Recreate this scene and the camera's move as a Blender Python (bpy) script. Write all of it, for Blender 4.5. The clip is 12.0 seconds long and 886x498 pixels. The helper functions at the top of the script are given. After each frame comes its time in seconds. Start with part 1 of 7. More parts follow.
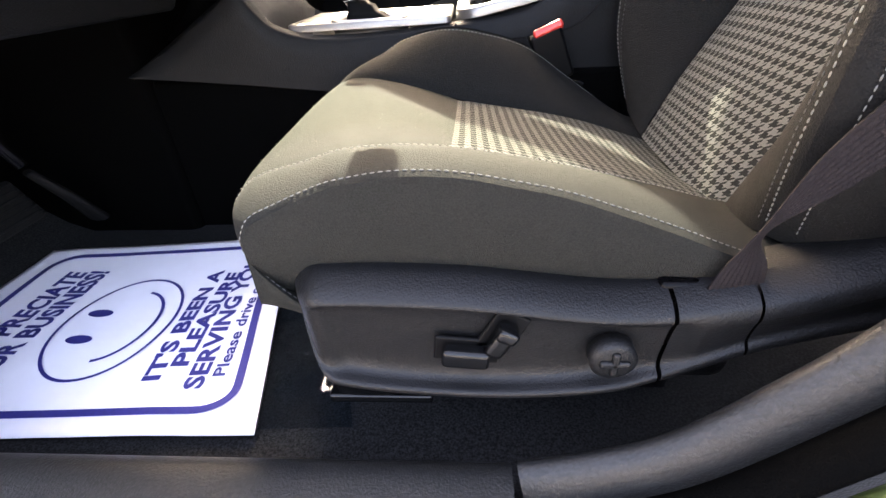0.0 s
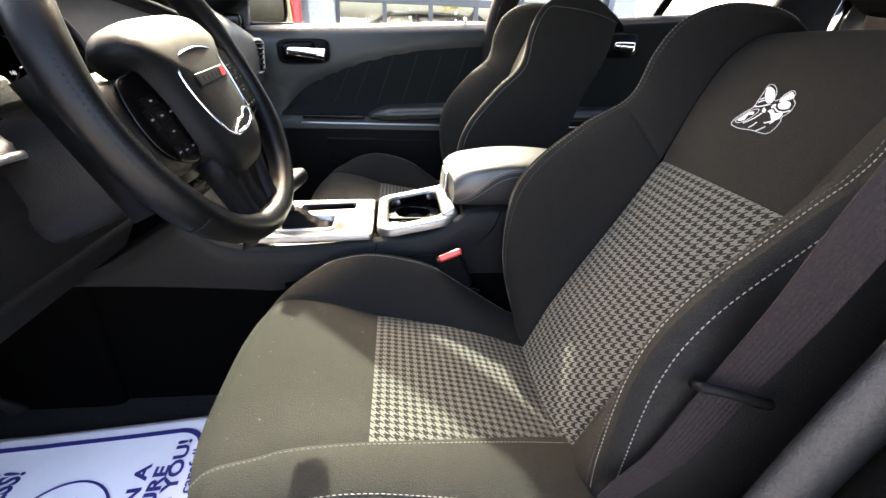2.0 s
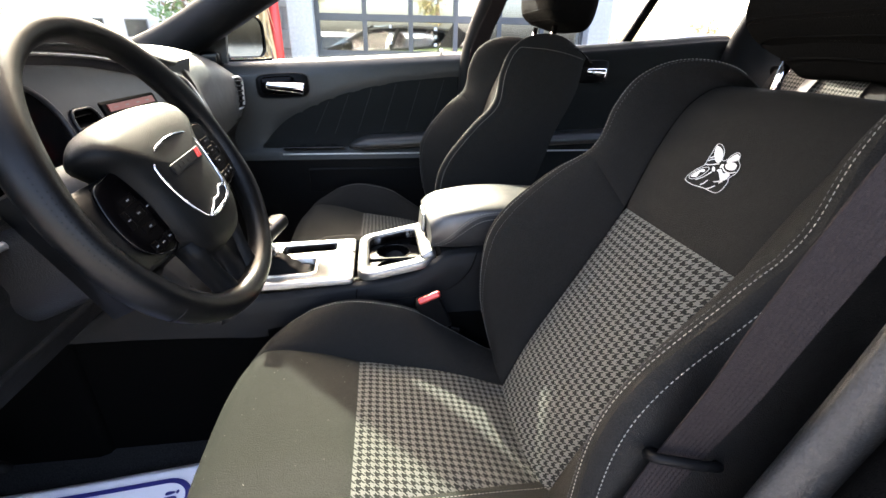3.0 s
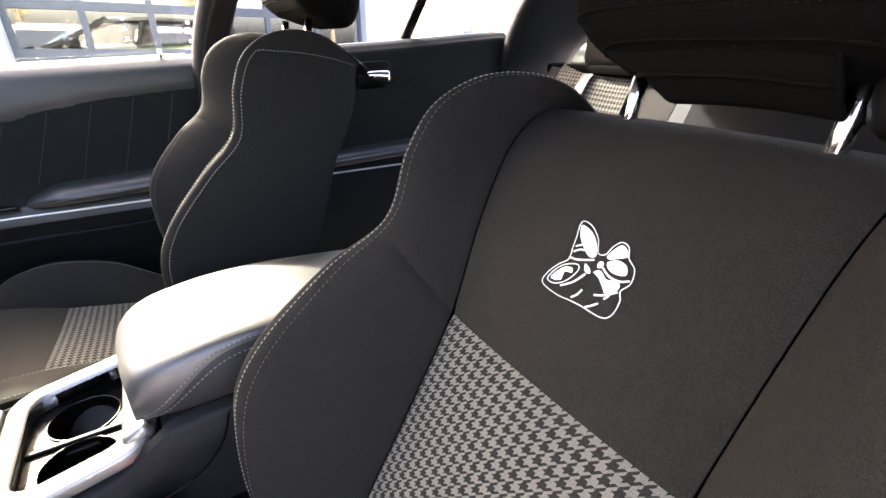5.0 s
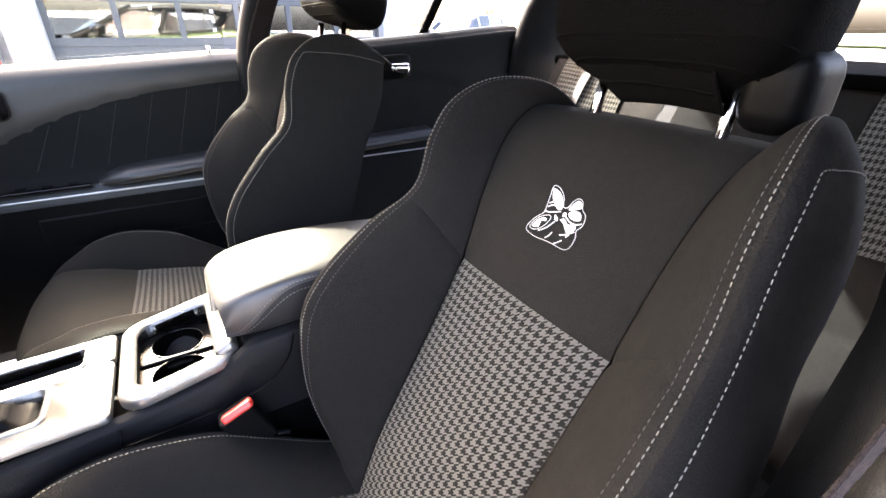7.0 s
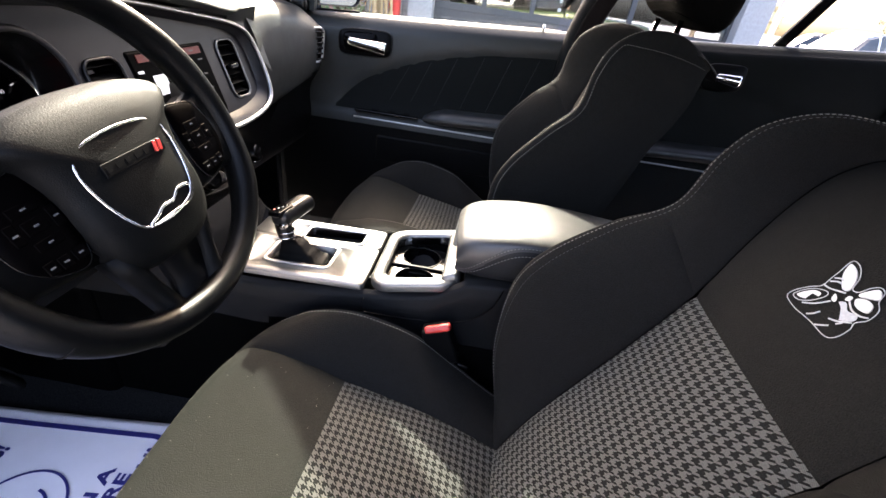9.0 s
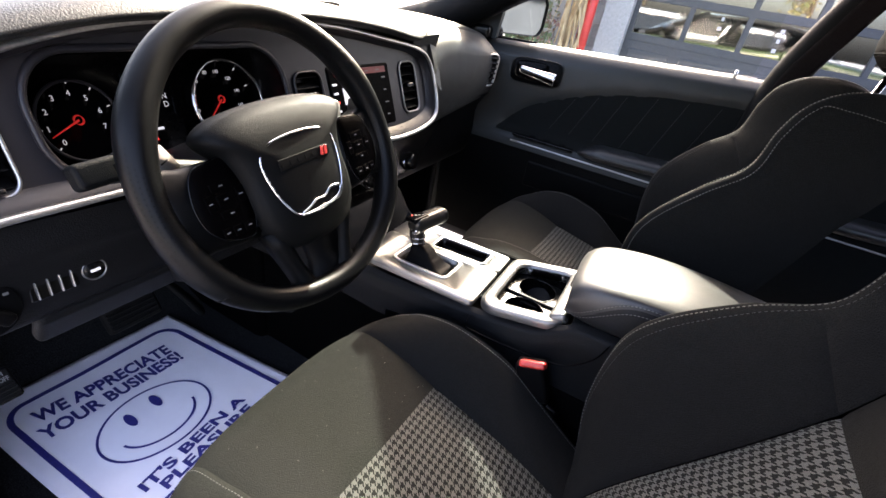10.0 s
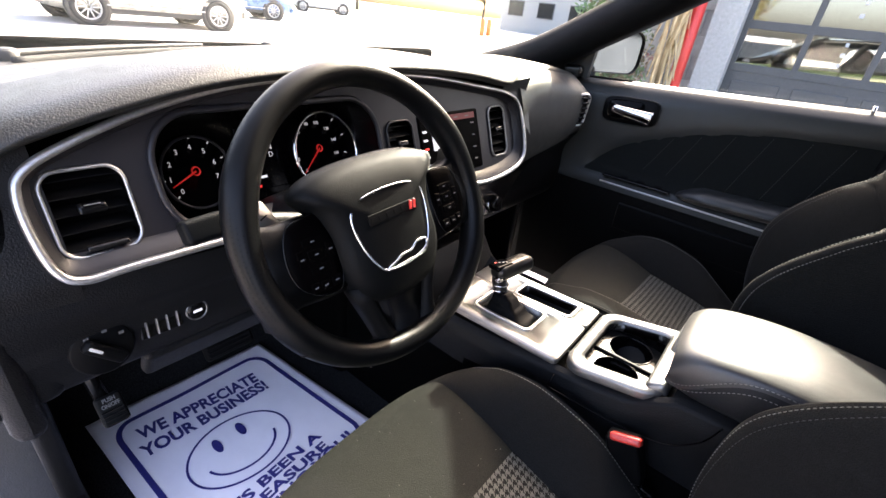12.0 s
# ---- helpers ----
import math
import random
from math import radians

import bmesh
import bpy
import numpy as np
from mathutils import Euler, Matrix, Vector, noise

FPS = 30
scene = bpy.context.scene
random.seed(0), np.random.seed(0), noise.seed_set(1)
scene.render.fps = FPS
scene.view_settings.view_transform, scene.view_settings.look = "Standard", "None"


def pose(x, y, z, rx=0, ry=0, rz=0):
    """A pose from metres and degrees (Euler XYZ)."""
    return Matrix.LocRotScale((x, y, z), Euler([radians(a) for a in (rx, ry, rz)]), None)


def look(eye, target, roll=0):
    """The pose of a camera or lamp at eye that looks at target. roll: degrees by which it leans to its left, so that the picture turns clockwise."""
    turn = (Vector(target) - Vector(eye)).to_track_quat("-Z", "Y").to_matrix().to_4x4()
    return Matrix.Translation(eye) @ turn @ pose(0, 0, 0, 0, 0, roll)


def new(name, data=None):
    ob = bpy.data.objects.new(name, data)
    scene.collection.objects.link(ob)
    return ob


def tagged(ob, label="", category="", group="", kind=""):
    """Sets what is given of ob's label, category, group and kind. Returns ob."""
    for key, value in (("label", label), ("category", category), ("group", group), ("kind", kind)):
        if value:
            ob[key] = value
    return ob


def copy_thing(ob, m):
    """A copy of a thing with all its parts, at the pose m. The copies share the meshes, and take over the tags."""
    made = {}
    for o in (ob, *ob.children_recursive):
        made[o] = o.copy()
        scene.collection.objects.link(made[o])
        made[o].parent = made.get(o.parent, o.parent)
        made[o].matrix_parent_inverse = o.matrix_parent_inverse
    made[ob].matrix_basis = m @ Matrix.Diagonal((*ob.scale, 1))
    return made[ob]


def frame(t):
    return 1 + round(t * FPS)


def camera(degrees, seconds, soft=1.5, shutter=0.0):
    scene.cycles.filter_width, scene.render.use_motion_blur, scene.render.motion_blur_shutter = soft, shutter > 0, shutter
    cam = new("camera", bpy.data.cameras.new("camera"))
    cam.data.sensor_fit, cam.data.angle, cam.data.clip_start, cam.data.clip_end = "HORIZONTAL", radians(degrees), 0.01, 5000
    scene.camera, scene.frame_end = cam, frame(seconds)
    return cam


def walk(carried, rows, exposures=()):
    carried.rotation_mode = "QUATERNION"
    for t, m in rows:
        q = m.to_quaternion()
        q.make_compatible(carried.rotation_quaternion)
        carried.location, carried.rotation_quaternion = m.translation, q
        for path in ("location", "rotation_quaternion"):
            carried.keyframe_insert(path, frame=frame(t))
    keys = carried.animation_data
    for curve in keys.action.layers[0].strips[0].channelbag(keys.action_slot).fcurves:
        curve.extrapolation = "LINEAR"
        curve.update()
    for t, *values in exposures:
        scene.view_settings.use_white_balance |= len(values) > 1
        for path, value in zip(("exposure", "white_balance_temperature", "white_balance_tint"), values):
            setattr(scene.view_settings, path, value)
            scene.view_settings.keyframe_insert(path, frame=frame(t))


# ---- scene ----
cam = camera(90.1, 12.0)
PATH = [
    (0, (0.012, -0.847, 0.715), (-0.11, 0.824, -0.378), -2.8),
    (0.5, (0.017, -0.845, 0.71), (-0.065, 0.806, -0.416), -2.0),
    (1, (0.017, -0.843, 0.712), (-0.042, 0.799, -0.429), -1.4),
    (1.5, (0.008, -0.845, 0.802), (0.058, 0.836, -0.28), 0.0),
    (2, (0.027, -0.849, 0.971), (0.243, 0.945, 0.113), 2.2),
    (2.5, (0.033, -0.849, 1.02), (0.267, 0.954, 0.188), 2.0),
    (3, (0.046, -0.845, 1.039), (0.311, 0.956, 0.213), 0.9),
    (3.5, (0.11, -0.763, 1.07), (0.587, 1.0, 0.256), -1.2),
    (3.7, (0.144, -0.702, 1.068), (0.773, 1.021, 0.271), -0.0),
    (5.5, (0.212, -0.54, 1.05), (1.229, 0.952, 0.19), 0.4),
    (6, (0.21, -0.542, 1.051), (1.238, 0.94, 0.186), 0.7),
    (6.5, (0.184, -0.571, 1.059), (1.211, 0.91, 0.193), 0.9),
    (6.7, (0.156, -0.611, 1.073), (1.162, 0.881, 0.199), 0.6),
    (8.3, (0.104, -0.737, 1.09), (0.485, 0.989, 0.155), 4.8),
    (8.5, (0.113, -0.712, 1.085), (0.407, 1.023, 0.136), 6.1),
    (9, (0.139, -0.699, 1.085), (0.058, 1.032, 0.087), 8.3),
    (9.5, (0.167, -0.703, 1.099), (-0.26, 0.958, 0.071), 10.2),
    (10, (0.173, -0.701, 1.109), (-0.513, 0.88, 0.094), 10.7),
    (10.5, (0.167, -0.682, 1.122), (-0.654, 0.86, 0.148), 11.2),
    (11, (0.161, -0.673, 1.125), (-0.766, 0.821, 0.172), 8.9),
    (11.5, (0.16, -0.676, 1.126), (-0.823, 0.787, 0.181), 8.4),
    (12, (0.143, -0.677, 1.121), (-0.881, 0.759, 0.179), 7.3),
]
EXPOSURES = ((0.0, 5.2, 7650.0, 22.0), (0.5, 5.75, 7600.0, 22.0), (1.0, 5.85, 7550.0, 22.0), (1.5, 5.5, 7500.0, 21.0), (2.0, 5.0, 7250.0, 19.0), (2.5, 4.95, 7050.0, 18.0), (3.0, 4.85, 7000.0, 18.0), (3.6, 4.55, 7000.0, 18.0), (5.0, 5.46, 7150.0, 24.0), (7.0, 5.5, 7150.0, 24.0), (8.5, 4.45, 7000.0, 21.0), (9.0, 4.4, 6950.0, 24.0), (9.5, 4.45, 6950.0, 24.0), (10.0, 4.15, 6900.0, 24.0), (11.0, 4.15, 6900.0, 24.0), (12.0, 4.22, 6950.0, 24.0))
walk(cam, [(t, look(eye, target, roll)) for t, eye, target, roll in PATH], exposures=EXPOSURES)

# ---- world, sun, exposure ----
SUN_EL, SUN_AZ = 33.5, 103.0      # azimuth from +x (rear of the car) towards +y
world = bpy.data.worlds.new("sky")
scene.world = world
world.use_nodes = True
wn = world.node_tree
sky = wn.nodes.new("ShaderNodeTexSky")
sky.sky_type = "NISHITA"
sky.sun_disc = False
sky.dust_density, sky.ozone_density = 7.0, 0.6
sky.sun_elevation = radians(SUN_EL)
sky.sun_rotation = radians(90 - SUN_AZ)
wn.links.new(sky.outputs[0], wn.nodes["Background"].inputs[0])
wn.nodes["Background"].inputs[1].default_value = 0.12
sun_data = bpy.data.lights.new("sun", "SUN")
sun_data.energy, sun_data.angle, sun_data.color = 1.7, radians(0.9), (0.93, 1.0, 0.88)
sun = new("sun", sun_data)
sd = Vector((math.cos(radians(SUN_EL)) * math.cos(radians(SUN_AZ)), math.cos(radians(SUN_EL)) * math.sin(radians(SUN_AZ)), math.sin(radians(SUN_EL))))
sun.matrix_world = look(sd * 30, (0, 0, 0))


# ---- materials ----
def material(name, color, rough=0.6, metal=0.0, second=None, scale=60.0, bump=0.0, bump_scale=400.0, mix=0.5, spec=0.5, coat=0.0, blotch=0.0, sheen=0.0):
    """A surface with two scales of colour variation and a fine relief, in object metres."""
    m = bpy.data.materials.new(name)
    m.use_nodes = True
    nt = m.node_tree
    b = nt.nodes["Principled BSDF"]
    b.inputs["Roughness"].default_value, b.inputs["Metallic"].default_value = rough, metal
    b.inputs["Specular IOR Level"].default_value = spec
    b.inputs["Coat Weight"].default_value = coat
    b.inputs["Sheen Weight"].default_value = sheen
    co = nt.nodes.new("ShaderNodeTexCoord")
    col = (*color, 1.0)
    two = (*(second or [c * 0.72 for c in color]), 1.0)
    n1 = nt.nodes.new("ShaderNodeTexNoise")
    n1.inputs["Scale"].default_value, n1.inputs["Detail"].default_value = scale, 6.0
    nt.links.new(co.outputs["Object"], n1.inputs["Vector"])
    ramp = nt.nodes.new("ShaderNodeValToRGB")
    ramp.color_ramp.elements[0].position, ramp.color_ramp.elements[1].position = 0.35, 0.35 + mix
    ramp.color_ramp.elements[0].color, ramp.color_ramp.elements[1].color = two, col
    nt.links.new(n1.outputs["Fac"], ramp.inputs["Fac"])
    n2 = nt.nodes.new("ShaderNodeTexNoise")
    n2.inputs["Scale"].default_value, n2.inputs["Detail"].default_value = scale * 0.12, 4.0
    nt.links.new(co.outputs["Object"], n2.inputs["Vector"])
    mx = nt.nodes.new("ShaderNodeMix")
    mx.data_type, mx.blend_type = "RGBA", "MULTIPLY"
    mx.inputs["Factor"].default_value = blotch
    nt.links.new(ramp.outputs["Color"], mx.inputs["A"])
    nt.links.new(n2.outputs["Fac"], mx.inputs["B"])
    nt.links.new(mx.outputs["Result"], b.inputs["Base Color"])
    rr = nt.nodes.new("ShaderNodeMapRange")
    rr.inputs["To Min"].default_value, rr.inputs["To Max"].default_value = max(0.02, rough - 0.08), min(1.0, rough + 0.08)
    nt.links.new(n2.outputs["Fac"], rr.inputs["Value"])
    nt.links.new(rr.outputs["Result"], b.inputs["Roughness"])
    if bump:
        n3 = nt.nodes.new("ShaderNodeTexNoise")
        n3.inputs["Scale"].default_value, n3.inputs["Detail"].default_value = bump_scale, 3.0
        nt.links.new(co.outputs["Object"], n3.inputs["Vector"])
        bp = nt.nodes.new("ShaderNodeBump")
        bp.inputs["Strength"].default_value, bp.inputs["Distance"].default_value = bump, 0.001
        nt.links.new(n3.outputs["Fac"], bp.inputs["Height"])
        nt.links.new(bp.outputs["Normal"], b.inputs["Normal"])
    return m


def node_math(nt, op, a, b=None):
    n = nt.nodes.new("ShaderNodeMath")
    n.operation = op
    for i, v in enumerate((a, b)):
        if v is None:
            continue
        if isinstance(v, (int, float)):
            n.inputs[i].default_value = v
        else:
            nt.links.new(v, n.inputs[i])
    return n.outputs[0]


def houndstooth(name, light, dark, cell=0.0135):
    """Woven check: warp and weft stripes chosen by a diagonal twill, on the cloth's own coordinates in metres."""
    m = bpy.data.materials.new(name)
    m.use_nodes = True
    nt = m.node_tree
    b = nt.nodes["Principled BSDF"]
    uv = nt.nodes.new("ShaderNodeUVMap")
    uv.uv_map = "cloth"
    sep = nt.nodes.new("ShaderNodeSeparateXYZ")
    nt.links.new(uv.outputs[0], sep.inputs[0])
    u, v = node_math(nt, "DIVIDE", sep.outputs[0], cell), node_math(nt, "DIVIDE", sep.outputs[1], cell)
    warp = node_math(nt, "LESS_THAN", node_math(nt, "FRACT", u), 0.5)
    weft = node_math(nt, "LESS_THAN", node_math(nt, "FRACT", v), 0.5)
    twill = node_math(nt, "LESS_THAN", node_math(nt, "FRACT", node_math(nt, "MULTIPLY", node_math(nt, "ADD", u, v), 2.0)), 0.5)
    sel = node_math(nt, "ADD", node_math(nt, "MULTIPLY", twill, warp), node_math(nt, "MULTIPLY", node_math(nt, "SUBTRACT", 1.0, twill), weft))
    ns = nt.nodes.new("ShaderNodeTexNoise")
    ns.inputs["Scale"].default_value = 900.0
    nt.links.new(uv.outputs[0], ns.inputs["Vector"])
    ribs = node_math(nt, "SINE", node_math(nt, "MULTIPLY", node_math(nt, "SUBTRACT", u, v), 50.0))
    thread = node_math(nt, "ADD", 0.55, node_math(nt, "MULTIPLY", ns.outputs["Fac"], 0.9))
    thread = node_math(nt, "MULTIPLY", thread, node_math(nt, "ADD", 1.0, node_math(nt, "MULTIPLY", ribs, 0.25)))
    mx = nt.nodes.new("ShaderNodeMix")
    mx.data_type = "RGBA"
    mx.inputs["A"].default_value, mx.inputs["B"].default_value = (*dark, 1), (*light, 1)
    nt.links.new(sel, mx.inputs["Factor"])
    mu = nt.nodes.new("ShaderNodeMix")
    mu.data_type, mu.blend_type = "RGBA", "MULTIPLY"
    mu.inputs["Factor"].default_value = 1.0
    nt.links.new(mx.outputs["Result"], mu.inputs["A"])
    nt.links.new(thread, mu.inputs["B"])
    nt.links.new(mu.outputs["Result"], b.inputs["Base Color"])
    b.inputs["Roughness"].default_value, b.inputs["Sheen Weight"].default_value = 1.0, 0.0
    b.inputs["Specular IOR Level"].default_value = 0.03
    bp = nt.nodes.new("ShaderNodeBump")
    bp.inputs["Strength"].default_value, bp.inputs["Distance"].default_value = 0.5, 0.0006
    nt.links.new(node_math(nt, "ADD", node_math(nt, "MULTIPLY", sel, 1.2), node_math(nt, "MULTIPLY", ribs, 0.25)), bp.inputs["Height"])
    nt.links.new(bp.outputs["Normal"], b.inputs["Normal"])
    return m


def glass(name, tint=(0.92, 0.96, 0.94), base=0.035, rough=0.02):
    m = bpy.data.materials.new(name)
    m.use_nodes = True
    nt = m.node_tree
    nt.nodes.clear()
    out, tr, gl, mx, fr = (nt.nodes.new("ShaderNode" + k) for k in ("OutputMaterial", "BsdfTransparent", "BsdfGlossy", "MixShader", "LayerWeight"))
    tr.inputs[0].default_value = (*tint, 1)
    gl.inputs["Roughness"].default_value = rough
    fr.inputs[0].default_value = 0.5
    gloss = node_math(nt, "ADD", node_math(nt, "MULTIPLY", node_math(nt, "POWER", fr.outputs["Facing"], 4.0), 0.55), base)
    nt.links.new(gloss, mx.inputs[0])
    nt.links.new(tr.outputs[0], mx.inputs[1])
    nt.links.new(gl.outputs[0], mx.inputs[2])
    nt.links.new(mx.outputs[0], out.inputs[0])
    return m


def glow(name, color, strength):
    m = bpy.data.materials.new(name)
    m.use_nodes = True
    b = m.node_tree.nodes["Principled BSDF"]
    b.inputs["Base Color"].default_value = (*color, 1)
    b.inputs["Emission Color"].default_value = (*color, 1)
    b.inputs["Emission Strength"].default_value = strength
    return m


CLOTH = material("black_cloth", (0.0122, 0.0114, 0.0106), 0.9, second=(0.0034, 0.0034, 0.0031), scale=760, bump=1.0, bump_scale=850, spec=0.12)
CLOTH_FINE = material("grey_cloth", (0.0200, 0.0200, 0.0172), 0.95, second=(0.0067, 0.0067, 0.0058), scale=760, bump=1.0, bump_scale=850, spec=0.10)
CHECK = houndstooth("houndstooth_cloth", (0.069, 0.0690, 0.0635), (0.0105, 0.0105, 0.0098), 0.0107)
VINYL = material("black_vinyl", (0.0145, 0.0155, 0.0165), 0.40, second=(0.0110, 0.0118, 0.0125), scale=300, bump=0.35, bump_scale=700, spec=0.45)
PLASTIC = material("grained_plastic", (0.0050, 0.0050, 0.0053), 0.46, second=(0.0036, 0.0036, 0.0039), scale=500, bump=0.6, bump_scale=620, spec=0.20)
PLASTIC_GREY = material("dark_grey_plastic", (0.0062, 0.0068, 0.0071), 0.46, scale=500, bump=0.3, bump_scale=900, spec=0.20)
BEZEL = material("grey_bezel_paint", (0.0125, 0.0115, 0.0135), 0.40, second=(0.010, 0.0092, 0.0110), scale=500, bump=0.1, bump_scale=900, spec=0.28)
DASH = material("soft_dash_skin", (0.019, 0.0194, 0.0182), 0.46, second=(0.012, 0.0124, 0.0116), scale=350, bump=0.8, bump_scale=520, spec=0.36)
GLOSS = material("smooth_black_plastic", (0.0035, 0.0035, 0.0037), 0.22, scale=200, spec=0.22)
PIANO = material("black_screen_face", (0.0020, 0.0018, 0.0020), 0.12, scale=200, spec=0.05)
DISPLAY = material("coated_display", (0.0010, 0.0008, 0.0009), 0.35, scale=200, spec=0.01)
LEATHER = material("wheel_leather", (0.0017, 0.0019, 0.0021), 0.36, second=(0.0010, 0.0011, 0.0013), scale=350, bump=0.22, bump_scale=1300, spec=0.12)
SILLGRAIN = material("leather_grain_plastic", (0.0205, 0.0205, 0.0205), 0.46, second=(0.0085, 0.0085, 0.0085), scale=350, bump=0.6, bump_scale=480, spec=0.22)
# one armrest vinyl in two tones: sun painted into the lid, shade into the sides
ARM_SUNLIT = material("sunlit_armrest_vinyl", (0.027, 0.0265, 0.0255), 0.40, second=(0.021, 0.0205, 0.020), scale=300, bump=0.2, bump_scale=800, spec=0.5)
ARM_SHADED = material("shaded_armrest_vinyl", (0.0165, 0.0165, 0.0172), 0.5, second=(0.0125, 0.0125, 0.0130), scale=300, bump=0.3, bump_scale=800, spec=0.16)
WHEELPLAST = material("wheel_plastic", (0.0019, 0.0022, 0.0024), 0.52, scale=400, bump=0.4, bump_scale=900, spec=0.08)
# black seat cloth again, darkened to hold the shade on the headrests
HEADCLOTH_SHADED = material("shaded_headrest_cloth", (0.0023, 0.0022, 0.0021), 0.92, second=(0.0007, 0.0007, 0.0007), scale=560, bump=0.9, bump_scale=620, spec=0.04)
BOOT = material("boot_leather", (0.0022, 0.0022, 0.0023), 0.45, scale=300, bump=0.2, bump_scale=500, spec=0.06)
DOORTRIM = material("door_plastic", (0.0150, 0.0172, 0.0176), 0.48, scale=500, bump=0.35, bump_scale=800, spec=0.32)
CONSIDE = material("console_side_plastic", (0.0058, 0.0060, 0.0065), 0.5, second=(0.0044, 0.0046, 0.0050), scale=500, bump=0.6, bump_scale=620, spec=0.10)
DOORCLOTH = material("door_cloth", (0.0100, 0.0112, 0.0112), 0.92, second=(0.0047, 0.0053, 0.0053), scale=1000, bump=0.8, bump_scale=1200, spec=0.1)
SOFTTHREAD = material("soft_grey_thread", (0.05, 0.05, 0.05), 0.8, scale=900)
BUTTON = material("matt_black_switch", (0.003, 0.003, 0.0032), 0.45, scale=300, spec=0.06)
# black floor carpet, its colour raised for the light near the sill
FLOORCARPET = material("lit_floor_carpet", (0.034, 0.034, 0.035), 0.97, second=(0.006, 0.006, 0.006), scale=420, bump=1.0, bump_scale=500, spec=0.05)
FACE = material("satin_dash_face", (0.031, 0.0314, 0.0300), 0.40, second=(0.026, 0.0263, 0.0250), scale=350, bump=0.4, bump_scale=600, spec=0.45)
# the same black carpet with footwell shade put into its colour
CARPET_SHADED = material("shaded_black_carpet", (0.0022, 0.0022, 0.0022), 0.97, second=(0.0008, 0.0008, 0.0008), scale=700, bump=1.0, bump_scale=900, spec=0.01)
SILVER = material("satin_silver_trim", (0.50, 0.49, 0.475), 0.34, metal=0.9, scale=300)
BRUSHED = material("brushed_silver_panel", (0.21, 0.205, 0.197), 0.38, metal=0.85, second=(0.17, 0.166, 0.16), scale=500, bump=0.08, bump_scale=900)
CHROME = material("chrome", (0.8, 0.8, 0.8), 0.08, metal=1.0, scale=100)
THREAD = material("grey_thread", (0.15, 0.145, 0.13), 0.8, scale=900)
WEBBING = material("belt_webbing", (0.0122, 0.0095, 0.0098), 0.85, second=(0.0055, 0.0040, 0.0043), scale=420, bump=1.0, bump_scale=700, spec=0.12)
RED = material("red_plastic", (0.62, 0.035, 0.025), 0.4, scale=100)
PAPER = material("white_paper", (0.90, 0.865, 0.905), 0.75, second=(0.86, 0.825, 0.865), scale=30, bump=0.9, bump_scale=22)
INK = material("blue_ink", (0.03, 0.03, 0.20), 0.6, scale=200)
FILM_CLEAR = glass("clear_film", (0.62, 0.72, 0.80), 0.12, 0.08)
GLASS = glass("window_glass", (0.86, 0.90, 0.85))
TINTED = glass("tinted_glass", (0.56, 0.61, 0.66), 0.02)
SHOPGLASS = glass("shop_glass", (0.7, 0.73, 0.72), 0.32)
PAINT = material("green_paint", (0.055, 0.078, 0.026), 0.3, metal=0.3, scale=600, coat=0.8)
WHITE = material("white_thread", (0.55, 0.55, 0.55), 0.7, scale=500)
GREYTHREAD = material("light_grey_thread", (0.42, 0.43, 0.45), 0.8, scale=500)


# ---- building helpers ----
BOXES = set()


def part(name, bm, mat, parent=None, label="", smooth=True):
    """Link a bmesh as one mesh object, under a thing or a part when parent is given."""
    if bm in BOXES:
        BOXES.discard(bm)
        smooth = "box" if smooth and len(bm.verts) > 8 else False
    me = bpy.data.meshes.new(name)
    bmesh.ops.recalc_face_normals(bm, faces=bm.faces)
    bm.to_mesh(me)
    bm.free()
    me.materials.append(mat)
    if smooth:
        me.shade_smooth()
    ob = new(name, me)
    if smooth == "box":
        ob.modifiers.new("even_normals", "WEIGHTED_NORMAL")
    if parent:
        ob.parent = parent
    if label:
        ob["label"] = label
    return ob


def thing(name, label, category, group="", kind=""):
    return tagged(new(name), label, category, group, kind)


def smooth_edges(ob, angle=40):
    ob.data.set_sharp_from_angle(angle=radians(angle))
    return ob


def box(size, loc, r=0.004, seg=3, rot=(0, 0, 0)):
    bm = bmesh.new()
    bmesh.ops.create_cube(bm, size=1.0)
    BOXES.add(bm)
    bmesh.ops.scale(bm, vec=size, verts=bm.verts)
    if r:
        bmesh.ops.bevel(bm, geom=list(bm.edges), offset=min(r, 0.49 * min(size)), segments=seg, profile=0.5, affect="EDGES")
    bm.transform(pose(*loc, *rot))
    return bm


def join(*bms):
    out = bms[0]
    for b in bms[1:]:
        me = bpy.data.meshes.new("tmp")
        b.to_mesh(me)
        out.from_mesh(me)
        b.free()
        bpy.data.meshes.remove(me)
    return out


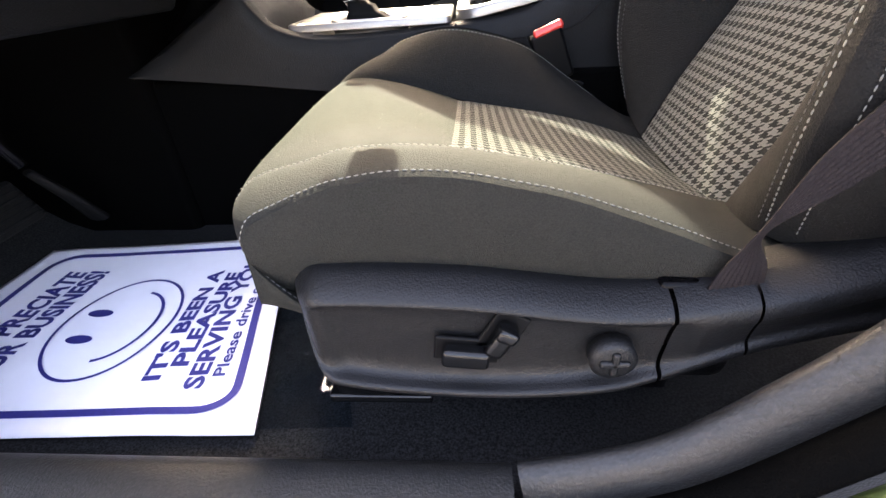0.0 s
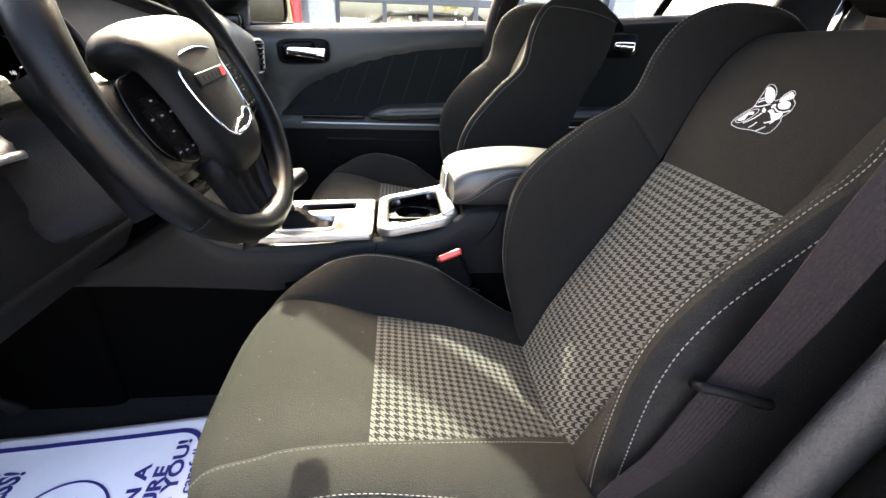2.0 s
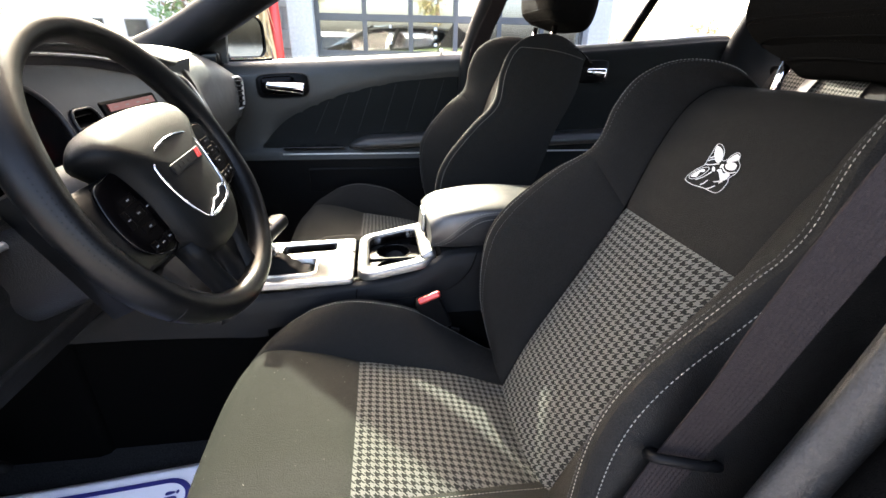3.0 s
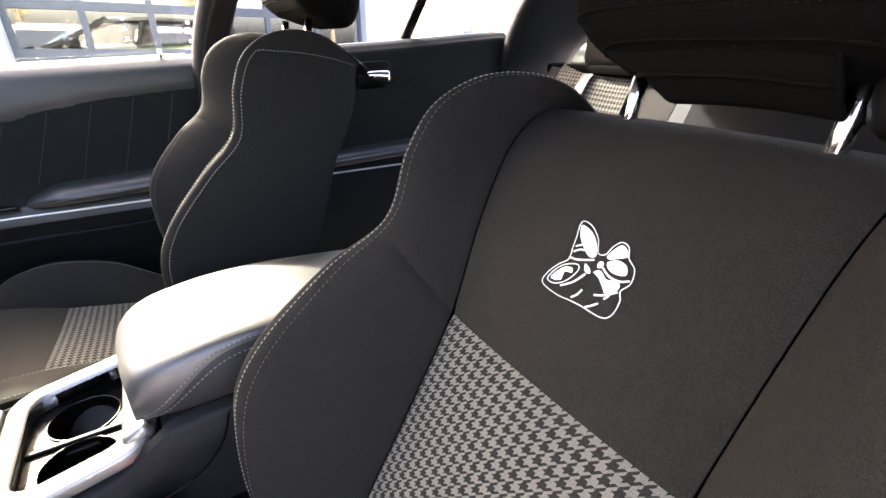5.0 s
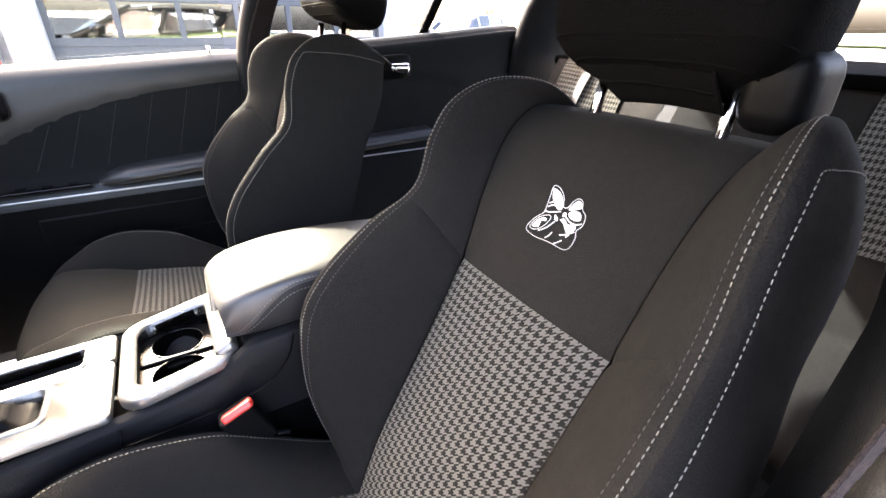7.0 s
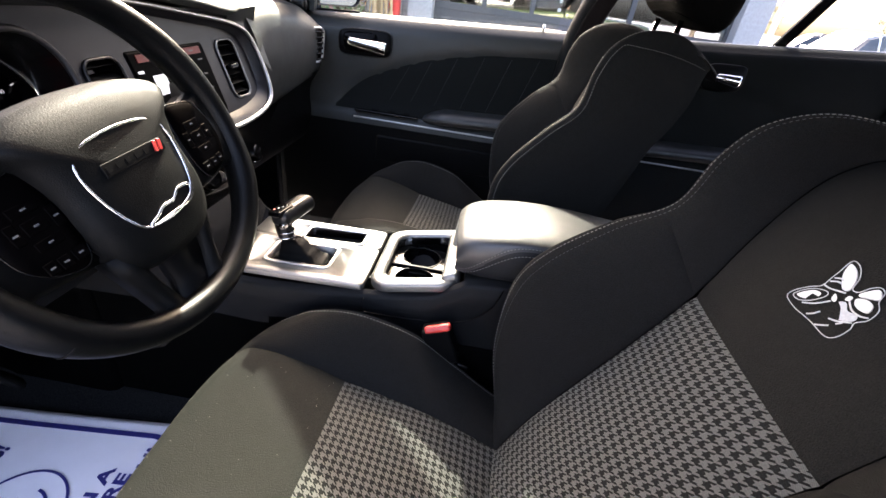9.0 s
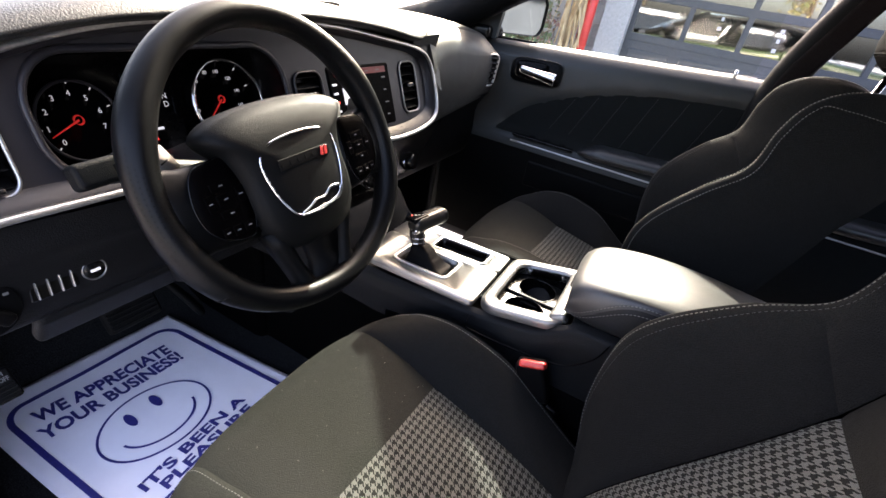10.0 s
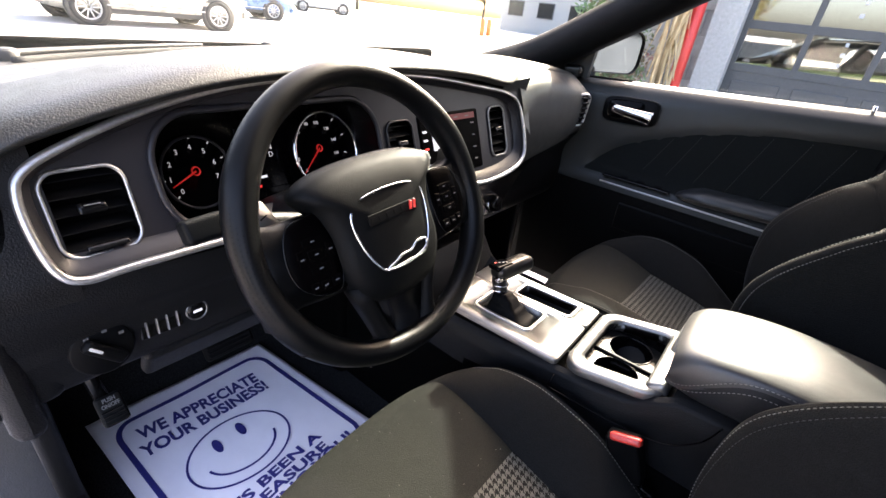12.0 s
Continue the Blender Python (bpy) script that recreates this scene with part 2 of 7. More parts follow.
def sheet(f, nu, nv, uv=None, thick=0.0, down=(0, 0, -1)):
    """A surface f(u, v), u and v from 0 to 1; uv(u, v) gives cloth coordinates; thick adds an underside."""
    bm = bmesh.new()
    grid = [[bm.verts.new(f(i / nu, j / nv)) for j in range(nv + 1)] for i in range(nu + 1)]
    lay = bm.loops.layers.uv.new("cloth") if uv else None
    for i in range(nu):
        for j in range(nv):
            q = ((i, j), (i + 1, j), (i + 1, j + 1), (i, j + 1))
            fc = bm.faces.new([grid[a][b] for a, b in q])
            if uv:
                for lp, (a, b) in zip(fc.loops, q):
                    lp[lay].uv = uv(a / nu, b / nv)
    if thick:
        bm.normal_update()
        top = list(bm.verts)
        d = Vector(down) * thick
        low = [[bm.verts.new(grid[i][j].co + d) for j in range(nv + 1)] for i in range(nu + 1)]
        for i in range(nu):
            for j in range(nv):
                bm.faces.new([low[i][j], low[i][j + 1], low[i + 1][j + 1], low[i + 1][j]])
        for i in range(nu):
            for j in (0, nv):
                bm.faces.new([grid[i][j], grid[i + 1][j], low[i + 1][j], low[i][j]])
        for j in range(nv):
            for i in (0, nu):
                bm.faces.new([grid[i][j], grid[i][j + 1], low[i][j + 1], low[i][j]])
    return bm


def loft(rings, cap=True, closed=True, loop=False):
    """Faces between rings of the same number of points."""
    bm = bmesh.new()
    rows = [[bm.verts.new(p) for p in ring] for ring in rings]
    n = len(rows[0])
    pairs = list(zip(rows, rows[1:])) + ([(rows[-1], rows[0])] if loop else [])
    for a, b in pairs:
        for k in range(n if closed else n - 1):
            bm.faces.new([a[k], a[(k + 1) % n], b[(k + 1) % n], b[k]])
    if cap and closed and not loop:
        bm.faces.new(rows[0][::-1])
        bm.faces.new(rows[-1])
    return bm


def spline(pts, n, closed=False):
    """n points along a Catmull-Rom curve through pts."""
    P = [Vector(p) for p in pts]
    m = len(P)
    out = []
    segs = m if closed else m - 1
    for k in range(n + (0 if closed else 1)):
        s = k / n * segs
        i = min(int(s), segs - 1)
        t = s - i
        g = (lambda j: P[j % m]) if closed else (lambda j: P[max(0, min(m - 1, j))])
        p0, p1, p2, p3 = g(i - 1), g(i), g(i + 1), g(i + 2)
        out.append(0.5 * ((2 * p1) + (p2 - p0) * t + (2 * p0 - 5 * p1 + 4 * p2 - p3) * t * t + (3 * p1 - p0 - 3 * p2 + p3) * t ** 3))
    return out


def interp(table, x):
    """Smooth curve through rows of (x, value...)."""
    if x <= table[0][0]:
        return table[0][1]
    if x >= table[-1][0]:
        return table[-1][1]
    for k in range(len(table) - 1):
        a, b = table[k], table[k + 1]
        if a[0] <= x <= b[0]:
            h = b[0] - a[0]
            t = (x - a[0]) / h
            z = table[max(0, k - 1)]
            c = table[min(len(table) - 1, k + 2)]
            ma = (b[1] - z[1]) / (b[0] - z[0]) * h
            mb = (c[1] - a[1]) / (c[0] - a[0]) * h
            return (2 * t ** 3 - 3 * t * t + 1) * a[1] + (t ** 3 - 2 * t * t + t) * ma + (-2 * t ** 3 + 3 * t * t) * b[1] + (t ** 3 - t * t) * mb


def tube(pts, r, n=8, closed=False, flat=1.0, up=(0, 0, 1)):
    """A round (or flattened) bar along points."""
    P = [Vector(p) for p in pts]
    rings = []
    for i, p in enumerate(P):
        a, b = (P[i - 1], P[(i + 1) % len(P)]) if closed else (P[max(0, i - 1)], P[min(len(P) - 1, i + 1)])
        t = (b - a).normalized()
        s = t.cross(Vector(up))
        s = s.normalized() if s.length > 1e-4 else Vector((1, 0, 0))
        w = s.cross(t)
        rad = r(i / max(1, len(P) - 1)) if callable(r) else r
        rings.append([p + rad * (math.cos(2 * math.pi * k / n) * s + flat * math.sin(2 * math.pi * k / n) * w) for k in range(n)])
    return loft(rings, closed=True, loop=closed)


def disc(c, n, r, depth, seg=32, r2=None, hole=0.0, bevel=0.0):
    """A cylinder at c along n, or a ring when hole is given."""
    n = Vector(n).normalized()
    q = n.to_track_quat("Z", "Y").to_matrix().to_4x4()
    r2 = r if r2 is None else r2
    prof = [(hole, 0), (r, 0), (r, depth * 0.5 - bevel), (r2 - bevel, depth), (hole, depth)] if hole else [(r, 0), (r, max(0.0, depth - bevel)), (r2 - bevel, depth)]
    rings = [[Matrix.Translation(c) @ q @ Vector((a * math.cos(2 * math.pi * k / seg), a * math.sin(2 * math.pi * k / seg), z)) for k in range(seg)] for a, z in prof]
    return loft(rings, loop=bool(hole))


def stitches(path, up, length=0.0036, gap=0.0018, r=0.00055):
    """Short threads along a path, lifted to the side up(point index)."""
    bm = bmesh.new()
    P = [Vector(p) for p in path]
    run, todo, on = 0.0, [], True
    start = P[0].copy()
    for a, b in zip(P, P[1:]):
        d = (b - a).length
        if d < 1e-6:
            continue
        pos = 0.0
        while pos < d:
            step = (length if on else gap) - run
            if pos + step <= d:
                pos += step
                pt = a.lerp(b, pos / d)
                if on:
                    todo.append((start, pt))
                else:
                    start = pt
                on, run = not on, 0.0
            else:
                run += d - pos
                break
    up = Vector(up).normalized()
    for a, b in todo:
        t = (b - a)
        if t.length < 1e-4:
            continue
        t.normalize()
        s = t.cross(up).normalized()
        w = s.cross(t)
        prof = [(s, 0), (w, 0), (-s, 0), (-w, 0)]
        rings = []
        for q, k in ((a, 0.35), (a.lerp(b, 0.25), 1.0), (a.lerp(b, 0.75), 1.0), (b, 0.35)):
            rings.append([bm.verts.new(q + v * r * k) for v, _ in prof])
        for x, y in zip(rings, rings[1:]):
            for k in range(4):
                bm.faces.new([x[k], x[(k + 1) % 4], y[(k + 1) % 4], y[k]])
    return bm


# ---- front seats ----
Z_IN = [(-0.20, 0.572), (-0.15, 0.588), (-0.075, 0.578), (0.0, 0.556), (0.147, 0.533), (0.246, 0.505)]
Z_OUT = [(-0.20, 0.566), (-0.161, 0.578), (-0.115, 0.588), (-0.09, 0.595), (-0.045, 0.597), (0.003, 0.592), (0.088, 0.570), (0.158, 0.547), (0.235, 0.519)]
C_IN = [(-0.19, 0.555), (-0.155, 0.587), (-0.115, 0.608), (-0.065, 0.628), (-0.018, 0.636), (0.03, 0.630), (0.093, 0.610), (0.147, 0.572), (0.23, 0.513), (0.26, 0.500)]
C_OUT = [(-0.20, 0.560), (-0.151, 0.573), (-0.118, 0.583), (-0.076, 0.594), (-0.037, 0.600), (0.001, 0.599), (0.038, 0.592), (0.076, 0.583), (0.115, 0.569), (0.156, 0.553), (0.196, 0.536), (0.26, 0.512)]
W_IN = [(-0.22, 0.150), (0.0, 0.146), (0.24, 0.113)]
W_OUT = [(-0.22, 0.146), (0.0, 0.141), (0.24, 0.085)]
FRONT = [(0.0, (-0.125, -0.115)), (0.08, (-0.168, -0.098)), (0.16, (-0.196, -0.064)), (0.24, (-0.205, -0.028)), (0.32, (-0.186, -0.006)), (0.40, (-0.150, 0.0)), (1.0, (0.262, 0.0))]
BACK_E = [(0.236, 0.512), (0.270, 0.585), (0.316, 0.665), (0.362, 0.742), (0.408, 0.825), (0.447, 0.900), (0.486, 0.955), (0.522, 0.983), (0.560, 0.994), (0.605, 0.985), (0.640, 0.945)]
BACK_C = [(0.238, 0.530, 0.178), (0.214, 0.628, 0.209), (0.217, 0.735, 0.216), (0.247, 0.797, 0.214), (0.318, 0.860, 0.208), (0.379, 0.902, 0.195), (0.401, 0.965, 0.190), (0.431, 1.008, 0.184), (0.486, 1.030, 0.170), (0.560, 1.022, 0.152), (0.630, 0.972, 0.140)]
BACK_R = [(0.360, 0.500), (0.395, 0.570), (0.430, 0.645), (0.462, 0.705), (0.495, 0.765), (0.530, 0.826), (0.562, 0.868), (0.588, 0.910), (0.606, 0.950), (0.622, 0.966), (0.645, 0.955)]
BACK_W = [0.105, 0.110, 0.114, 0.117, 0.120, 0.135, 0.150, 0.160, 0.166, 0.160, 0.150]        # tunnel side
BACK_V = [0.104, 0.102, 0.100, 0.102, 0.107, 0.110, 0.112, 0.114, 0.116, 0.118, 0.120]        # door side
P_SEAM = 4 / 10
X_CHECK = 0.0


def front_at(p):
    xs = [(a, b[0]) for a, b in FRONT]
    zs = [(a, b[1]) for a, b in FRONT]
    return interp(xs, p), interp(zs, p)


def p_of_x(x):
    return 0.40 + 0.60 * (x + 0.150) / 0.412


def cushion_row(p):
    """Cross section of the cushion at p along it: named points (s, z)."""
    x, dz = front_at(p)
    xx = max(x, -0.19)
    k = 1.0 if p > 0.4 else max(0.0, min(1.0, (p - 0.1) / 0.3))
    zi, zo = interp(Z_IN, xx) + dz, interp(Z_OUT, xx) + dz
    ci, co = interp(C_IN, xx) + dz, interp(C_OUT, xx) + dz
    return x, dict(zi=zi, zo=zo, ci=ci, co=co, wi=interp(W_IN, xx), wo=interp(W_OUT, xx))


def bulge(a, b, t, h, nrm):
    """A point from a to b, swollen by h along nrm, pinched at both seams."""
    q = a.lerp(b, t)
    pin = 0.0020 * (math.exp(-t / 0.035) + math.exp(-(1 - t) / 0.035))
    return q + nrm * (h * 4 * t * (1 - t) - pin)


def corner_round(x, s, p):
    """The front corners of the cushion curve back."""
    return x + 0.135 * max(0.0, 1 - p / 0.5) * (abs(s) / 0.23) ** 3


def cushion_strip(kind):
    def f(p, t):
        x, r = cushion_row(p)
        up = Vector((0, 0, 1)) if p > 0.3 else Vector((-(0.3 - p) * 3, 0, 1)).normalized()
        pts = {
            "insert": ((-r["wo"], r["zo"]), (r["wi"], r["zi"]), -0.004),
            "bolster_out": ((-0.214, r["co"]), (-r["wo"], r["zo"]), 0.006),
            "bolster_in": ((r["wi"], r["zi"]), (0.216, r["ci"]), 0.008),
            "side_out": ((-0.180, min(0.468, r["co"] - 0.02)), (-0.214, r["co"]), 0.0),
            "side_in": ((0.216, r["ci"]), (0.226, 0.44), 0.0),
        }[kind]
        (s0, z0), (s1, z1), h = pts
        if kind == "side_out":
            a, b = Vector((x, s0, z0)), Vector((x, s1, z1))
            q = a.lerp(b, t) + Vector((0, -1, 0)) * 0.010 * math.sin(math.pi * min(1, t * 1.02)) ** 0.7
        elif kind == "side_in":
            a, b = Vector((x, s0, z0)), Vector((x, s1, z1))
            q = a.lerp(b, t) + Vector((0, 1, 0)) * 0.014 * math.sin(math.pi * t)
        else:
            q = bulge(Vector((x, s0, z0)), Vector((x, s1, z1)), t, h, up)
            if kind == "insert":
                q.z -= 0.0026 * math.exp(-abs(x - X_CHECK) / 0.005)
        q.x = corner_round(q.x, q.y, p)
        return q
    return f


def back_row(p):
    i = p * 10
    k = min(int(i), 9)
    t = i - k

    def cr(tab, j):
        g = lambda n: tab[max(0, min(10, n))]
        p0, p1, p2, p3 = (g(k + d)[j] if isinstance(g(k + d), tuple) else g(k + d) for d in (-1, 0, 1, 2))
        return 0.5 * (2 * p1 + (p2 - p0) * t + (2 * p0 - 5 * p1 + 4 * p2 - p3) * t * t + (3 * p1 - p0 - 3 * p2 + p3) * t ** 3)
    return (cr(BACK_E, 0), cr(BACK_E, 1)), (cr(BACK_C, 0), cr(BACK_C, 1), cr(BACK_C, 2)), (cr(BACK_W, 0), cr(BACK_V, 0)), (cr(BACK_R, 0), cr(BACK_R, 1))


def groove(d, depth=0.0032, width=0.008):
    """The sunken line along a seam, d away from it."""
    return depth * math.exp(-abs(d) / width)


def back_strip(kind, sgn=1, door=-1):
    def f(p, t):
        (ex, ez), (cx, cz, cs), (w_in, w_door), (rx, rz) = back_row(p)
        if kind == "insert":
            lo, hi = (w_door, w_in) if door < 0 else (w_in, w_door)
            a, b = Vector((ex, -lo, ez)), Vector((ex, hi, ez))
            n = Vector((-0.9, 0, 0.45))
            return bulge(a, b, t, 0.006, n) - n * groove(p - P_SEAM)
        w = w_door if sgn == door else w_in
        if kind == "bolster":
            a, b = Vector((ex, w * sgn, ez)), Vector((cx, cs * sgn, cz))
            n = Vector((-0.5, -0.55 * sgn, 0.25)).normalized()
            return bulge(a, b, t, 0.012 - 0.010 * (1 - t), n) - n * groove(p - P_SEAM - 0.09 * t)
        # outer side, from the crest to the rear shell
        a = Vector((cx, cs * sgn, cz))
        b = Vector((rx, (cs + 0.002) * sgn, rz))
        q = a.lerp(b, t)
        q.y += sgn * 0.016 * math.sin(math.pi * t) ** 0.6 * (1 - p ** 6)
        q.y -= sgn * groove(t - 0.07, 0.0016, 0.012)
        return q
    return f


def padded(sgn, door):
    """Bolster and outer side of a backrest, joined over a rounded crest."""
    bol, sid = back_strip("bolster", sgn, door), back_strip("side", sgn, door)
    cut, turn = 0.64, 0.17

    def over(p, s):
        a, b, c = bol(p, cut), sid(p, turn), sid(p, 0.0)
        k = min(1.0, max(0.0, (0.97 - p) / 0.15))
        c = c.lerp(2 * c - (a + b) / 2, 0.85 * k)
        return a * (1 - s) ** 2 + c * 2 * s * (1 - s) + b * s * s

    def face(p, t):
        return bol(p, t) if t <= cut else over(p, 0.5 * (t - cut) / (1 - cut))

    def flank(p, t):
        return sid(p, t) if t >= turn else over(p, 0.5 + 0.5 * t / turn)
    return face, flank


def recline(f, deg, tall=1.0):
    """Turns a backrest surface about its hinge, stretched upwards by tall."""
    c, s = math.cos(radians(deg)), math.sin(radians(deg))

    def g(u, v):
        q = f(u, v)
        x, z = q.x - 0.24, (q.z - 0.50) * tall
        return Vector((0.24 + c * x - s * z, q.y, 0.50 + s * x + c * z))
    return g


def front_seat(yc, driver):
    name = "black cloth front seat with grey houndstooth inserts and white stitching"
    root = thing("front_seat", ("driver's " if driver else "passenger ") + name, "car seat", "front seats")
    root.location = (0, yc, 0) if driver else (-0.012, yc, -0.012)
    lean, tall = (0.0, 1.0) if driver else (7.0, 1.05)
    door = -1 if driver else 1

    def add(nm, f, nu, nv, mat, p0=0.0, p1=1.0, t0=0.0, t1=1.0, label="", parent=root, uv=False):
        g = lambda u, v: f(p0 + (p1 - p0) * u, t0 + (t1 - t0) * v)
        cloth = None
        if uv:
            lens = [0.0]
            for i in range(nu):
                lens.append(lens[-1] + (g((i + 1) / nu, 0.5) - g(i / nu, 0.5)).length)
            cloth = lambda u, v: (lens[round(u * nu)], g(u, v).y)
        return part(nm, sheet(g, nu, nv, cloth), mat, parent, label)

    pc = p_of_x(X_CHECK)
    cushion = add("seat_cushion", cushion_strip("insert"), 40, 24, CLOTH_FINE, 0.0, pc, label="plain dark grey cloth cushion front")
    add("cushion_insert", cushion_strip("insert"), 50, 24, CHECK, pc, 1.0, parent=cushion, uv=True, label="grey and black houndstooth cushion panel")
    add("inner_bolster", cushion_strip("bolster_in"), 60, 14, CLOTH, parent=cushion)
    add("outer_bolster", cushion_strip("bolster_out"), 60, 14, CLOTH_FINE, parent=cushion)
    add("outer_side", cushion_strip("side_out"), 60, 12, CLOTH_FINE, parent=cushion)
    add("inner_side", cushion_strip("side_in"), 60, 8, CLOTH, parent=cushion)
    # dark foam body under the covers
    part("cushion_base", box((0.36, 0.40, 0.10), (0.06, 0, 0.44), 0.02), PLASTIC, root)
    so, bo, bi = cushion_strip("side_out"), cushion_strip("bolster_out"), cushion_strip("bolster_in")
    ps = [0.14 + 0.86 * k / 90 for k in range(91)]
    lift = Vector((0, 0, 0.0002))
    seams = [[bo(p, 0.10) + lift for p in ps], [bo(p, 0.90) + lift for p in ps], [bi(p, 0.93) + lift for p in ps]]
    for s, u in zip(seams, ((0, -0.5, 1), (0, 0, 1), (0, -0.7, 0.7))):
        part("stitching", stitches(s, u), THREAD, cushion, "white seam stitching")

    back = add("backrest_insert", recline(back_strip("insert", 1, door), lean, tall), 60, 28, CHECK, 0.0, P_SEAM, uv=True, label="grey and black houndstooth back panel")
    add("upper_panel", recline(back_strip("insert", 1, door), lean, tall), 60, 28, CLOTH, P_SEAM, 1.0, parent=back, label="plain black cloth upper back panel")
    for sgn in (1, -1):
        bol, sid = (recline(f, lean, tall) for f in padded(sgn, door))
        low = lambda u, t, bol=bol: bol((P_SEAM + 0.09 * t) * (1 - (1 - u) ** 1.5), t)
        high = lambda u, t, bol=bol: bol(P_SEAM + 0.09 * t + (1 - P_SEAM - 0.09 * t) * u ** 1.5, t)
        add("side_bolster", low, 60, 20, CLOTH, parent=back)
        add("shoulder_bolster", high, 60, 20, CLOTH, parent=back)
        add("outer_side", sid, 80, 24, CLOTH, parent=back)
        pb = [0.02 + 0.9 * k / 110 for k in range(111)]
        side_line = [(0.02 + 0.70 * k / 80, 0.09) for k in range(81)] + [(0.72 + 0.14 * s, 0.09 + 0.88 * s ** 1.3) for s in [k / 30 for k in range(1, 31)]]
        out = Vector((-0.0012, 0, 0.0008))
        part("stitching", stitches([bol(p, 0.82) + out * 0.6 for p in pb], (-1, -0.3 * sgn, 0.4), 0.0034, 0.0022, 0.0004), SOFTTHREAD, back)
        part("stitching", stitches([bol(p, 0.91) + out for p in pb], (-1, -0.3 * sgn, 0.4)), THREAD, back, "white seam stitching")
        part("stitching", stitches([sid(*pt) + Vector((0, 0.0010 * sgn, 0)) for pt in side_line], (-0.3, sgn, 0.2)), THREAD, back, "white seam stitching")
    # rear shell of the backrest

    def shell(p, t):
        (cx, cz, cs), (rx, rz) = back_row(p)[1], back_row(p)[3]
        return Vector((rx + 0.035 * math.sin(math.pi * t) * (1 - p ** 8), (cs + 0.002) * (2 * t - 1), rz))
    add("back_shell", recline(shell, lean, tall), 30, 14, PLASTIC, parent=back)

    def cap(u, t):
        (ex, ez), (cx, cz, cs), ws, (rx, rz) = back_row(1.0)
        y = (cs + 0.002) * (2 * t - 1)
        w = ws[1] if y * door > 0 else ws[0]
        k = max(0.0, min(1.0, (abs(y) - w) / (cs - w)))
        f = Vector((ex + (cx - ex) * k, y, ez + (cz - ez) * k))
        return f.lerp(shell(1.0, t) - Vector((0, 0, 0.01)), u)
    add("top_cap", recline(cap, lean, tall), 6, 20, CLOTH, parent=back)

    # headrest
    def head(u, v):
        a, b = 2 * math.pi * u, math.pi * (v - 0.5)
        ex = lambda c, e: math.copysign(abs(c) ** e, c)
        q = Vector((0.066 * ex(math.cos(b), 0.5) * ex(math.cos(a), 0.6), 0.128 * ex(math.cos(b), 0.4) * ex(math.sin(a), 0.45), 0.098 * ex(math.sin(b), 0.55)))
        if q.z < 0:
            q.z *= 1 + 4.5 * q.x      # the underside slopes down to the rear
        if not driver:
            q = Vector((q.x * 1.1 + 0.030, q.y * 1.10 - 0.006, q.z + 0.030))
        q.x += 0.02 * (q.y / 0.128) ** 2 * -1 + 0.018 * q.z / 0.098
        return q + Vector((0.592, 0, 1.128))
    head = recline(head, lean)
    hr = part("headrest", sheet(head, 48, 24), HEADCLOTH_SHADED, root)
    part("stitching", stitches([head((0.5 + 0.30 * (k / 40 - 0.5)), 0.30) + Vector((-0.001, 0, 0)) for k in range(41)], (-1, 0, 0)), PIANO, hr, "dark seam stitching")
    for v in (0.33, 0.17):
        part("headrest_seam", tube([head(0.28 + 0.44 * k / 40, v) for k in range(41)], 0.0014, 6), HEADCLOTH_SHADED, hr)
    if driver:
        # folded flap under the cushion of the headrest, with the hinge at its door side
        rows = [(0.538, 1.060, -0.064, 0.100), (0.537, 1.050, -0.065, 0.094), (0.540, 1.040, -0.067, 0.078), (0.544, 1.032, -0.069, 0.060), (0.552, 1.020, -0.070, 0.048), (0.566, 1.011, -0.072, 0.040), (0.62, 1.010, -0.072, 0.040)]
        lines = [spline([Vector((x, y0 + (y1 - y0) * k, z + 0.003 * math.sin(math.pi * k))) for x, z, y0, y1 in rows], 24) for k in [n / 12 for n in range(13)]]
        flap = part("lower_flap", sheet(lambda u, v: lines[round(u * 12)][round(v * 24)], 12, 24), HEADCLOTH_SHADED, hr, "folded black cloth flap")
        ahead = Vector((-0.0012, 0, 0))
        part("flap_piping", tube([ln[12] + ahead for ln in lines], 0.0018, 6), HEADCLOTH_SHADED, flap)
        part("flap_piping", tube([p + ahead for p in lines[0]], 0.0022, 6), HEADCLOTH_SHADED, flap)
        part("stitching", stitches(spline([ln[4] + ahead for ln in lines], 40), (-1, 0, 0)), PIANO, flap, "dark seam stitching")
        part("hinge_cover", box((0.070, 0.056, 0.068), (0.580, -0.106, 1.036), 0.020, 4), BOOT, hr, "black hinge cover")
    for s in (0.073, -0.073):
        part("headrest_post", tube([recline(lambda u, v: Vector((0.546 + 0.03 * u, s, 0.950 + 0.12 * u)), lean)(k, 0) for k in (0, 1)], 0.0065, 12), CHROME, hr, "chrome post")
    return root


driver_seat = front_seat(-0.375, True)
passenger_seat = front_seat(0.406, False)


# ---- driver's seat side shield and controls ----
def shield_profile(x):
    top = interp([(-0.125, 0.522), (-0.10, 0.530), (0.0, 0.527), (0.14, 0.514), (0.30, 0.552), (0.45, 0.62)], x)
    low = interp([(-0.125, 0.475), (-0.112, 0.440), (-0.09, 0.428), (-0.02, 0.418), (0.05, 0.416), (0.12, 0.424), (0.155, 0.438), (0.22, 0.470), (0.30, 0.497), (0.45, 0.55)], x)
    return top, low


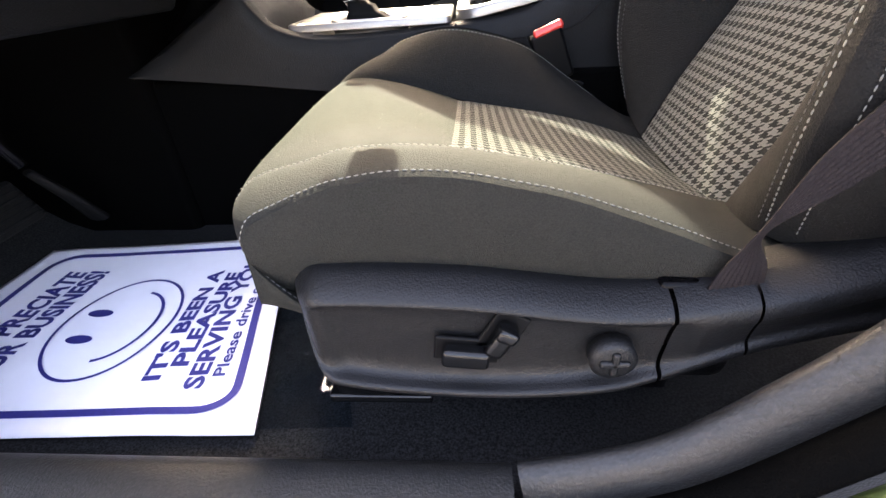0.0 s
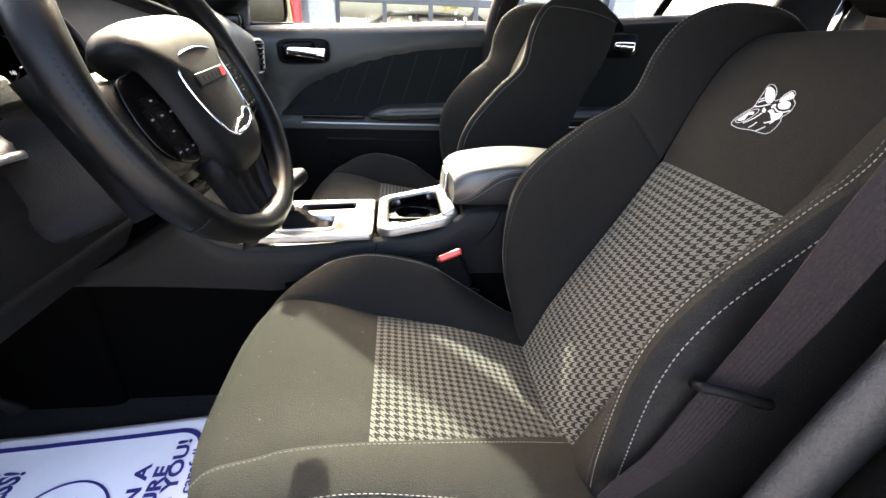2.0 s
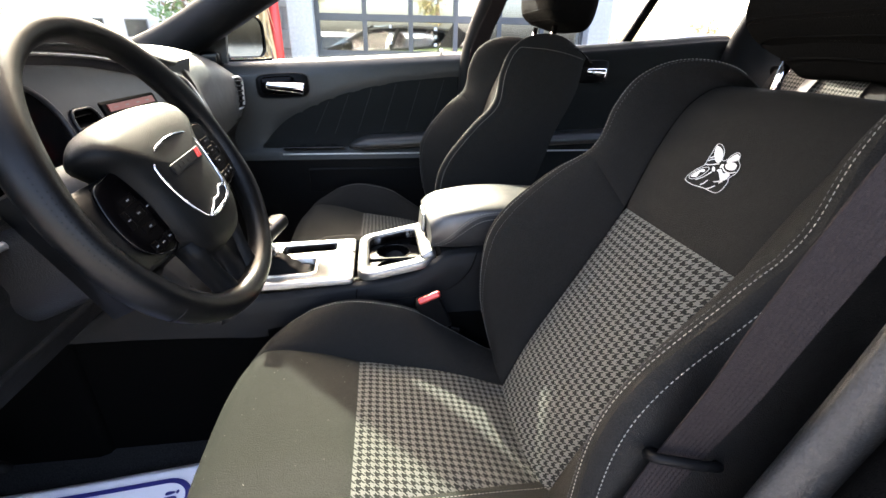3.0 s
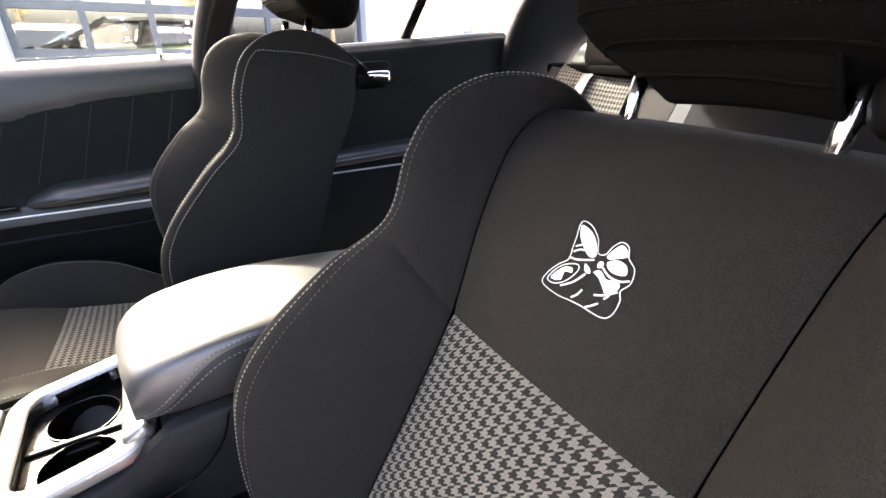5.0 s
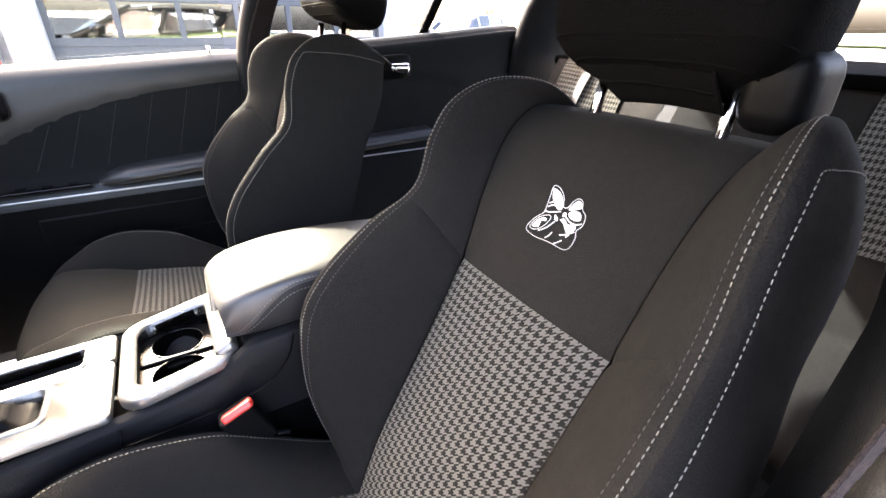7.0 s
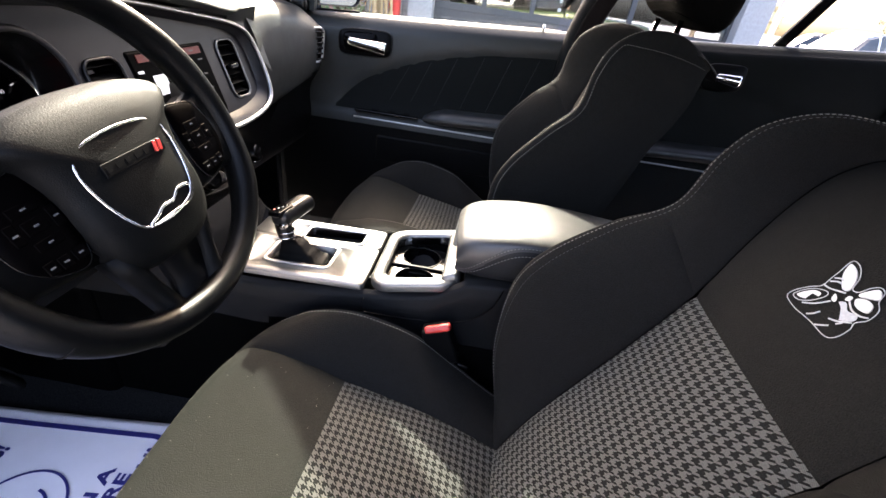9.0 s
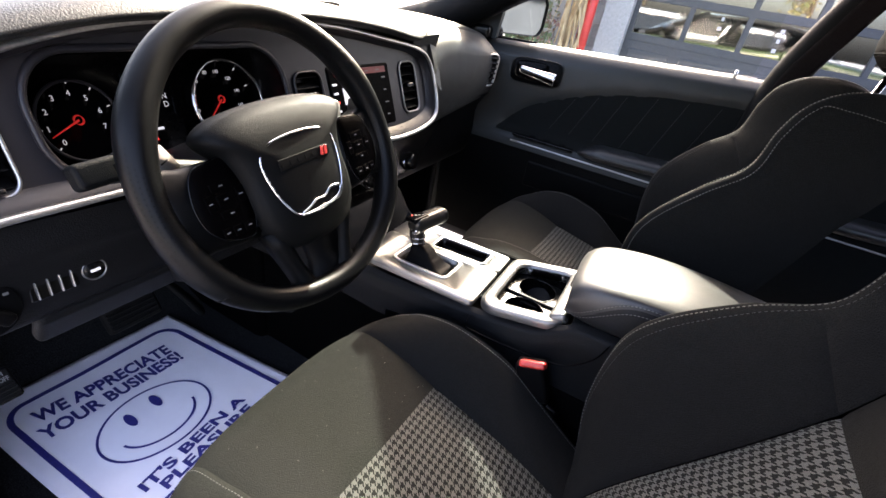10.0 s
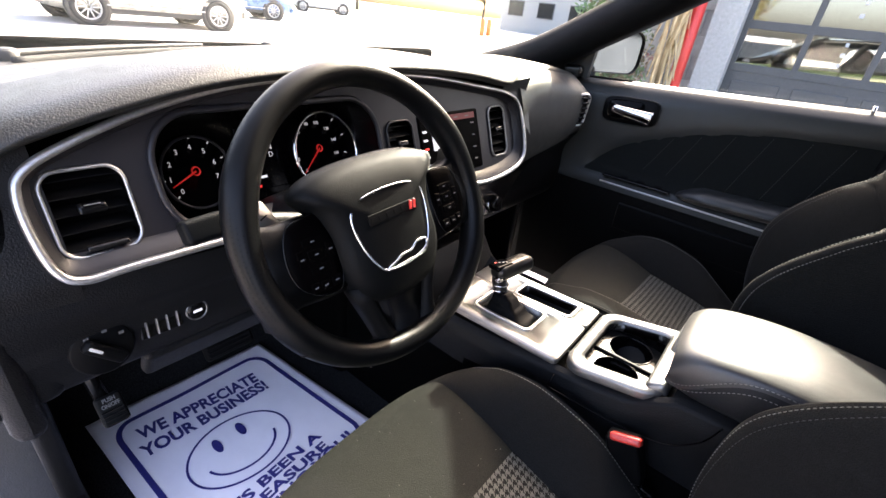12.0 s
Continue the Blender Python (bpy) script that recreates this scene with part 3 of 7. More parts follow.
def shield(x0, x1):
    def f(u, v):
        x = x0 + (x1 - x0) * u
        top, low = shield_profile(x)
        e = max(0.0, 1 - (x + 0.125) / 0.03) if x < -0.095 else 0.0
        rec = 1.1 * min(1.0, max(0.0, (x + 0.108) / 0.02)) * min(1.0, max(0.0, (0.175 - x) / 0.06))
        pr = [(-0.560, top - 0.004), (-0.585, top), (-0.600, top - 0.004), (-0.610, top - 0.010), (-0.6135, top - 0.016), (-0.614 + 0.008 * rec, top - 0.023), (-0.612 + 0.010 * rec, (top + low) / 2),
              (-0.610 + 0.009 * rec, low + 0.016), (-0.614, low + 0.009), (-0.611, low + 0.001), (-0.590, low - 0.006), (-0.560, low - 0.006)]
        q = spline([Vector((x, a, b)) for a, b in pr], 44)[round(v * 44)]
        q.y += 0.035 * e * e
        return q
    return sheet(f, 60, 44)


side = part("side_shield", shield(-0.125, 0.152), PLASTIC, driver_seat, "grained black plastic seat side shield")
rear = part("rear_shield", shield(0.155, 0.2065), PLASTIC, driver_seat, "grained black plastic shield at the belt anchor")
tail = part("rear_shield", shield(0.2085, 0.42), PLASTIC, driver_seat)
for o in (side, rear, tail):
    o.location.y = 0.375
part("belt_slot", box((0.070, 0.030, 0.010), (0.182, -0.203, 0.513), 0.004, 2), PIANO, driver_seat)
switch = part("seat_switch", box((0.036, 0.014, 0.017), (0.008, -0.239, 0.467), 0.004, rot=(0, 6, 0)), GLOSS, driver_seat, "black power seat switch")
part("recline_switch", join(box((0.014, 0.014, 0.030), (0.034, -0.239, 0.484), 0.004, rot=(0, 28, 0)), box((0.016, 0.016, 0.012), (0.038, -0.241, 0.492), 0.004, rot=(0, 28, 0))), GLOSS, switch)
part("switch_well", join(box((0.050, 0.004, 0.024), (0.009, -0.232, 0.467), 0.002, rot=(0, 6, 0)), box((0.026, 0.004, 0.042), (0.035, -0.232, 0.484), 0.002, rot=(0, 28, 0))), BUTTON, switch)
lumbar = part("lumbar_knob", disc((0.115, -0.232, 0.467), (0, -1, 0), 0.017, 0.014, 32, 0.015, bevel=0.002), PLASTIC, driver_seat, "round four-way lumbar knob")
part("knob_cross", join(box((0.022, 0.004, 0.006), (0.115, -0.247, 0.467), 0.002), box((0.006, 0.004, 0.022), (0.115, -0.247, 0.467), 0.002)), PLASTIC, lumbar)
part("seat_rail", box((0.095, 0.020, 0.010), (-0.070, -0.205, 0.384), 0.003), GLOSS, driver_seat)
for yy in (-0.115, 0.115):
    for seat in (driver_seat, passenger_seat):
        part("seat_mount", join(box((0.32, 0.030, 0.035), (0.07, yy, 0.300), 0.004), box((0.04, 0.024, 0.11), (-0.04, yy, 0.350), 0.004), box((0.04, 0.024, 0.11), (0.19, yy, 0.350), 0.004)), GLOSS, seat)
# embroidered emblem on the driver's upper back panel
emb_c = Vector((0.4475, -0.0015, 0.8985))
eu, ev = Vector((0, -1, 0)), Vector((0.50, 0, 0.86)).normalized()
en = Vector((-0.86, 0, 0.5))


def on_back(a, b, h=0.0):
    """A point of the upper back panel, a millimetres across and b up from the emblem's middle."""
    return emb_c + eu * a / 1000 + ev * b / 1000 + en * (0.0065 + h)


def blob(pts, h=0.0007, n=48):
    """A flat embroidered patch inside a smooth closed outline."""
    bm = bmesh.new()
    ring = [p.to_2d() for p in spline([Vector((a, b, 0)) for a, b in pts], n, True)]
    vs = [bm.verts.new(on_back(p.x, p.y, h)) for p in ring]
    ls = [bm.verts.new(on_back(p.x, p.y, h - 0.004)) for p in ring]
    top = bm.faces.new(vs)
    for k in range(n):
        bm.faces.new([vs[k], ls[k], ls[(k + 1) % n], vs[(k + 1) % n]])
    bmesh.ops.triangulate(bm, faces=[top])
    return bm


def thread(pts, r=0.00036, closed=False, n=40):
    return tube([on_back(p.x, p.y, 0.0008) for p in spline([Vector((a, b, 0)) for a, b in pts], n, closed)], r, 6, closed)


emblem = thing("embroidered_emblem", "white and grey embroidered abstract emblem on black seat cloth", "emblem")
emblem.location = (0, -0.375, 0)
for pts in (((-29, 36.5), (-21, 35.5), (-13, 30), (-7.6, 21), (-12, 18.2), (-20, 23), (-26, 29)),
            ((-33, -7.5), (-30.5, -1.5), (-26, 4), (-20, 5.6), (-18.6, 2), (-22, -4), (-28, -7.5)),
            ((0.5, 23.5), (3, 29.5), (6.5, 34), (11, 32.5), (13.6, 28.5), (8, 24.6), (3, 22)),
            ((3, 19.6), (9, 23.6), (16, 22.6), (18.6, 17), (12.5, 14.6), (6, 15.6)),
            ((-3, 17.5), (0, 18.5), (1, 15.5), (-2, 13.5)),
            ((-12, 12.4), (-7, 10.5), (-5.5, 7.5), (-9.5, 7.5))):
    part("white_patch", blob(pts), WHITE, emblem, smooth=False)
part("grey_patch", blob(((-3.6, 9.1), (1, 12.6), (8, 9), (15.8, 11), (18.5, 6.3), (11, 0), (3, 0), (-3.5, 0.6)), 0.0005), GREYTHREAD, emblem, smooth=False)
part("outline", thread(((-37.4, -14), (-37.4, -5.5), (-31.7, 3.9), (-26, 10.5), (-27.5, 20), (-28.7, 28), (-30.5, 36.4), (-28.6, 40), (-20.4, 38.5), (-11.8, 31.9), (-6.7, 23), (-1.1, 24), (1.4, 31), (5.8, 35.8), (11.8, 34.4), (15.5, 27.6), (22.5, 22.4), (24.5, 13.2), (20.8, 6.1), (23.6, 0.3), (23.2, -10), (17.2, -15.2), (0.5, -15.1), (-9.3, -15.6), (-22.2, -16.6)), closed=True, n=140), WHITE, emblem)
part("thread_ring", thread(((-35, -9.5), (-32, -0.5), (-26, 6), (-17.5, 9.6), (-14.6, 6), (-19, -3.5), (-27, -10)), closed=True), WHITE, emblem)
for pts in (((-26, 12), (-20, 12.5), (-13, 15), (-7, 17.5)), ((-25, 17), (-21, 20), (-17, 21)), ((-25.5, 21), (-21.5, 23.5), (-18.5, 24)), ((-9.7, -13.1), (-6.5, -9.5), (-4.5, -4.8)), ((3.2, -14.7), (7, -11.5), (10.8, -7.9)), ((12.9, -3.5), (15.3, 0.2)), ((5.3, -4.1), (12, -1), (19.4, 4.7)), ((1.5, 15), (9, 11.5), (17, 11.5), (23, 14.5)), ((-22, -9.5), (-14, -3), (-8, 6))):
    part("thread_line", thread(pts, 0.0007, n=14), WHITE, emblem)


# ---- floor, sills, doors, pillars ----
def slab(name, pts, thick, mat, label, axis="z", category="", kind="structure"):
    """A flat piece with thickness from an outline."""
    bm = bmesh.new()
    vs = [bm.verts.new(p) for p in pts]
    f = bm.faces.new(vs)
    d = {"z": (0, 0, -thick), "y": (0, thick, 0), "x": (-thick, 0, 0)}[axis]
    r = bmesh.ops.extrude_face_region(bm, geom=[f])
    bmesh.ops.translate(bm, vec=d, verts=[v for v in r["geom"] if isinstance(v, bmesh.types.BMVert)])
    o = part(name, bm, mat, smooth=False)
    return tagged(o, label, category or name.replace("_", " "), kind=kind)


def floor_f(u, v):
    x = -1.02 + 2.6 * u
    y = -0.66 + 1.32 * v
    z = 0.302 + 0.32 * max(0.0, (-0.72 - x) / 0.30) ** 1.4
    z += 0.004 * noise.noise((x * 9, y * 9, 0))
    return Vector((x, y, z))


car_floor = part("car_floor", sheet(floor_f, 60, 30, thick=0.02), FLOORCARPET)
tagged(car_floor, "black carpet on the car floor", "car floor", kind="structure")


def sill_f(u, v):
    # flat in front, sweeping up into the pillar at the rear
    x = -0.80 + 0.842 * u
    prof = [(-0.640, 0.300), (-0.645, 0.372), (-0.652, 0.388), (-0.672, 0.394), (-0.715, 0.388), (-0.760, 0.372), (-0.775, 0.33)]
    y, z = spline([Vector((a, b, 0)) for a, b in prof], 24)[round(v * 24)][:2]
    return Vector((x, y, z))


sill = part("sill_plate", sheet(sill_f, 30, 24), SILLGRAIN)
tagged(sill, "grained black plastic door sill plate", "sill plate", kind="structure")
SWEEP = [(0.046, 0.397), (0.10, 0.412), (0.145, 0.433), (0.190, 0.478), (0.244, 0.548), (0.277, 0.640), (0.301, 0.720), (0.345, 0.850), (0.385, 0.990), (0.46, 1.18), (0.56, 1.36)]


def pillar_f(u, v):
    n = 60
    c = spline([Vector((a, 0, b)) for a, b in SWEEP], n)
    k = round(u * n)
    p = c[k]
    t = (c[min(n, k + 1)] - c[max(0, k - 1)]).normalized()
    nrm = Vector((-t.z, 0, t.x))
    lean = 0.020 * max(0.0, (p.z - 0.95)) / 0.4
    prof = [(-0.600, -0.16), (-0.640, -0.060), (-0.648, -0.012), (-0.655, 0.0), (-0.663, 0.000), (-0.670, -0.008), (-0.6745, -0.024), (-0.676, -0.05), (-0.677, -0.12)]
    y, h = spline([Vector((a, b, 0)) for a, b in prof], 28)[round(v * 28)][:2]
    return p + nrm * h + Vector((0, y + lean * 4, 0))


bp_trim = part("pillar_trim", sheet(pillar_f, 60, 28), SILLGRAIN)
tagged(bp_trim, "grained black plastic trim curving up to the pillar", "pillar trim", kind="structure")
def sweep_frame(n=60):
    """The curve of the sill and pillar with its outward normals."""
    c = spline([Vector((-0.9, 0, 0.394)), Vector((-0.45, 0, 0.394)), Vector((-0.1, 0, 0.394))] + [Vector((a, 0, b)) for a, b in SWEEP], n)
    out = []
    for k, p in enumerate(c):
        t = (c[min(n, k + 1)] - c[max(0, k - 1)]).normalized()
        out.append((p, Vector((-t.z, 0, t.x))))
    return out


SW = sweep_frame()
seal = part("door_seal", tube([p + n * -0.032 + Vector((0, -0.690, 0)) for p, n in SW], 0.0135, 10), CARPET_SHADED)
tagged(seal, "fuzzy black rubber door seal along the sill", "door seal", kind="structure")
body_prof = spline([Vector((a, b, 0)) for a, b in ((-0.700, -0.060), (-0.706, -0.040), (-0.722, -0.036), (-0.752, -0.056), (-0.790, -0.12), (-0.81, -0.24))], 16)
rocker = part("rocker_panel", sheet(lambda u, v: SW[round(u * 60)][0] + SW[round(u * 60)][1] * body_prof[round(v * 16)].y + Vector((0, body_prof[round(v * 16)].x, 0)), 60, 16), PAINT)
tagged(rocker, "glossy green painted body sill of the car", "car body", kind="structure")


def belt(x):
    return interp([(-0.60, 0.975), (-0.43, 0.990), (-0.07, 1.008), (0.31, 1.030), (0.80, 1.060), (1.26, 1.098)], x)


# top of the cloth panel along the door, and its depth by height
ARCH = [(-0.347, 0.742), (-0.325, 0.752), (-0.303, 0.778), (-0.26, 0.818), (-0.219, 0.844), (-0.12, 0.887), (-0.03, 0.916), (0.12, 0.946), (0.30, 0.963)]
CLOTH_Y = [(0.733, 0.7005), (0.745, 0.707), (0.76, 0.714), (0.80, 0.7190), (0.88, 0.7178), (0.95, 0.7210), (0.985, 0.7235)]


def door_skin(x0, x1, front):
    zs = lambda x: [(0.700, 0.30), (0.690, 0.45), (0.684, 0.56), (0.688, 0.70), (0.704, 0.735), (0.714, 0.80), (0.712, 0.88), (0.716, 0.95), (0.722, belt(x) - 0.032), (0.735, belt(x) - 0.014), (0.752, belt(x) - 0.002), (0.766, belt(x) - 0.004), (0.774, belt(x) - 0.03), (0.780, 0.90)]

    def f(u, v):
        x = x0 + (x1 - x0) * u
        pts = [Vector((x, a, b)) for a, b in zs(x)]
        q = spline(pts, 48)[round(v * 48)]
        # the arched cloth panel is set back below the upper roll
        arch = interp(ARCH, x) if front else interp([(0.36, 0.99), (0.6, 0.98), (0.9, 0.95), (1.1, 0.90)], x)
        if 0.74 < q.z < arch:
            q.y += 0.010 * min(1.0, (arch - q.z) / 0.010) * min(1.0, (q.z - 0.74) / 0.01) * (1.0 if x > -0.330 else 0.0)
        return q
    return sheet(f, 50, 48)


front_door = thing("door_front_passenger", "closed passenger front door with black trim and stitched panel", "car door", kind="structure")
part("door_trim", door_skin(-0.52, 0.335, True), DOORTRIM, front_door)
rear_door = thing("door_rear_passenger", "closed rear passenger door with black trim", "car door", kind="structure")
part("door_trim", door_skin(0.345, 1.30, False), DOORCLOTH, rear_door)


def strip(x0, x1, parent):
    pts = [Vector((x0 + (x1 - x0) * k / 20, 0.692, 0.712 - 0.002 * k / 20)) for k in range(21)]
    part("silver_strip", tube(pts, 0.0034, 10, flat=0.9), SILVER, parent, "thin satin silver trim strip")


strip(-0.268, 0.33, front_door)
strip(0.38, 1.15, rear_door)


def armpad(x0, x1, parent):
    def f(u, v):
        x = x0 + (x1 - x0) * u
        w = min(1.0, (u / 0.18)) ** 0.5 if u < 0.18 else 1.0
        prof = [(0.700, 0.722), (0.672 - 0.0, 0.726), (0.660, 0.738), (0.664, 0.752), (0.682, 0.762), (0.715, 0.768)]
        y, z = spline([Vector((a, b, 0)) for a, b in prof], 20)[round(v * 20)][:2]
        return Vector((x, 0.71 + (y - 0.71) * w, 0.730 + (z - 0.730) * w + 0.018 * u))
    return part("armrest_pad", sheet(f, 40, 20), VINYL, parent, "padded vinyl armrest with stitched edge")


pad = armpad(-0.055, 0.335, front_door)
part("stitching", stitches([Vector((-0.045 + 0.37 * k / 30, 0.6595, 0.740 + 0.018 * k / 30)) for k in range(31)], (0, -1, 0)), THREAD, pad)
armpad(0.45, 0.9, rear_door)


def cloth_f(u, v):
    x = -0.330 + 0.660 * u
    z = 0.733 + (interp(ARCH, x) - 0.740) * v
    return Vector((x, interp(CLOTH_Y, z), z))


part("cloth_panel", sheet(cloth_f, 50, 24), DOORCLOTH, front_door, "black cloth insert with diagonal stitching")
part("lower_trim", sheet(lambda u, v: Vector((-0.50 + 0.83 * u, interp([(0.33, 0.694), (0.45, 0.685), (0.56, 0.679), (0.70, 0.683)], 0.33 + 0.365 * v), 0.33 + 0.365 * v)), 20, 20), BUTTON, front_door, "matt black lower door trim")
# stitched diagonal lines on the cloth panel
for x0 in (-0.16, -0.095, -0.02, 0.06, 0.14, 0.22):
    top = interp(ARCH, x0 + 0.055)
    part("stitched_line", stitches([Vector((x0 + 0.055 * k / 12, interp(CLOTH_Y, 0.775 + (top - 0.785) * k / 12) - 0.0012, 0.775 + (top - 0.785) * k / 12)) for k in range(13)], (0, -1, 0), 0.0040, 0.0025, 0.0006), SOFTTHREAD, front_door)
# inner release handle in its recess


def soft_plate(cx, cy, cz, hx, hz, t, power=0.42, tilt=0.05, n=40):
    """A thin plate on the door with well rounded corners and a rounded edge."""
    def ring(k, y):
        out = []
        for j in range(n):
            c, s = math.cos(math.tau * j / n), math.sin(math.tau * j / n)
            a, b = hx * k * math.copysign(abs(c) ** power, c), hz * k * math.copysign(abs(s) ** power, s)
            out.append(Vector((cx + a, y, cz + b + tilt * a)))
        return out
    return loft([ring(1.0, cy + t / 2), ring(1.0, cy - t / 2 + 0.003), ring(0.97, cy - t / 2)])


pull = part("handle_bezel", soft_plate(-0.244, 0.713, 0.926, 0.080, 0.037, 0.012), BUTTON, front_door)
part("bezel_edge", tube([Vector((-0.244 + a, 0.7075, 0.926 + b + 0.05 * a)) for a, b in [(0.080 * math.copysign(abs(math.cos(j * math.tau / 40)) ** 0.42, math.cos(j * math.tau / 40)), 0.037 * math.copysign(abs(math.sin(j * math.tau / 40)) ** 0.42, math.sin(j * math.tau / 40))) for j in range(40)]], 0.0018, 6, True), PLASTIC_GREY, pull)
part("handle_recess", soft_plate(-0.258, 0.7055, 0.928, 0.052, 0.027, 0.004), PIANO, pull)
part("release_handle", tube(spline([(-0.292, 0.702, 0.927), (-0.25, 0.694, 0.924), (-0.21, 0.692, 0.921), (-0.178, 0.694, 0.918)], 16), lambda t: 0.008 + 0.006 * t, 12, flat=1.4), CHROME, pull, "chrome door release handle")
part("window_switch_panel", box((0.20, 0.03, 0.006), (-0.165, 0.699, 0.734), 0.002), GLOSS, front_door)
for k in range(3):
    part("window_switch", box((0.020, 0.012, 0.007), (-0.20 + 0.05 * k, 0.694, 0.740), 0.002), PIANO, front_door)
part("door_pocket", box((0.42, 0.014, 0.085), (0.02, 0.684, 0.625), 0.012), BUTTON, front_door)
part("lock_pin", tube([(0.268, 0.752, 1.020), (0.268, 0.752, 1.042)], 0.004, 10), CHROME, front_door)
part("belt_seal", tube([Vector((x / 100, 0.764, belt(x / 100) - 0.001)) for x in range(-44, 33, 4)], 0.0035, 8), BRUSHED, front_door, "bright window sill strip")
part("belt_seal", tube([Vector((x / 100, 0.764, belt(x / 100) - 0.001)) for x in range(36, 127, 5)], 0.0035, 8), BRUSHED, rear_door, "bright window sill strip")
part("defrost_slot", box((0.13, 0.014, 0.006), (-0.335, 0.735, 1.000), 0.003, rot=(0, -3, 0)), PIANO, front_door)
part("window_pane", sheet(lambda u, v: Vector((-0.45 + 0.76 * u, 0.778 - 0.16 * v, belt(-0.45 + 0.76 * u) + (1.34 - 1.0) * v)), 8, 4), GLASS, front_door)
part("window_pane", sheet(lambda u, v: Vector((0.40 + 0.80 * u, 0.778 - 0.16 * v, belt(0.40 + 0.80 * u) + (1.34 - 1.04) * v)), 8, 4), TINTED, rear_door)
rpull = part("handle_bezel", soft_plate(0.79, 0.713, 0.976, 0.055, 0.036, 0.012), BUTTON, rear_door)
part("release_handle", tube(spline([(0.765, 0.704, 0.976), (0.79, 0.697, 0.974), (0.825, 0.696, 0.971)], 12), lambda t: 0.007 + 0.006 * t, 12, flat=1.4), CHROME, rpull, "chrome door release handle")
sail = bmesh.new()
rings = [[sail.verts.new((x, y, z)) for x, z in ((-0.575, 0.985), (-0.405, 0.990), (-0.393, 1.090), (-0.402, 1.112), (-0.460, 1.110), (-0.490, 1.080))] for y in (0.724, 0.744)]
sail.faces.new(rings[0])
sail.faces.new(rings[1][::-1])
for k in range(6):
    sail.faces.new([rings[0][k], rings[1][k], rings[1][(k + 1) % 6], rings[0][(k + 1) % 6]])
part("sail_panel", sail, DOORTRIM, front_door, "black corner panel behind the mirror", smooth=False)
part("quarter_bar", box((0.030, 0.012, 0.40), (0.98, 0.735, 1.20), 0.003, rot=(24, 18, 0)), GLOSS, rear_door)


PILLAR = material("matt_black_trim", (0.0028, 0.003, 0.0032), 0.6, scale=400, bump=0.3, bump_scale=700, spec=0.08)
# pillars and roof
def bar(name, pts, w, d, mat, label, category):
    o = part(name, tube(spline(pts, 24), w, 14, flat=d / w, up=(0, 1, 0)), mat)
    return tagged(o, label, category, kind="structure")


pillar_a = bar("pillar_a_passenger", [(-0.78, 0.72, 0.955), (-0.56, 0.70, 1.035), (-0.285, 0.655, 1.182), (-0.045, 0.60, 1.316), (0.05, 0.58, 1.36)], 0.056, 0.050, PILLAR, "dark grey windscreen pillar trim", "windscreen pillar")
bar("pillar_a_driver", [(-0.80, -0.72, 0.965), (-0.58, -0.70, 1.045), (-0.30, -0.655, 1.190), (-0.05, -0.60, 1.320), (0.05, -0.58, 1.36)], 0.045, 0.050, PILLAR, "dark grey windscreen pillar trim", "windscreen pillar")
pillar_b = bar("pillar_b_passenger", [(0.35, 0.715, 0.60), (0.36, 0.715, 0.90), (0.375, 0.715, 1.05), (0.44, 0.67, 1.24), (0.50, 0.62, 1.37)], 0.040, 0.034, PILLAR, "dark grey trim of the pillar between the doors", "pillar trim")
pillar_c = bar("pillar_c_passenger", [(1.40, 0.72, 0.60), (1.43, 0.70, 1.05), (1.57, 0.62, 1.26), (1.64, 0.58, 1.36)], 0.165, 0.05, PILLAR, "dark grey rear pillar trim", "pillar trim")
bar("pillar_c_driver", [(1.30, -0.72, 0.50), (1.36, -0.70, 1.05), (1.50, -0.62, 1.26), (1.56, -0.58, 1.34)], 0.075, 0.05, PILLAR, "dark grey rear pillar trim", "pillar trim")
HEADLINER = material("grey_headliner", (0.06, 0.059, 0.057), 0.95, scale=500, bump=0.4)
roof = part("roof_headliner", sheet(lambda u, v: Vector((-0.10 + 1.75 * u, -0.62 + 1.24 * v, 1.345 + 0.05 * math.sin(math.pi * v) * math.sin(math.pi * min(1, u * 0.8 + 0.15)))), 20, 16, thick=0.03, down=(0, 0, 1)), HEADLINER)
tagged(roof, "grey cloth headliner under the roof", "headliner", kind="structure")
rail_p = bar("roof_rail_passenger", [(-0.05, 0.60, 1.33), (0.5, 0.625, 1.375), (1.1, 0.62, 1.365), (1.56, 0.58, 1.32)], 0.035, 0.04, PLASTIC_GREY, "dark trim along the roof side", "roof rail")
bar("roof_rail_driver", [(-0.05, -0.60, 1.33), (0.5, -0.625, 1.375), (1.1, -0.62, 1.365), (1.56, -0.58, 1.32)], 0.035, 0.04, PLASTIC_GREY, "dark trim along the roof side", "roof rail")
rear_shelf = part("parcel_shelf", box((0.62, 1.3, 0.03), (1.72, 0, 0.985), 0.01), CARPET_SHADED)
tagged(rear_shelf, "black carpeted parcel shelf behind the rear seat", "parcel shelf", kind="structure")
rdd = part("rear_side_wall", box((0.9, 0.05, 0.75), (0.98, -0.73, 0.66), 0.02), PLASTIC_GREY)
tagged(rdd, "dark trim of the rear door on the driver's side", "door trim", kind="structure")

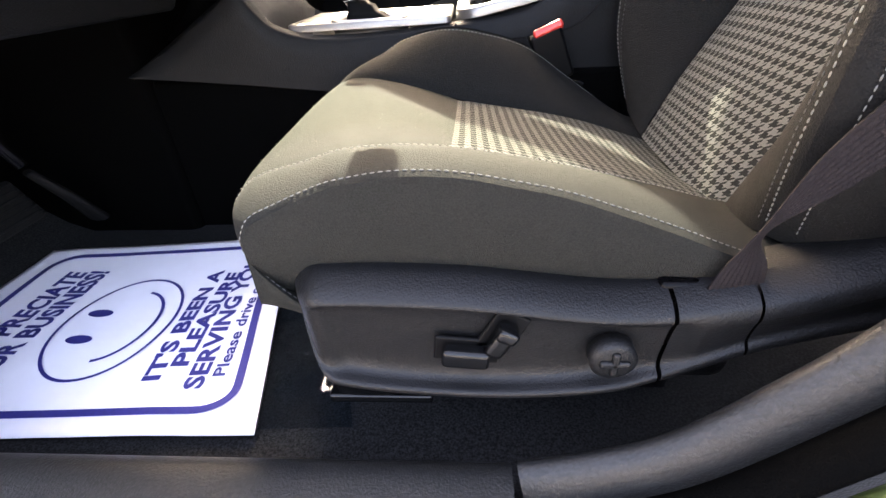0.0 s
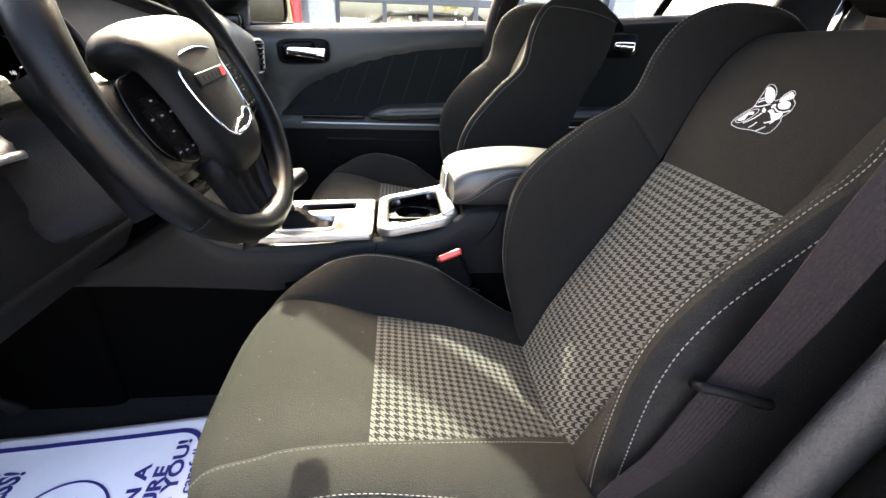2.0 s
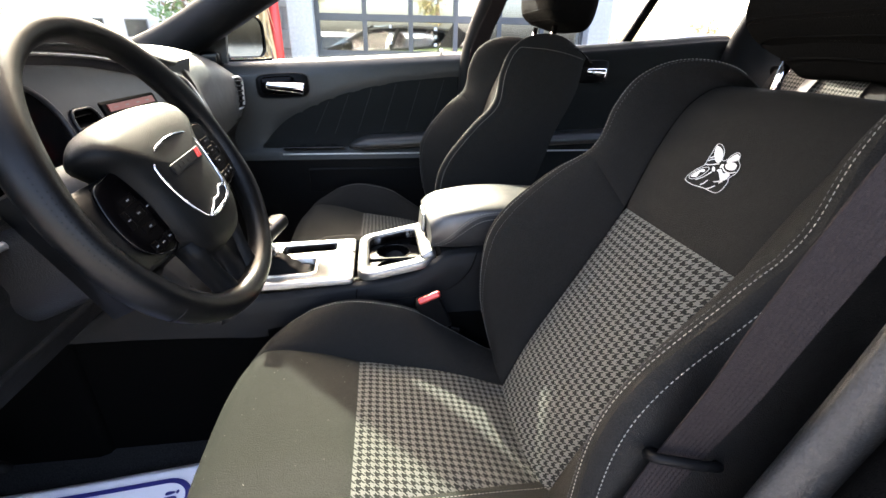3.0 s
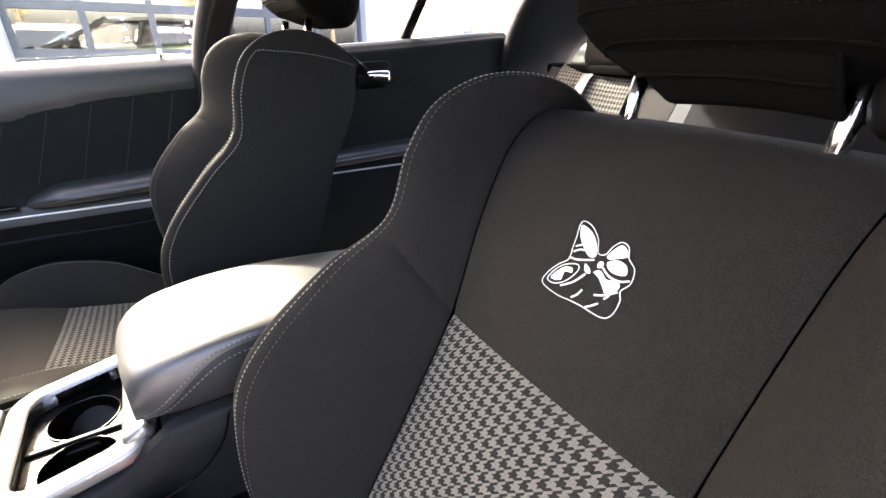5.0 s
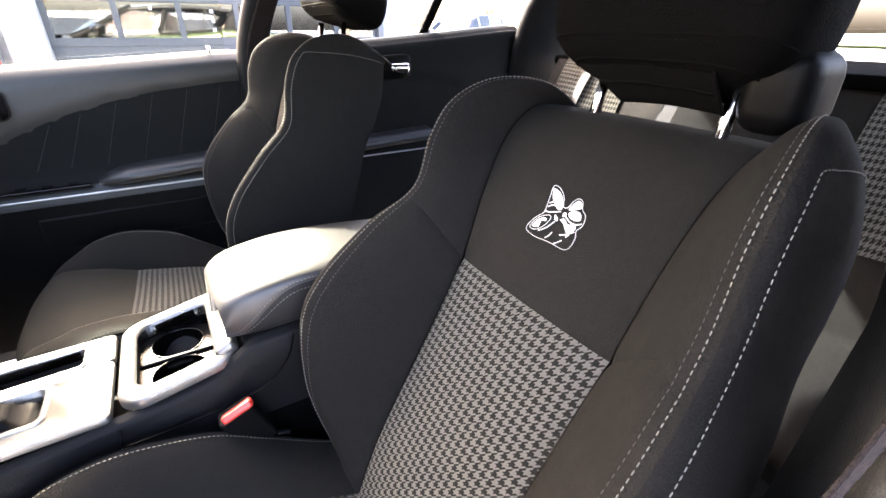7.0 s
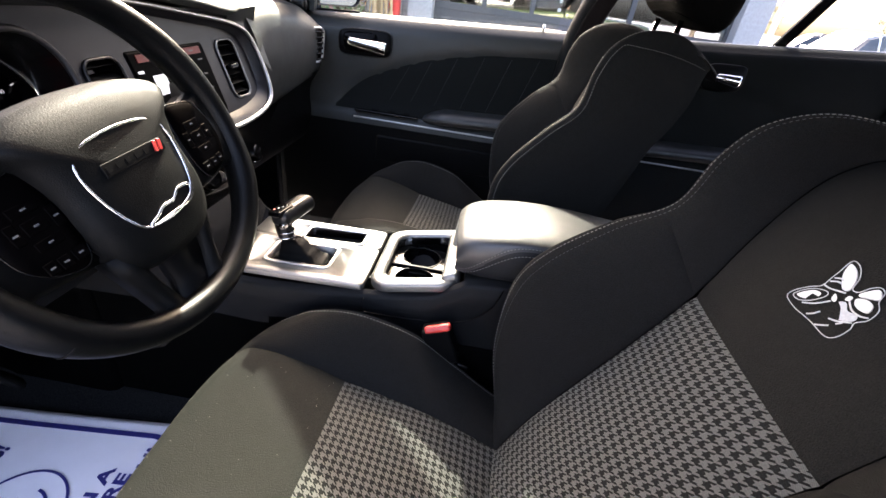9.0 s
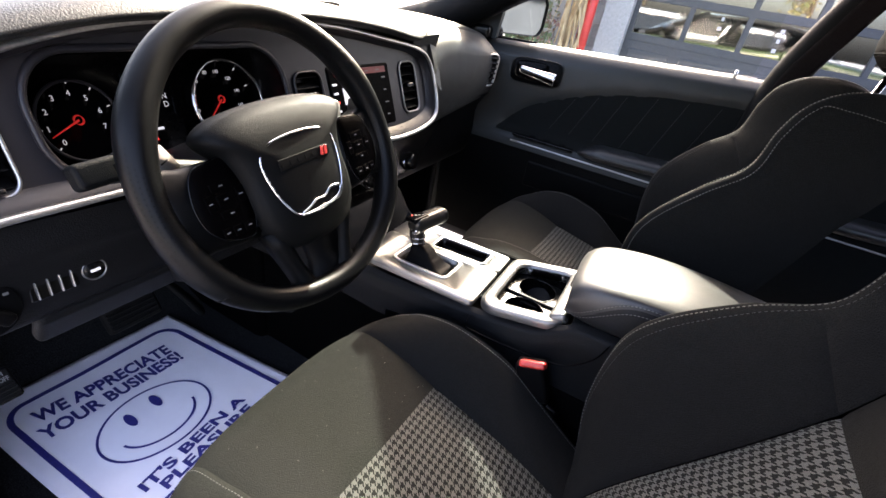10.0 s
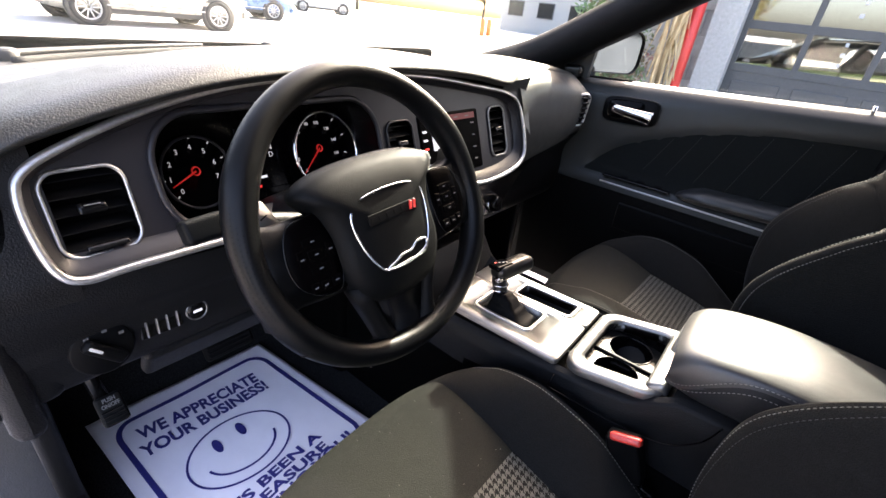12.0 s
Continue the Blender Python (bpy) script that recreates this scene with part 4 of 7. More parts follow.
# windscreen
ws_base = [(-0.66, -0.68, 0.972), (-0.80, -0.45, 0.975), (-0.90, -0.18, 0.978), (-0.92, 0.0, 0.978), (-0.90, 0.18, 0.978), (-0.80, 0.45, 0.975), (-0.66, 0.68, 0.972)]
ws_top = [(0.02, -0.57, 1.335), (-0.04, -0.4, 1.355), (-0.08, -0.15, 1.37), (-0.08, 0.0, 1.372), (-0.08, 0.15, 1.37), (-0.04, 0.4, 1.355), (0.02, 0.57, 1.335)]
wb, wt = spline(ws_base, 30), spline(ws_top, 30)
windscreen = part("windscreen", sheet(lambda u, v: wb[round(u * 30)].lerp(wt[round(u * 30)], v) + Vector((-0.03, 0, 0.03)) * 4 * v * (1 - v), 30, 10), GLASS)
tagged(windscreen, "clear curved windscreen", "windscreen", kind="structure")

# rear bench
rb = thing("rear_bench", "black rear bench seat with grey houndstooth centre panels", "car seat")


def bench(u, v):
    y = -0.62 + 1.24 * v
    pts = [Vector((0.86, y, 0.40)), Vector((0.80, y, 0.50)), Vector((0.90, y, 0.535)), Vector((1.18, y, 0.50)), Vector((1.24, y, 0.56)), Vector((1.33, y, 0.78)), Vector((1.42, y, 0.97)), Vector((1.48, y, 0.99)), Vector((1.52, y, 0.95))]
    q = spline(pts, 60)[round(u * 60)]
    lob = 0.018 * math.cos(2 * math.pi * (v * 2 - 0.5))
    return q + Vector((lob, 0, -lob * 0.6))


part("bench_cushion", sheet(bench, 60, 40), CLOTH, rb)
for yc in (-0.44, 0.44):
    f = lambda u, v, yc=yc: bench(0.56 + 0.30 * u, (yc - 0.13 + 0.26 * v + 0.62) / 1.24) + Vector((-0.006, 0, 0.003))
    part("check_panel", sheet(f, 20, 14, lambda u, v: (u * 0.40, v * 0.26)), CHECK, rb, "houndstooth panel")
    part("headrest", box((0.07, 0.22, 0.12), (1.50, yc, 1.05), 0.03, 4), CLOTH, rb)


MARK = material("dull_white_print", (0.10, 0.10, 0.10), 0.6, scale=200)

# ---- centre console ----
console = thing("centre_console", "black centre console with silver top plate and shifter", "centre console")


def cons_f(u, v):
    x = -0.505 + 0.955 * u
    top = interp([(-1.0, 0.80), (-0.46, 0.79), (-0.38, 0.740), (-0.32, 0.690), (-0.285, 0.648), (-0.20, 0.628), (0.0, 0.640), (0.10, 0.656), (0.135, 0.676), (0.165, 0.694), (0.30, 0.698), (0.45, 0.70)], x)
    top = min(top, 0.590 + 0.62 * (x + 0.50))
    w = interp([(-1.0, 0.22), (-0.7, 0.20), (-0.52, 0.165), (-0.38, 0.140), (-0.20, 0.122), (0.0, 0.116), (0.45, 0.114)], x)
    bot = 0.545 + 0.038 * max(0.0, (-0.2 - x) / 0.3)
    bot = min(bot, top)
    d = min(0.030, 0.6 * (top - bot))
    mid = (bot + top - d) / 2
    prof = [(-w - 0.002, bot), (-w - 0.002, mid), (-w, top - d), (-w + 0.006, top - 0.27 * d), (-w + 0.02, top), (w - 0.02, top), (w - 0.006, top - 0.27 * d), (w, top - d), (w + 0.002, mid), (w + 0.002, bot)]
    pts = [Vector((x, a, b)) for a, b in prof]
    seg = v * 9
    k = min(int(seg), 8)
    if k == 4 and -0.285 < x < 0.15:
        pts[4].z, pts[5].z = top - 0.055, top - 0.055
    return pts[k].lerp(pts[k + 1], seg - k)


# base carpet is near black because the footwell shade is in its colour
part("carpet_side", join(box((0.98, 0.245, 0.31), (-0.02, 0, 0.415), 0.01, 2), box((0.52, 0.28, 0.48), (-0.76, 0, 0.50), 0.02, 2)), CARPET_SHADED, console, "black carpeted console base")
smooth_edges(part("console_body", sheet(cons_f, 90, 36), CONSIDE, console), 50)
part("side_seam", tube([Vector((-0.008, -0.1275, 0.56)), Vector((-0.010, -0.1275, 0.60)), Vector((-0.006, -0.124, 0.636))], 0.0012, 6), PIANO, console)
part("side_seam", tube(spline([(-0.008, -0.129, 0.612), (0.08, -0.1275, 0.614), (0.16, -0.127, 0.626), (0.20, -0.127, 0.660), (0.215, -0.127, 0.70)], 30), 0.0011, 6), PIANO, console)


def rrect(cx, cy, hx, hy, r, n=6):
    out = []
    for sx, sy, a0 in ((1, 1, 0), (-1, 1, 90), (-1, -1, 180), (1, -1, 270)):
        for k in range(n + 1):
            a = radians(a0 + 90 * k / n)
            out.append((cx + sx * (hx - r) + r * math.cos(a), cy + sy * (hy - r) + r * math.sin(a)))
    return out


def top_z(x):
    return interp([(-0.40, 0.648), (-0.20, 0.634), (0.0, 0.643), (0.07, 0.654), (0.14, 0.670), (0.2, 0.682)], x)


def frame_ring(outer, inner, h, dz=0.0, drop=0.0):
    """A flat frame between two outlines, lying on the console."""
    put = lambda o, e: [Vector((x, y, top_z(x) + e)) for x, y in o]
    return loft([put(outer, dz - 0.006), put(outer, dz + h * 0.6), put([(x * 0.985 + 0.015 * sum(p[0] for p in outer) / len(outer), y * 0.985 + 0.015 * sum(p[1] for p in outer) / len(outer)) for x, y in outer], dz + h), put(inner, dz + h), put(inner, dz - 0.012 - drop)], cap=False)


# silver shifter plate, with gate and storage slot
gate_o = rrect(-0.146, -0.030, 0.060, 0.038, 0.012)
slot_o = rrect(-0.110, 0.052, 0.057, 0.023, 0.008)
plate = part("shifter_plate", frame_ring(rrect(-0.140, -0.0415, 0.126, 0.0625, 0.008), gate_o, 0.004), BRUSHED, console, "brushed silver shifter plate")
part("slot_plate", frame_ring(rrect(-0.140, 0.0565, 0.126, 0.0355, 0.008), slot_o, 0.004), BRUSHED, plate)
part("gate_ring", frame_ring(rrect(-0.146, -0.030, 0.062, 0.040, 0.013), rrect(-0.146, -0.030, 0.055, 0.033, 0.010), 0.004, 0.003), SILVER, console)
part("slot_rim", frame_ring(rrect(-0.110, 0.052, 0.062, 0.028, 0.010), rrect(-0.110, 0.052, 0.057, 0.023, 0.008), 0.003, 0.004), SILVER, console)
part("storage_slot", loft([[Vector((x, y, top_z(x) + dz)) for x, y in slot_o] for dz in (0.003, -0.016)] + [[Vector((-0.110 + (x + 0.110) * 0.02, 0.052 + (y - 0.052) * 0.02, top_z(-0.110) - 0.016)) for x, y in slot_o]], cap=False), BOOT, console, "dark lined storage slot")
boot_rings = []
for k in range(9):
    t = k / 8
    boot_rings.append([Vector((-0.146 - 0.022 * t + x * (1 - 0.72 * t ** 0.55), -0.030 + 0.004 * t + y * (1 - 0.62 * t ** 0.55), top_z(-0.13) - 0.006 + 0.038 * t + 0.002 * math.sin(k * 2.3))) for x, y in rrect(0, 0, 0.054, 0.032, 0.012)])
part("shifter_boot", loft(boot_rings), BOOT, console, "black vinyl shifter boot")
shifter = part("shift_lever", tube([(-0.160, -0.029, 0.640), (-0.176, -0.025, 0.668)], lambda t: 0.013 - 0.002 * t, 16), GLOSS, console)
knob_p = spline([(-0.174, -0.025, 0.662), (-0.183, -0.022, 0.682), (-0.183, -0.020, 0.699), (-0.178, -0.016, 0.710)], 14)


KNOBGREY = material("dark_satin_metal", (0.035, 0.034, 0.034), 0.30, metal=0.85, scale=300)
part("shift_grip", tube(knob_p, lambda t: 0.013 + 0.006 * t, 16), KNOBGREY, shifter, "dark satin grip")
MK = pose(-0.168, -0.012, 0.717, 4, -8, -14)
part("shift_knob", box((0.038, 0.090, 0.030), (0, 0, 0), 0.0130, 5), KNOBGREY, shifter, "satin metal T-shaped shift handle").matrix_basis = MK
part("knob_cap", box((0.028, 0.040, 0.010), (0, 0, 0), 0.0045, 4), PIANO, shifter, "glossy black gear display").matrix_basis = MK @ pose(-0.002, -0.028, 0.0115)
for k in range(4):
    part("gear_mark", box((0.003, 0.0035, 0.0006), (0, 0, 0), 0), RED if k == 0 else MARK, shifter).matrix_basis = MK @ pose(-0.008 + 0.004 * k, -0.036 + 0.006 * k, 0.0168)
part("knob_button", box((0.012, 0.012, 0.010), (0, 0, 0), 0.003), CHROME, shifter).matrix_basis = MK @ pose(0.010, -0.044, -0.008)
for k in range(2):
    part("collar_ring", disc((-0.1775, -0.0240, 0.666 + 0.011 * k), (-0.15, 0, 1), 0.0145, 0.004, 24), CHROME, shifter)

# cup holder surround
cup_o = rrect(0.070, -0.004, 0.076, 0.101, 0.034)
cup_i = rrect(0.068, -0.004, 0.053, 0.077, 0.024)
part("cup_surround", frame_ring(cup_o, cup_i, 0.008, 0.002), BRUSHED, console, "brushed silver cup holder surround")
part("cup_well", loft([[Vector((x, y, top_z(x) + 0.006)) for x, y in cup_i], [Vector((x, y, top_z(x) - 0.030)) for x, y in cup_i]], cap=False), PIANO, console)
DECK = 0.634


def cup_deck(y0, y1, yc, r):
    """Half of the silver deck with a round opening."""
    n = 64
    x0, x1, xc = 0.015, 0.121, 0.066
    rect, ring = [], []
    for k in range(n):
        a = math.tau * k / n
        dx, dy = math.cos(a), math.sin(a)
        s = min(((x1 - xc) if dx > 0 else (x0 - xc)) / dx if abs(dx) > 1e-6 else 9, ((y1 - yc) if dy > 0 else (y0 - yc)) / dy if abs(dy) > 1e-6 else 9)
        rect.append(Vector((xc + dx * s, yc + dy * s, DECK)))
        ring.append(Vector((xc + dx * r, yc + dy * r, DECK)))
    return loft([rect, ring], cap=False)


for y0, y1, yc in ((-0.081, -0.004, -0.043), (-0.004, 0.073, 0.035)):
    part("cup_deck", cup_deck(y0, y1, yc, 0.0365), KNOBGREY, console, "dark satin cup holder deck", smooth=False)
    part("cup_ring", tube([Vector((0.066 + 0.0365 * math.cos(math.tau * k / 40), yc + 0.0365 * math.sin(math.tau * k / 40), DECK + 0.001)) for k in range(40)], 0.0012, 6, True), GLOSS, console, "thin cup holder rim")
    part("cup", loft([[Vector((0.066 + r * math.cos(math.tau * k / 32), yc + r * math.sin(math.tau * k / 32), z)) for k in range(32)] for r, z in ((0.0365, DECK), (0.0355, 0.612), (0.034, 0.580), (0.001, 0.5775))], cap=False), PIANO, console)
part("cup_divider", join(box((0.106, 0.007, 0.006), (0.068, -0.004, DECK + 0.002), 0.002), box((0.034, 0.020, 0.006), (0.066, -0.004, DECK - 0.008), 0.002)), BUTTON, console)
part("latch_plate", box((0.030, 0.17, 0.022), (0.130, -0.006, 0.676), 0.008, 3, rot=(0, -30, 0)), BRUSHED, console)
part("latch_button", box((0.010, 0.056, 0.040), (0.129, 0.020, 0.715), 0.004, 3, rot=(0, 6, 0)), SILVER, console)


def arm_f(u, v):
    x = 0.138 + 0.36 * u
    fr = max(0.0, 1 - u / 0.16)
    top = interp([(0.136, 0.746), (0.145, 0.758), (0.158, 0.766), (0.18, 0.772), (0.23, 0.779), (0.30, 0.780), (0.40, 0.772), (0.50, 0.762)], x)
    low = interp([(0.12, 0.704), (0.16, 0.700), (0.25, 0.702), (0.50, 0.71)], x)
    e = 0.106 - 0.010 * fr * fr
    pr = [(-e + 0.006, low), (-e, low + 0.010), (-e - 0.002, (low + top) / 2 - 0.006), (-e + 0.001, top - 0.020), (-e + 0.012, top - 0.006), (-0.05, top), (0.03, top - 0.003), (e - 0.026, top - 0.014), (e - 0.004, top - 0.036), (e + 0.001, (low + top) / 2), (e, low + 0.010), (e - 0.006, low)]
    q = spline([Vector((x, a, b)) for a, b in pr], 44)[round(v * 44)]
    q.x -= 0.012 * math.cos(math.pi * (q.y / 0.25)) * fr
    return q


V0, V1 = 12.4 / 44, 32.4 / 44


def arm_s(u, v):
    """The armrest section between whole steps."""
    k = min(int(v * 44), 43)
    return arm_f(u, k / 44).lerp(arm_f(u, (k + 1) / 44), v * 44 - k)


def arm_seam(u):
    """Where the near seam runs: low at the nose, sweeping up to the edge of the lid."""
    k = max(0.0, min(1.0, (u - 0.005) / 0.30))
    return V0 * (1 - (1 - k) ** 2.2)


def arm_lid(u, v):
    a = arm_seam(u)
    return arm_s(u, a + (V1 - a) * v) - Vector((0, 0, 0.002 * (math.exp(-v / 0.02) + math.exp(-(1 - v) / 0.02))))


# lid and nose take the sun-lightened vinyl, the flanks the darker one
arm = part("armrest_lid", sheet(arm_lid, 60, 60), ARM_SUNLIT, console, "padded black vinyl armrest lid")
part("armrest_side", sheet(lambda u, v: arm_s(u, arm_seam(u) * v), 60, 14), ARM_SHADED, arm)
part("armrest_side", sheet(lambda u, v: arm_s(u, V1 + (1 - V1) * v), 40, 14), ARM_SHADED, arm)
arm_face = [arm_f(0, j / 44) for j in range(45)]
bmf = bmesh.new()
bmf.faces.new([bmf.verts.new(p) for p in arm_face])
part("armrest_front", bmf, ARM_SUNLIT, arm)
for off, dz in ((0.022, 0.0012), (-0.030, 0.0)):
    line = [arm_s(u, max(0.004, arm_seam(u) + off)) + Vector((0, -0.0012, dz)) for u in [0.02 + 0.96 * k / 60 for k in range(61)]]
    part("stitching", stitches(line, (0, -1, 0.4)), THREAD, arm, "white seam stitching")
buckle = thing("seat_belt_buckle", "black seat belt buckle with red button beside the console", "belt buckle")
part("buckle_body", box((0.046, 0.026, 0.072), (0.132, -0.150, 0.593), 0.005, 3, rot=(0, -22, 0)), BUTTON, buckle)
part("buckle_button", box((0.042, 0.018, 0.012), (0.124, -0.155, 0.627), 0.004, 3, rot=(-28, -22, 0)), RED, buckle, "red release button")
part("buckle_stalk", box((0.02, 0.01, 0.20), (0.15, -0.150, 0.46), 0.003, 2, rot=(0, 14, 0)), GLOSS, buckle)

# ---- dashboard ----
dash = thing("dashboard", "black soft-touch dashboard with silver trimmed instrument bezel", "dashboard")
BEZ = [(-0.624, 0.942), (-0.614, 0.963), (-0.578, 0.981), (-0.50, 1.006), (-0.40, 1.024), (-0.25, 1.031), (-0.08, 1.025), (0.08, 1.004), (0.185, 0.986), (0.230, 0.960), (0.241, 0.895), (0.226, 0.850), (0.172, 0.830), (0.080, 0.824), (-0.02, 0.832), (-0.20, 0.848), (-0.40, 0.858), (-0.55, 0.861), (-0.598, 0.861), (-0.617, 0.874), (-0.624, 0.905)]
DX = -0.335
bez = spline([Vector((DX, a, b)) for a, b in BEZ], 120, True)
cen = Vector((DX, -0.2, 0.925))


def shrink(pts, d, dx):
    n = len(pts)
    out = []
    for i, p in enumerate(pts):
        t = (pts[(i + 1) % n] - pts[i - 1]).normalized()
        nrm = Vector((0, -t.z, t.y))
        if nrm.dot(cen - p) < 0:
            nrm = -nrm
        out.append(p + nrm * d + Vector((dx, 0, 0)))
    return out


part("bezel_trim", tube(shrink(bez, 0.003, 0.006), 0.0040, 8, True, up=(1, 0, 0)), SILVER, dash, "satin silver bezel trim")
part("bezel_wall", loft([shrink(bez, 0.0, 0.002), shrink(bez, 0.012, -0.002), shrink(bez, 0.020, -0.022)], cap=False), BEZEL, dash)


def holed_face(outer, holes, x):
    """A flat panel at x with rounded openings."""
    ys, zs = [p.y for p in outer], [p.z for p in outer]

    def inside(loop, y, z):
        hit = False
        for (y0, z0), (y1, z1) in zip(loop, loop[1:] + loop[:1]):
            if (z0 > z) != (z1 > z) and y < (y1 - y0) * (z - z0) / (z1 - z0) + y0:
                hit = not hit
        return hit
    step = 0.003
    ny, nz = int((max(ys) - min(ys)) / step) + 1, int((max(zs) - min(zs)) / step) + 1
    loop = [(p.y, p.z) for p in outer]
    bm = bmesh.new()
    grid = {}

    def at(i, j):
        if (i, j) not in grid:
            grid[i, j] = bm.verts.new((x, min(ys) + step * i, min(zs) + step * j))
        return grid[i, j]
    for i in range(ny):
        for j in range(nz):
            y, z = min(ys) + step * (i + 0.5), min(zs) + step * (j + 0.5)
            if inside(loop, y, z) and not any(inside(h, y, z) for h in holes):
                bm.faces.new([at(i, j), at(i + 1, j), at(i + 1, j + 1), at(i, j + 1)])
    return bm


VENTS = ((-0.570, 0.914, 0.034, 0.039, 5), (-0.137, 0.917, 0.030, 0.038, 5), (0.157, 0.909, 0.030, 0.048, 6))
openings = [rrect(y, z, hy, hz, 0.016) for y, z, hy, hz, n in VENTS] + [rrect(-0.346, 0.931, 0.162, 0.063, 0.052, 10)]
part("bezel_face", holed_face(shrink(bez, 0.011, -0.022), openings, -0.350), BEZEL, dash, smooth=False)
part("cluster_lip", tube([Vector((-0.348, a, b)) for a, b in rrect(-0.346, 0.931, 0.162, 0.063, 0.052, 10)], 0.004, 8, True, up=(1, 0, 0)), BEZEL, dash)
wbase = spline(ws_base, 60)


def dash_top(u, v):
    y = -0.70 + 1.44 * u
    far = wbase[round(u * 60)]
    lip = interp([(-0.70, 0.940), (-0.62, 0.984), (-0.579, 0.998), (-0.48, 1.021), (-0.40, 1.032), (-0.25, 1.039), (-0.08, 1.036), (0.07, 1.022), (0.18, 1.006), (0.25, 1.010), (0.35, 1.022), (0.55, 1.008), (0.74, 0.985)], y)
    xl = interp([(-0.70, -0.345), (-0.62, -0.345), (-0.3, -0.352), (0.10, -0.352), (0.19, -0.352), (0.25, -0.375), (0.35, -0.425), (0.55, -0.435), (0.74, -0.45)], y)
    pts = [Vector((xl - 0.012, y, lip - 0.010)), Vector((xl, y, lip)), Vector((xl - 0.03, y, lip + 0.014)), Vector((xl - 0.14, y, max(lip + 0.010, 1.0))), Vector((-0.60 if abs(y) < 0.5 else xl - 0.2, y, 0.998)), Vector((far.x + 0.02, y, 0.985)), Vector((far.x - 0.01, y, 0.965))]
    return spline(pts, 40)[round(v * 40)]


part("dash_top", sheet(dash_top, 60, 40), DASH, dash, "grained soft black dash top pad")


def pass_face(u, v):
    # the pad rolls over into the face with no ledge, then tucks under
    y = 0.238 + 0.51 * u
    top = interp([(0.18, 1.006), (0.25, 1.010), (0.35, 1.022), (0.55, 1.008), (0.76, 0.985)], y)
    back = interp([(0.19, -0.352), (0.25, -0.375), (0.35, -0.425), (0.55, -0.435), (0.76, -0.45)], y)
    low = 0.775 + 0.035 * u
    pts = [Vector((back - 0.006, y, top + 0.004)), Vector((-0.352 - 0.055 * u ** 0.7, y, top - 0.030)), Vector((-0.338 - 0.052 * u ** 0.7, y, 0.935)), Vector((-0.345 - 0.045 * u, y, 0.865)), Vector((-0.372 - 0.03 * u, y, low + 0.012)), Vector((-0.40 - 0.02 * u, y, low))]
    return spline(pts, 40)[round(v * 40)]


part("dash_face", sheet(pass_face, 30, 40), FACE, dash, "grained grey passenger side dash face")
def dash_corner(u, v):
    # closes the corner between the bezel and the passenger side
    y = 0.170 + 0.105 * u
    low = interp([(0.170, 0.988), (0.20, 0.980), (0.23, 0.960), (0.243, 0.93), (0.275, 0.89)], y)
    z = low + (interp([(0.17, 1.010), (0.19, 1.007), (0.275, 1.013)], y) - low) * v
    return Vector((-0.334 + 0.35 * (0.905 - min(z, 0.985)) + 0.25 * max(0.0, z - 0.985), y, z))


part("dash_corner", sheet(dash_corner, 12, 16), FACE, dash)
part("glovebox", sheet(lambda u, v: spline([Vector((-0.392, 0.262 + 0.47 * u, 0.800 + 0.03 * u)), Vector((-0.425, 0.265 + 0.465 * u, 0.77)), Vector((-0.425, 0.27 + 0.46 * u, 0.68)), Vector((-0.46, 0.27 + 0.46 * u, 0.60)), Vector((-0.62, 0.27 + 0.46 * u, 0.52))], 24)[round(v * 24)], 20, 24), BUTTON, dash, "matt black glovebox under the dash face")


def low_face(u, v):
    y = -0.665 + 0.50 * u
    zt = interp([(-0.665, 0.856), (-0.60, 0.850), (-0.4, 0.840), (-0.165, 0.828)], y)
    pts = [Vector((-0.335, y, zt)), Vector((-0.328, y, zt - 0.03)), Vector((-0.335, y, 0.79)), Vector((-0.345, y, 0.74)), Vector((-0.365, y, 0.715)), Vector((-0.44, y, 0.700)), Vector((-0.60, y, 0.72))]
    return spline(pts, 40)[round(v * 40)]


part("knee_panel", sheet(low_face, 30, 40), CONSIDE, dash, "black lower dash panel")
part("dash_end_cap", box((0.10, 0.075, 0.25), (-0.392, -0.668, 0.842), 0.018, 4), CONSIDE, dash, "black end cap of the dashboard")


def end_cover(u, v):
    # the panel beside the bezel, rounding off towards the door
    y = -0.700 + 0.100 * u
    top = interp([(-0.70, 0.938), (-0.62, 0.980), (-0.579, 0.994)], y)
    z = 0.775 + (top - 0.775) * v
    x = -0.346 + 0.35 * (0.905 - z) if z > 0.86 else interp([(0.775, -0.337), (0.82, -0.331), (0.86, -0.3303)], z)
    return Vector((x - 12.0 * max(0.0, -0.662 - y) ** 2, y, z))


part("end_cover", sheet(end_cover, 24, 30), PLASTIC, dash, "grained black panel at the end of the dash")
part("dash_end", box((0.34, 0.03, 0.34), (-0.50, -0.672, 0.86), 0.02, 3), PLASTIC, dash)
part("knee_lip", box((0.02, 0.36, 0.055), (-0.37, -0.38, 0.700), 0.008, 3, rot=(0, 30, 0)), CONSIDE, dash)
part("stack_face", sheet(lambda u, v: spline([Vector((-0.315, -0.165 + 0.43 * u, 0.840 - 0.012 * u)), Vector((-0.350, -0.155 + 0.43 * u, 0.76)), Vector((-0.385, -0.145 + 0.42 * u, 0.68)), Vector((-0.44, -0.14 + 0.38 * u, 0.63))], 30)[round(v * 30)], 16, 30), GLOSS, dash, "black control stack")
part("dash_core", box((0.30, 1.28, 0.10), (-0.66, 0.0, 0.90), 0.02, 2), GLOSS, dash)


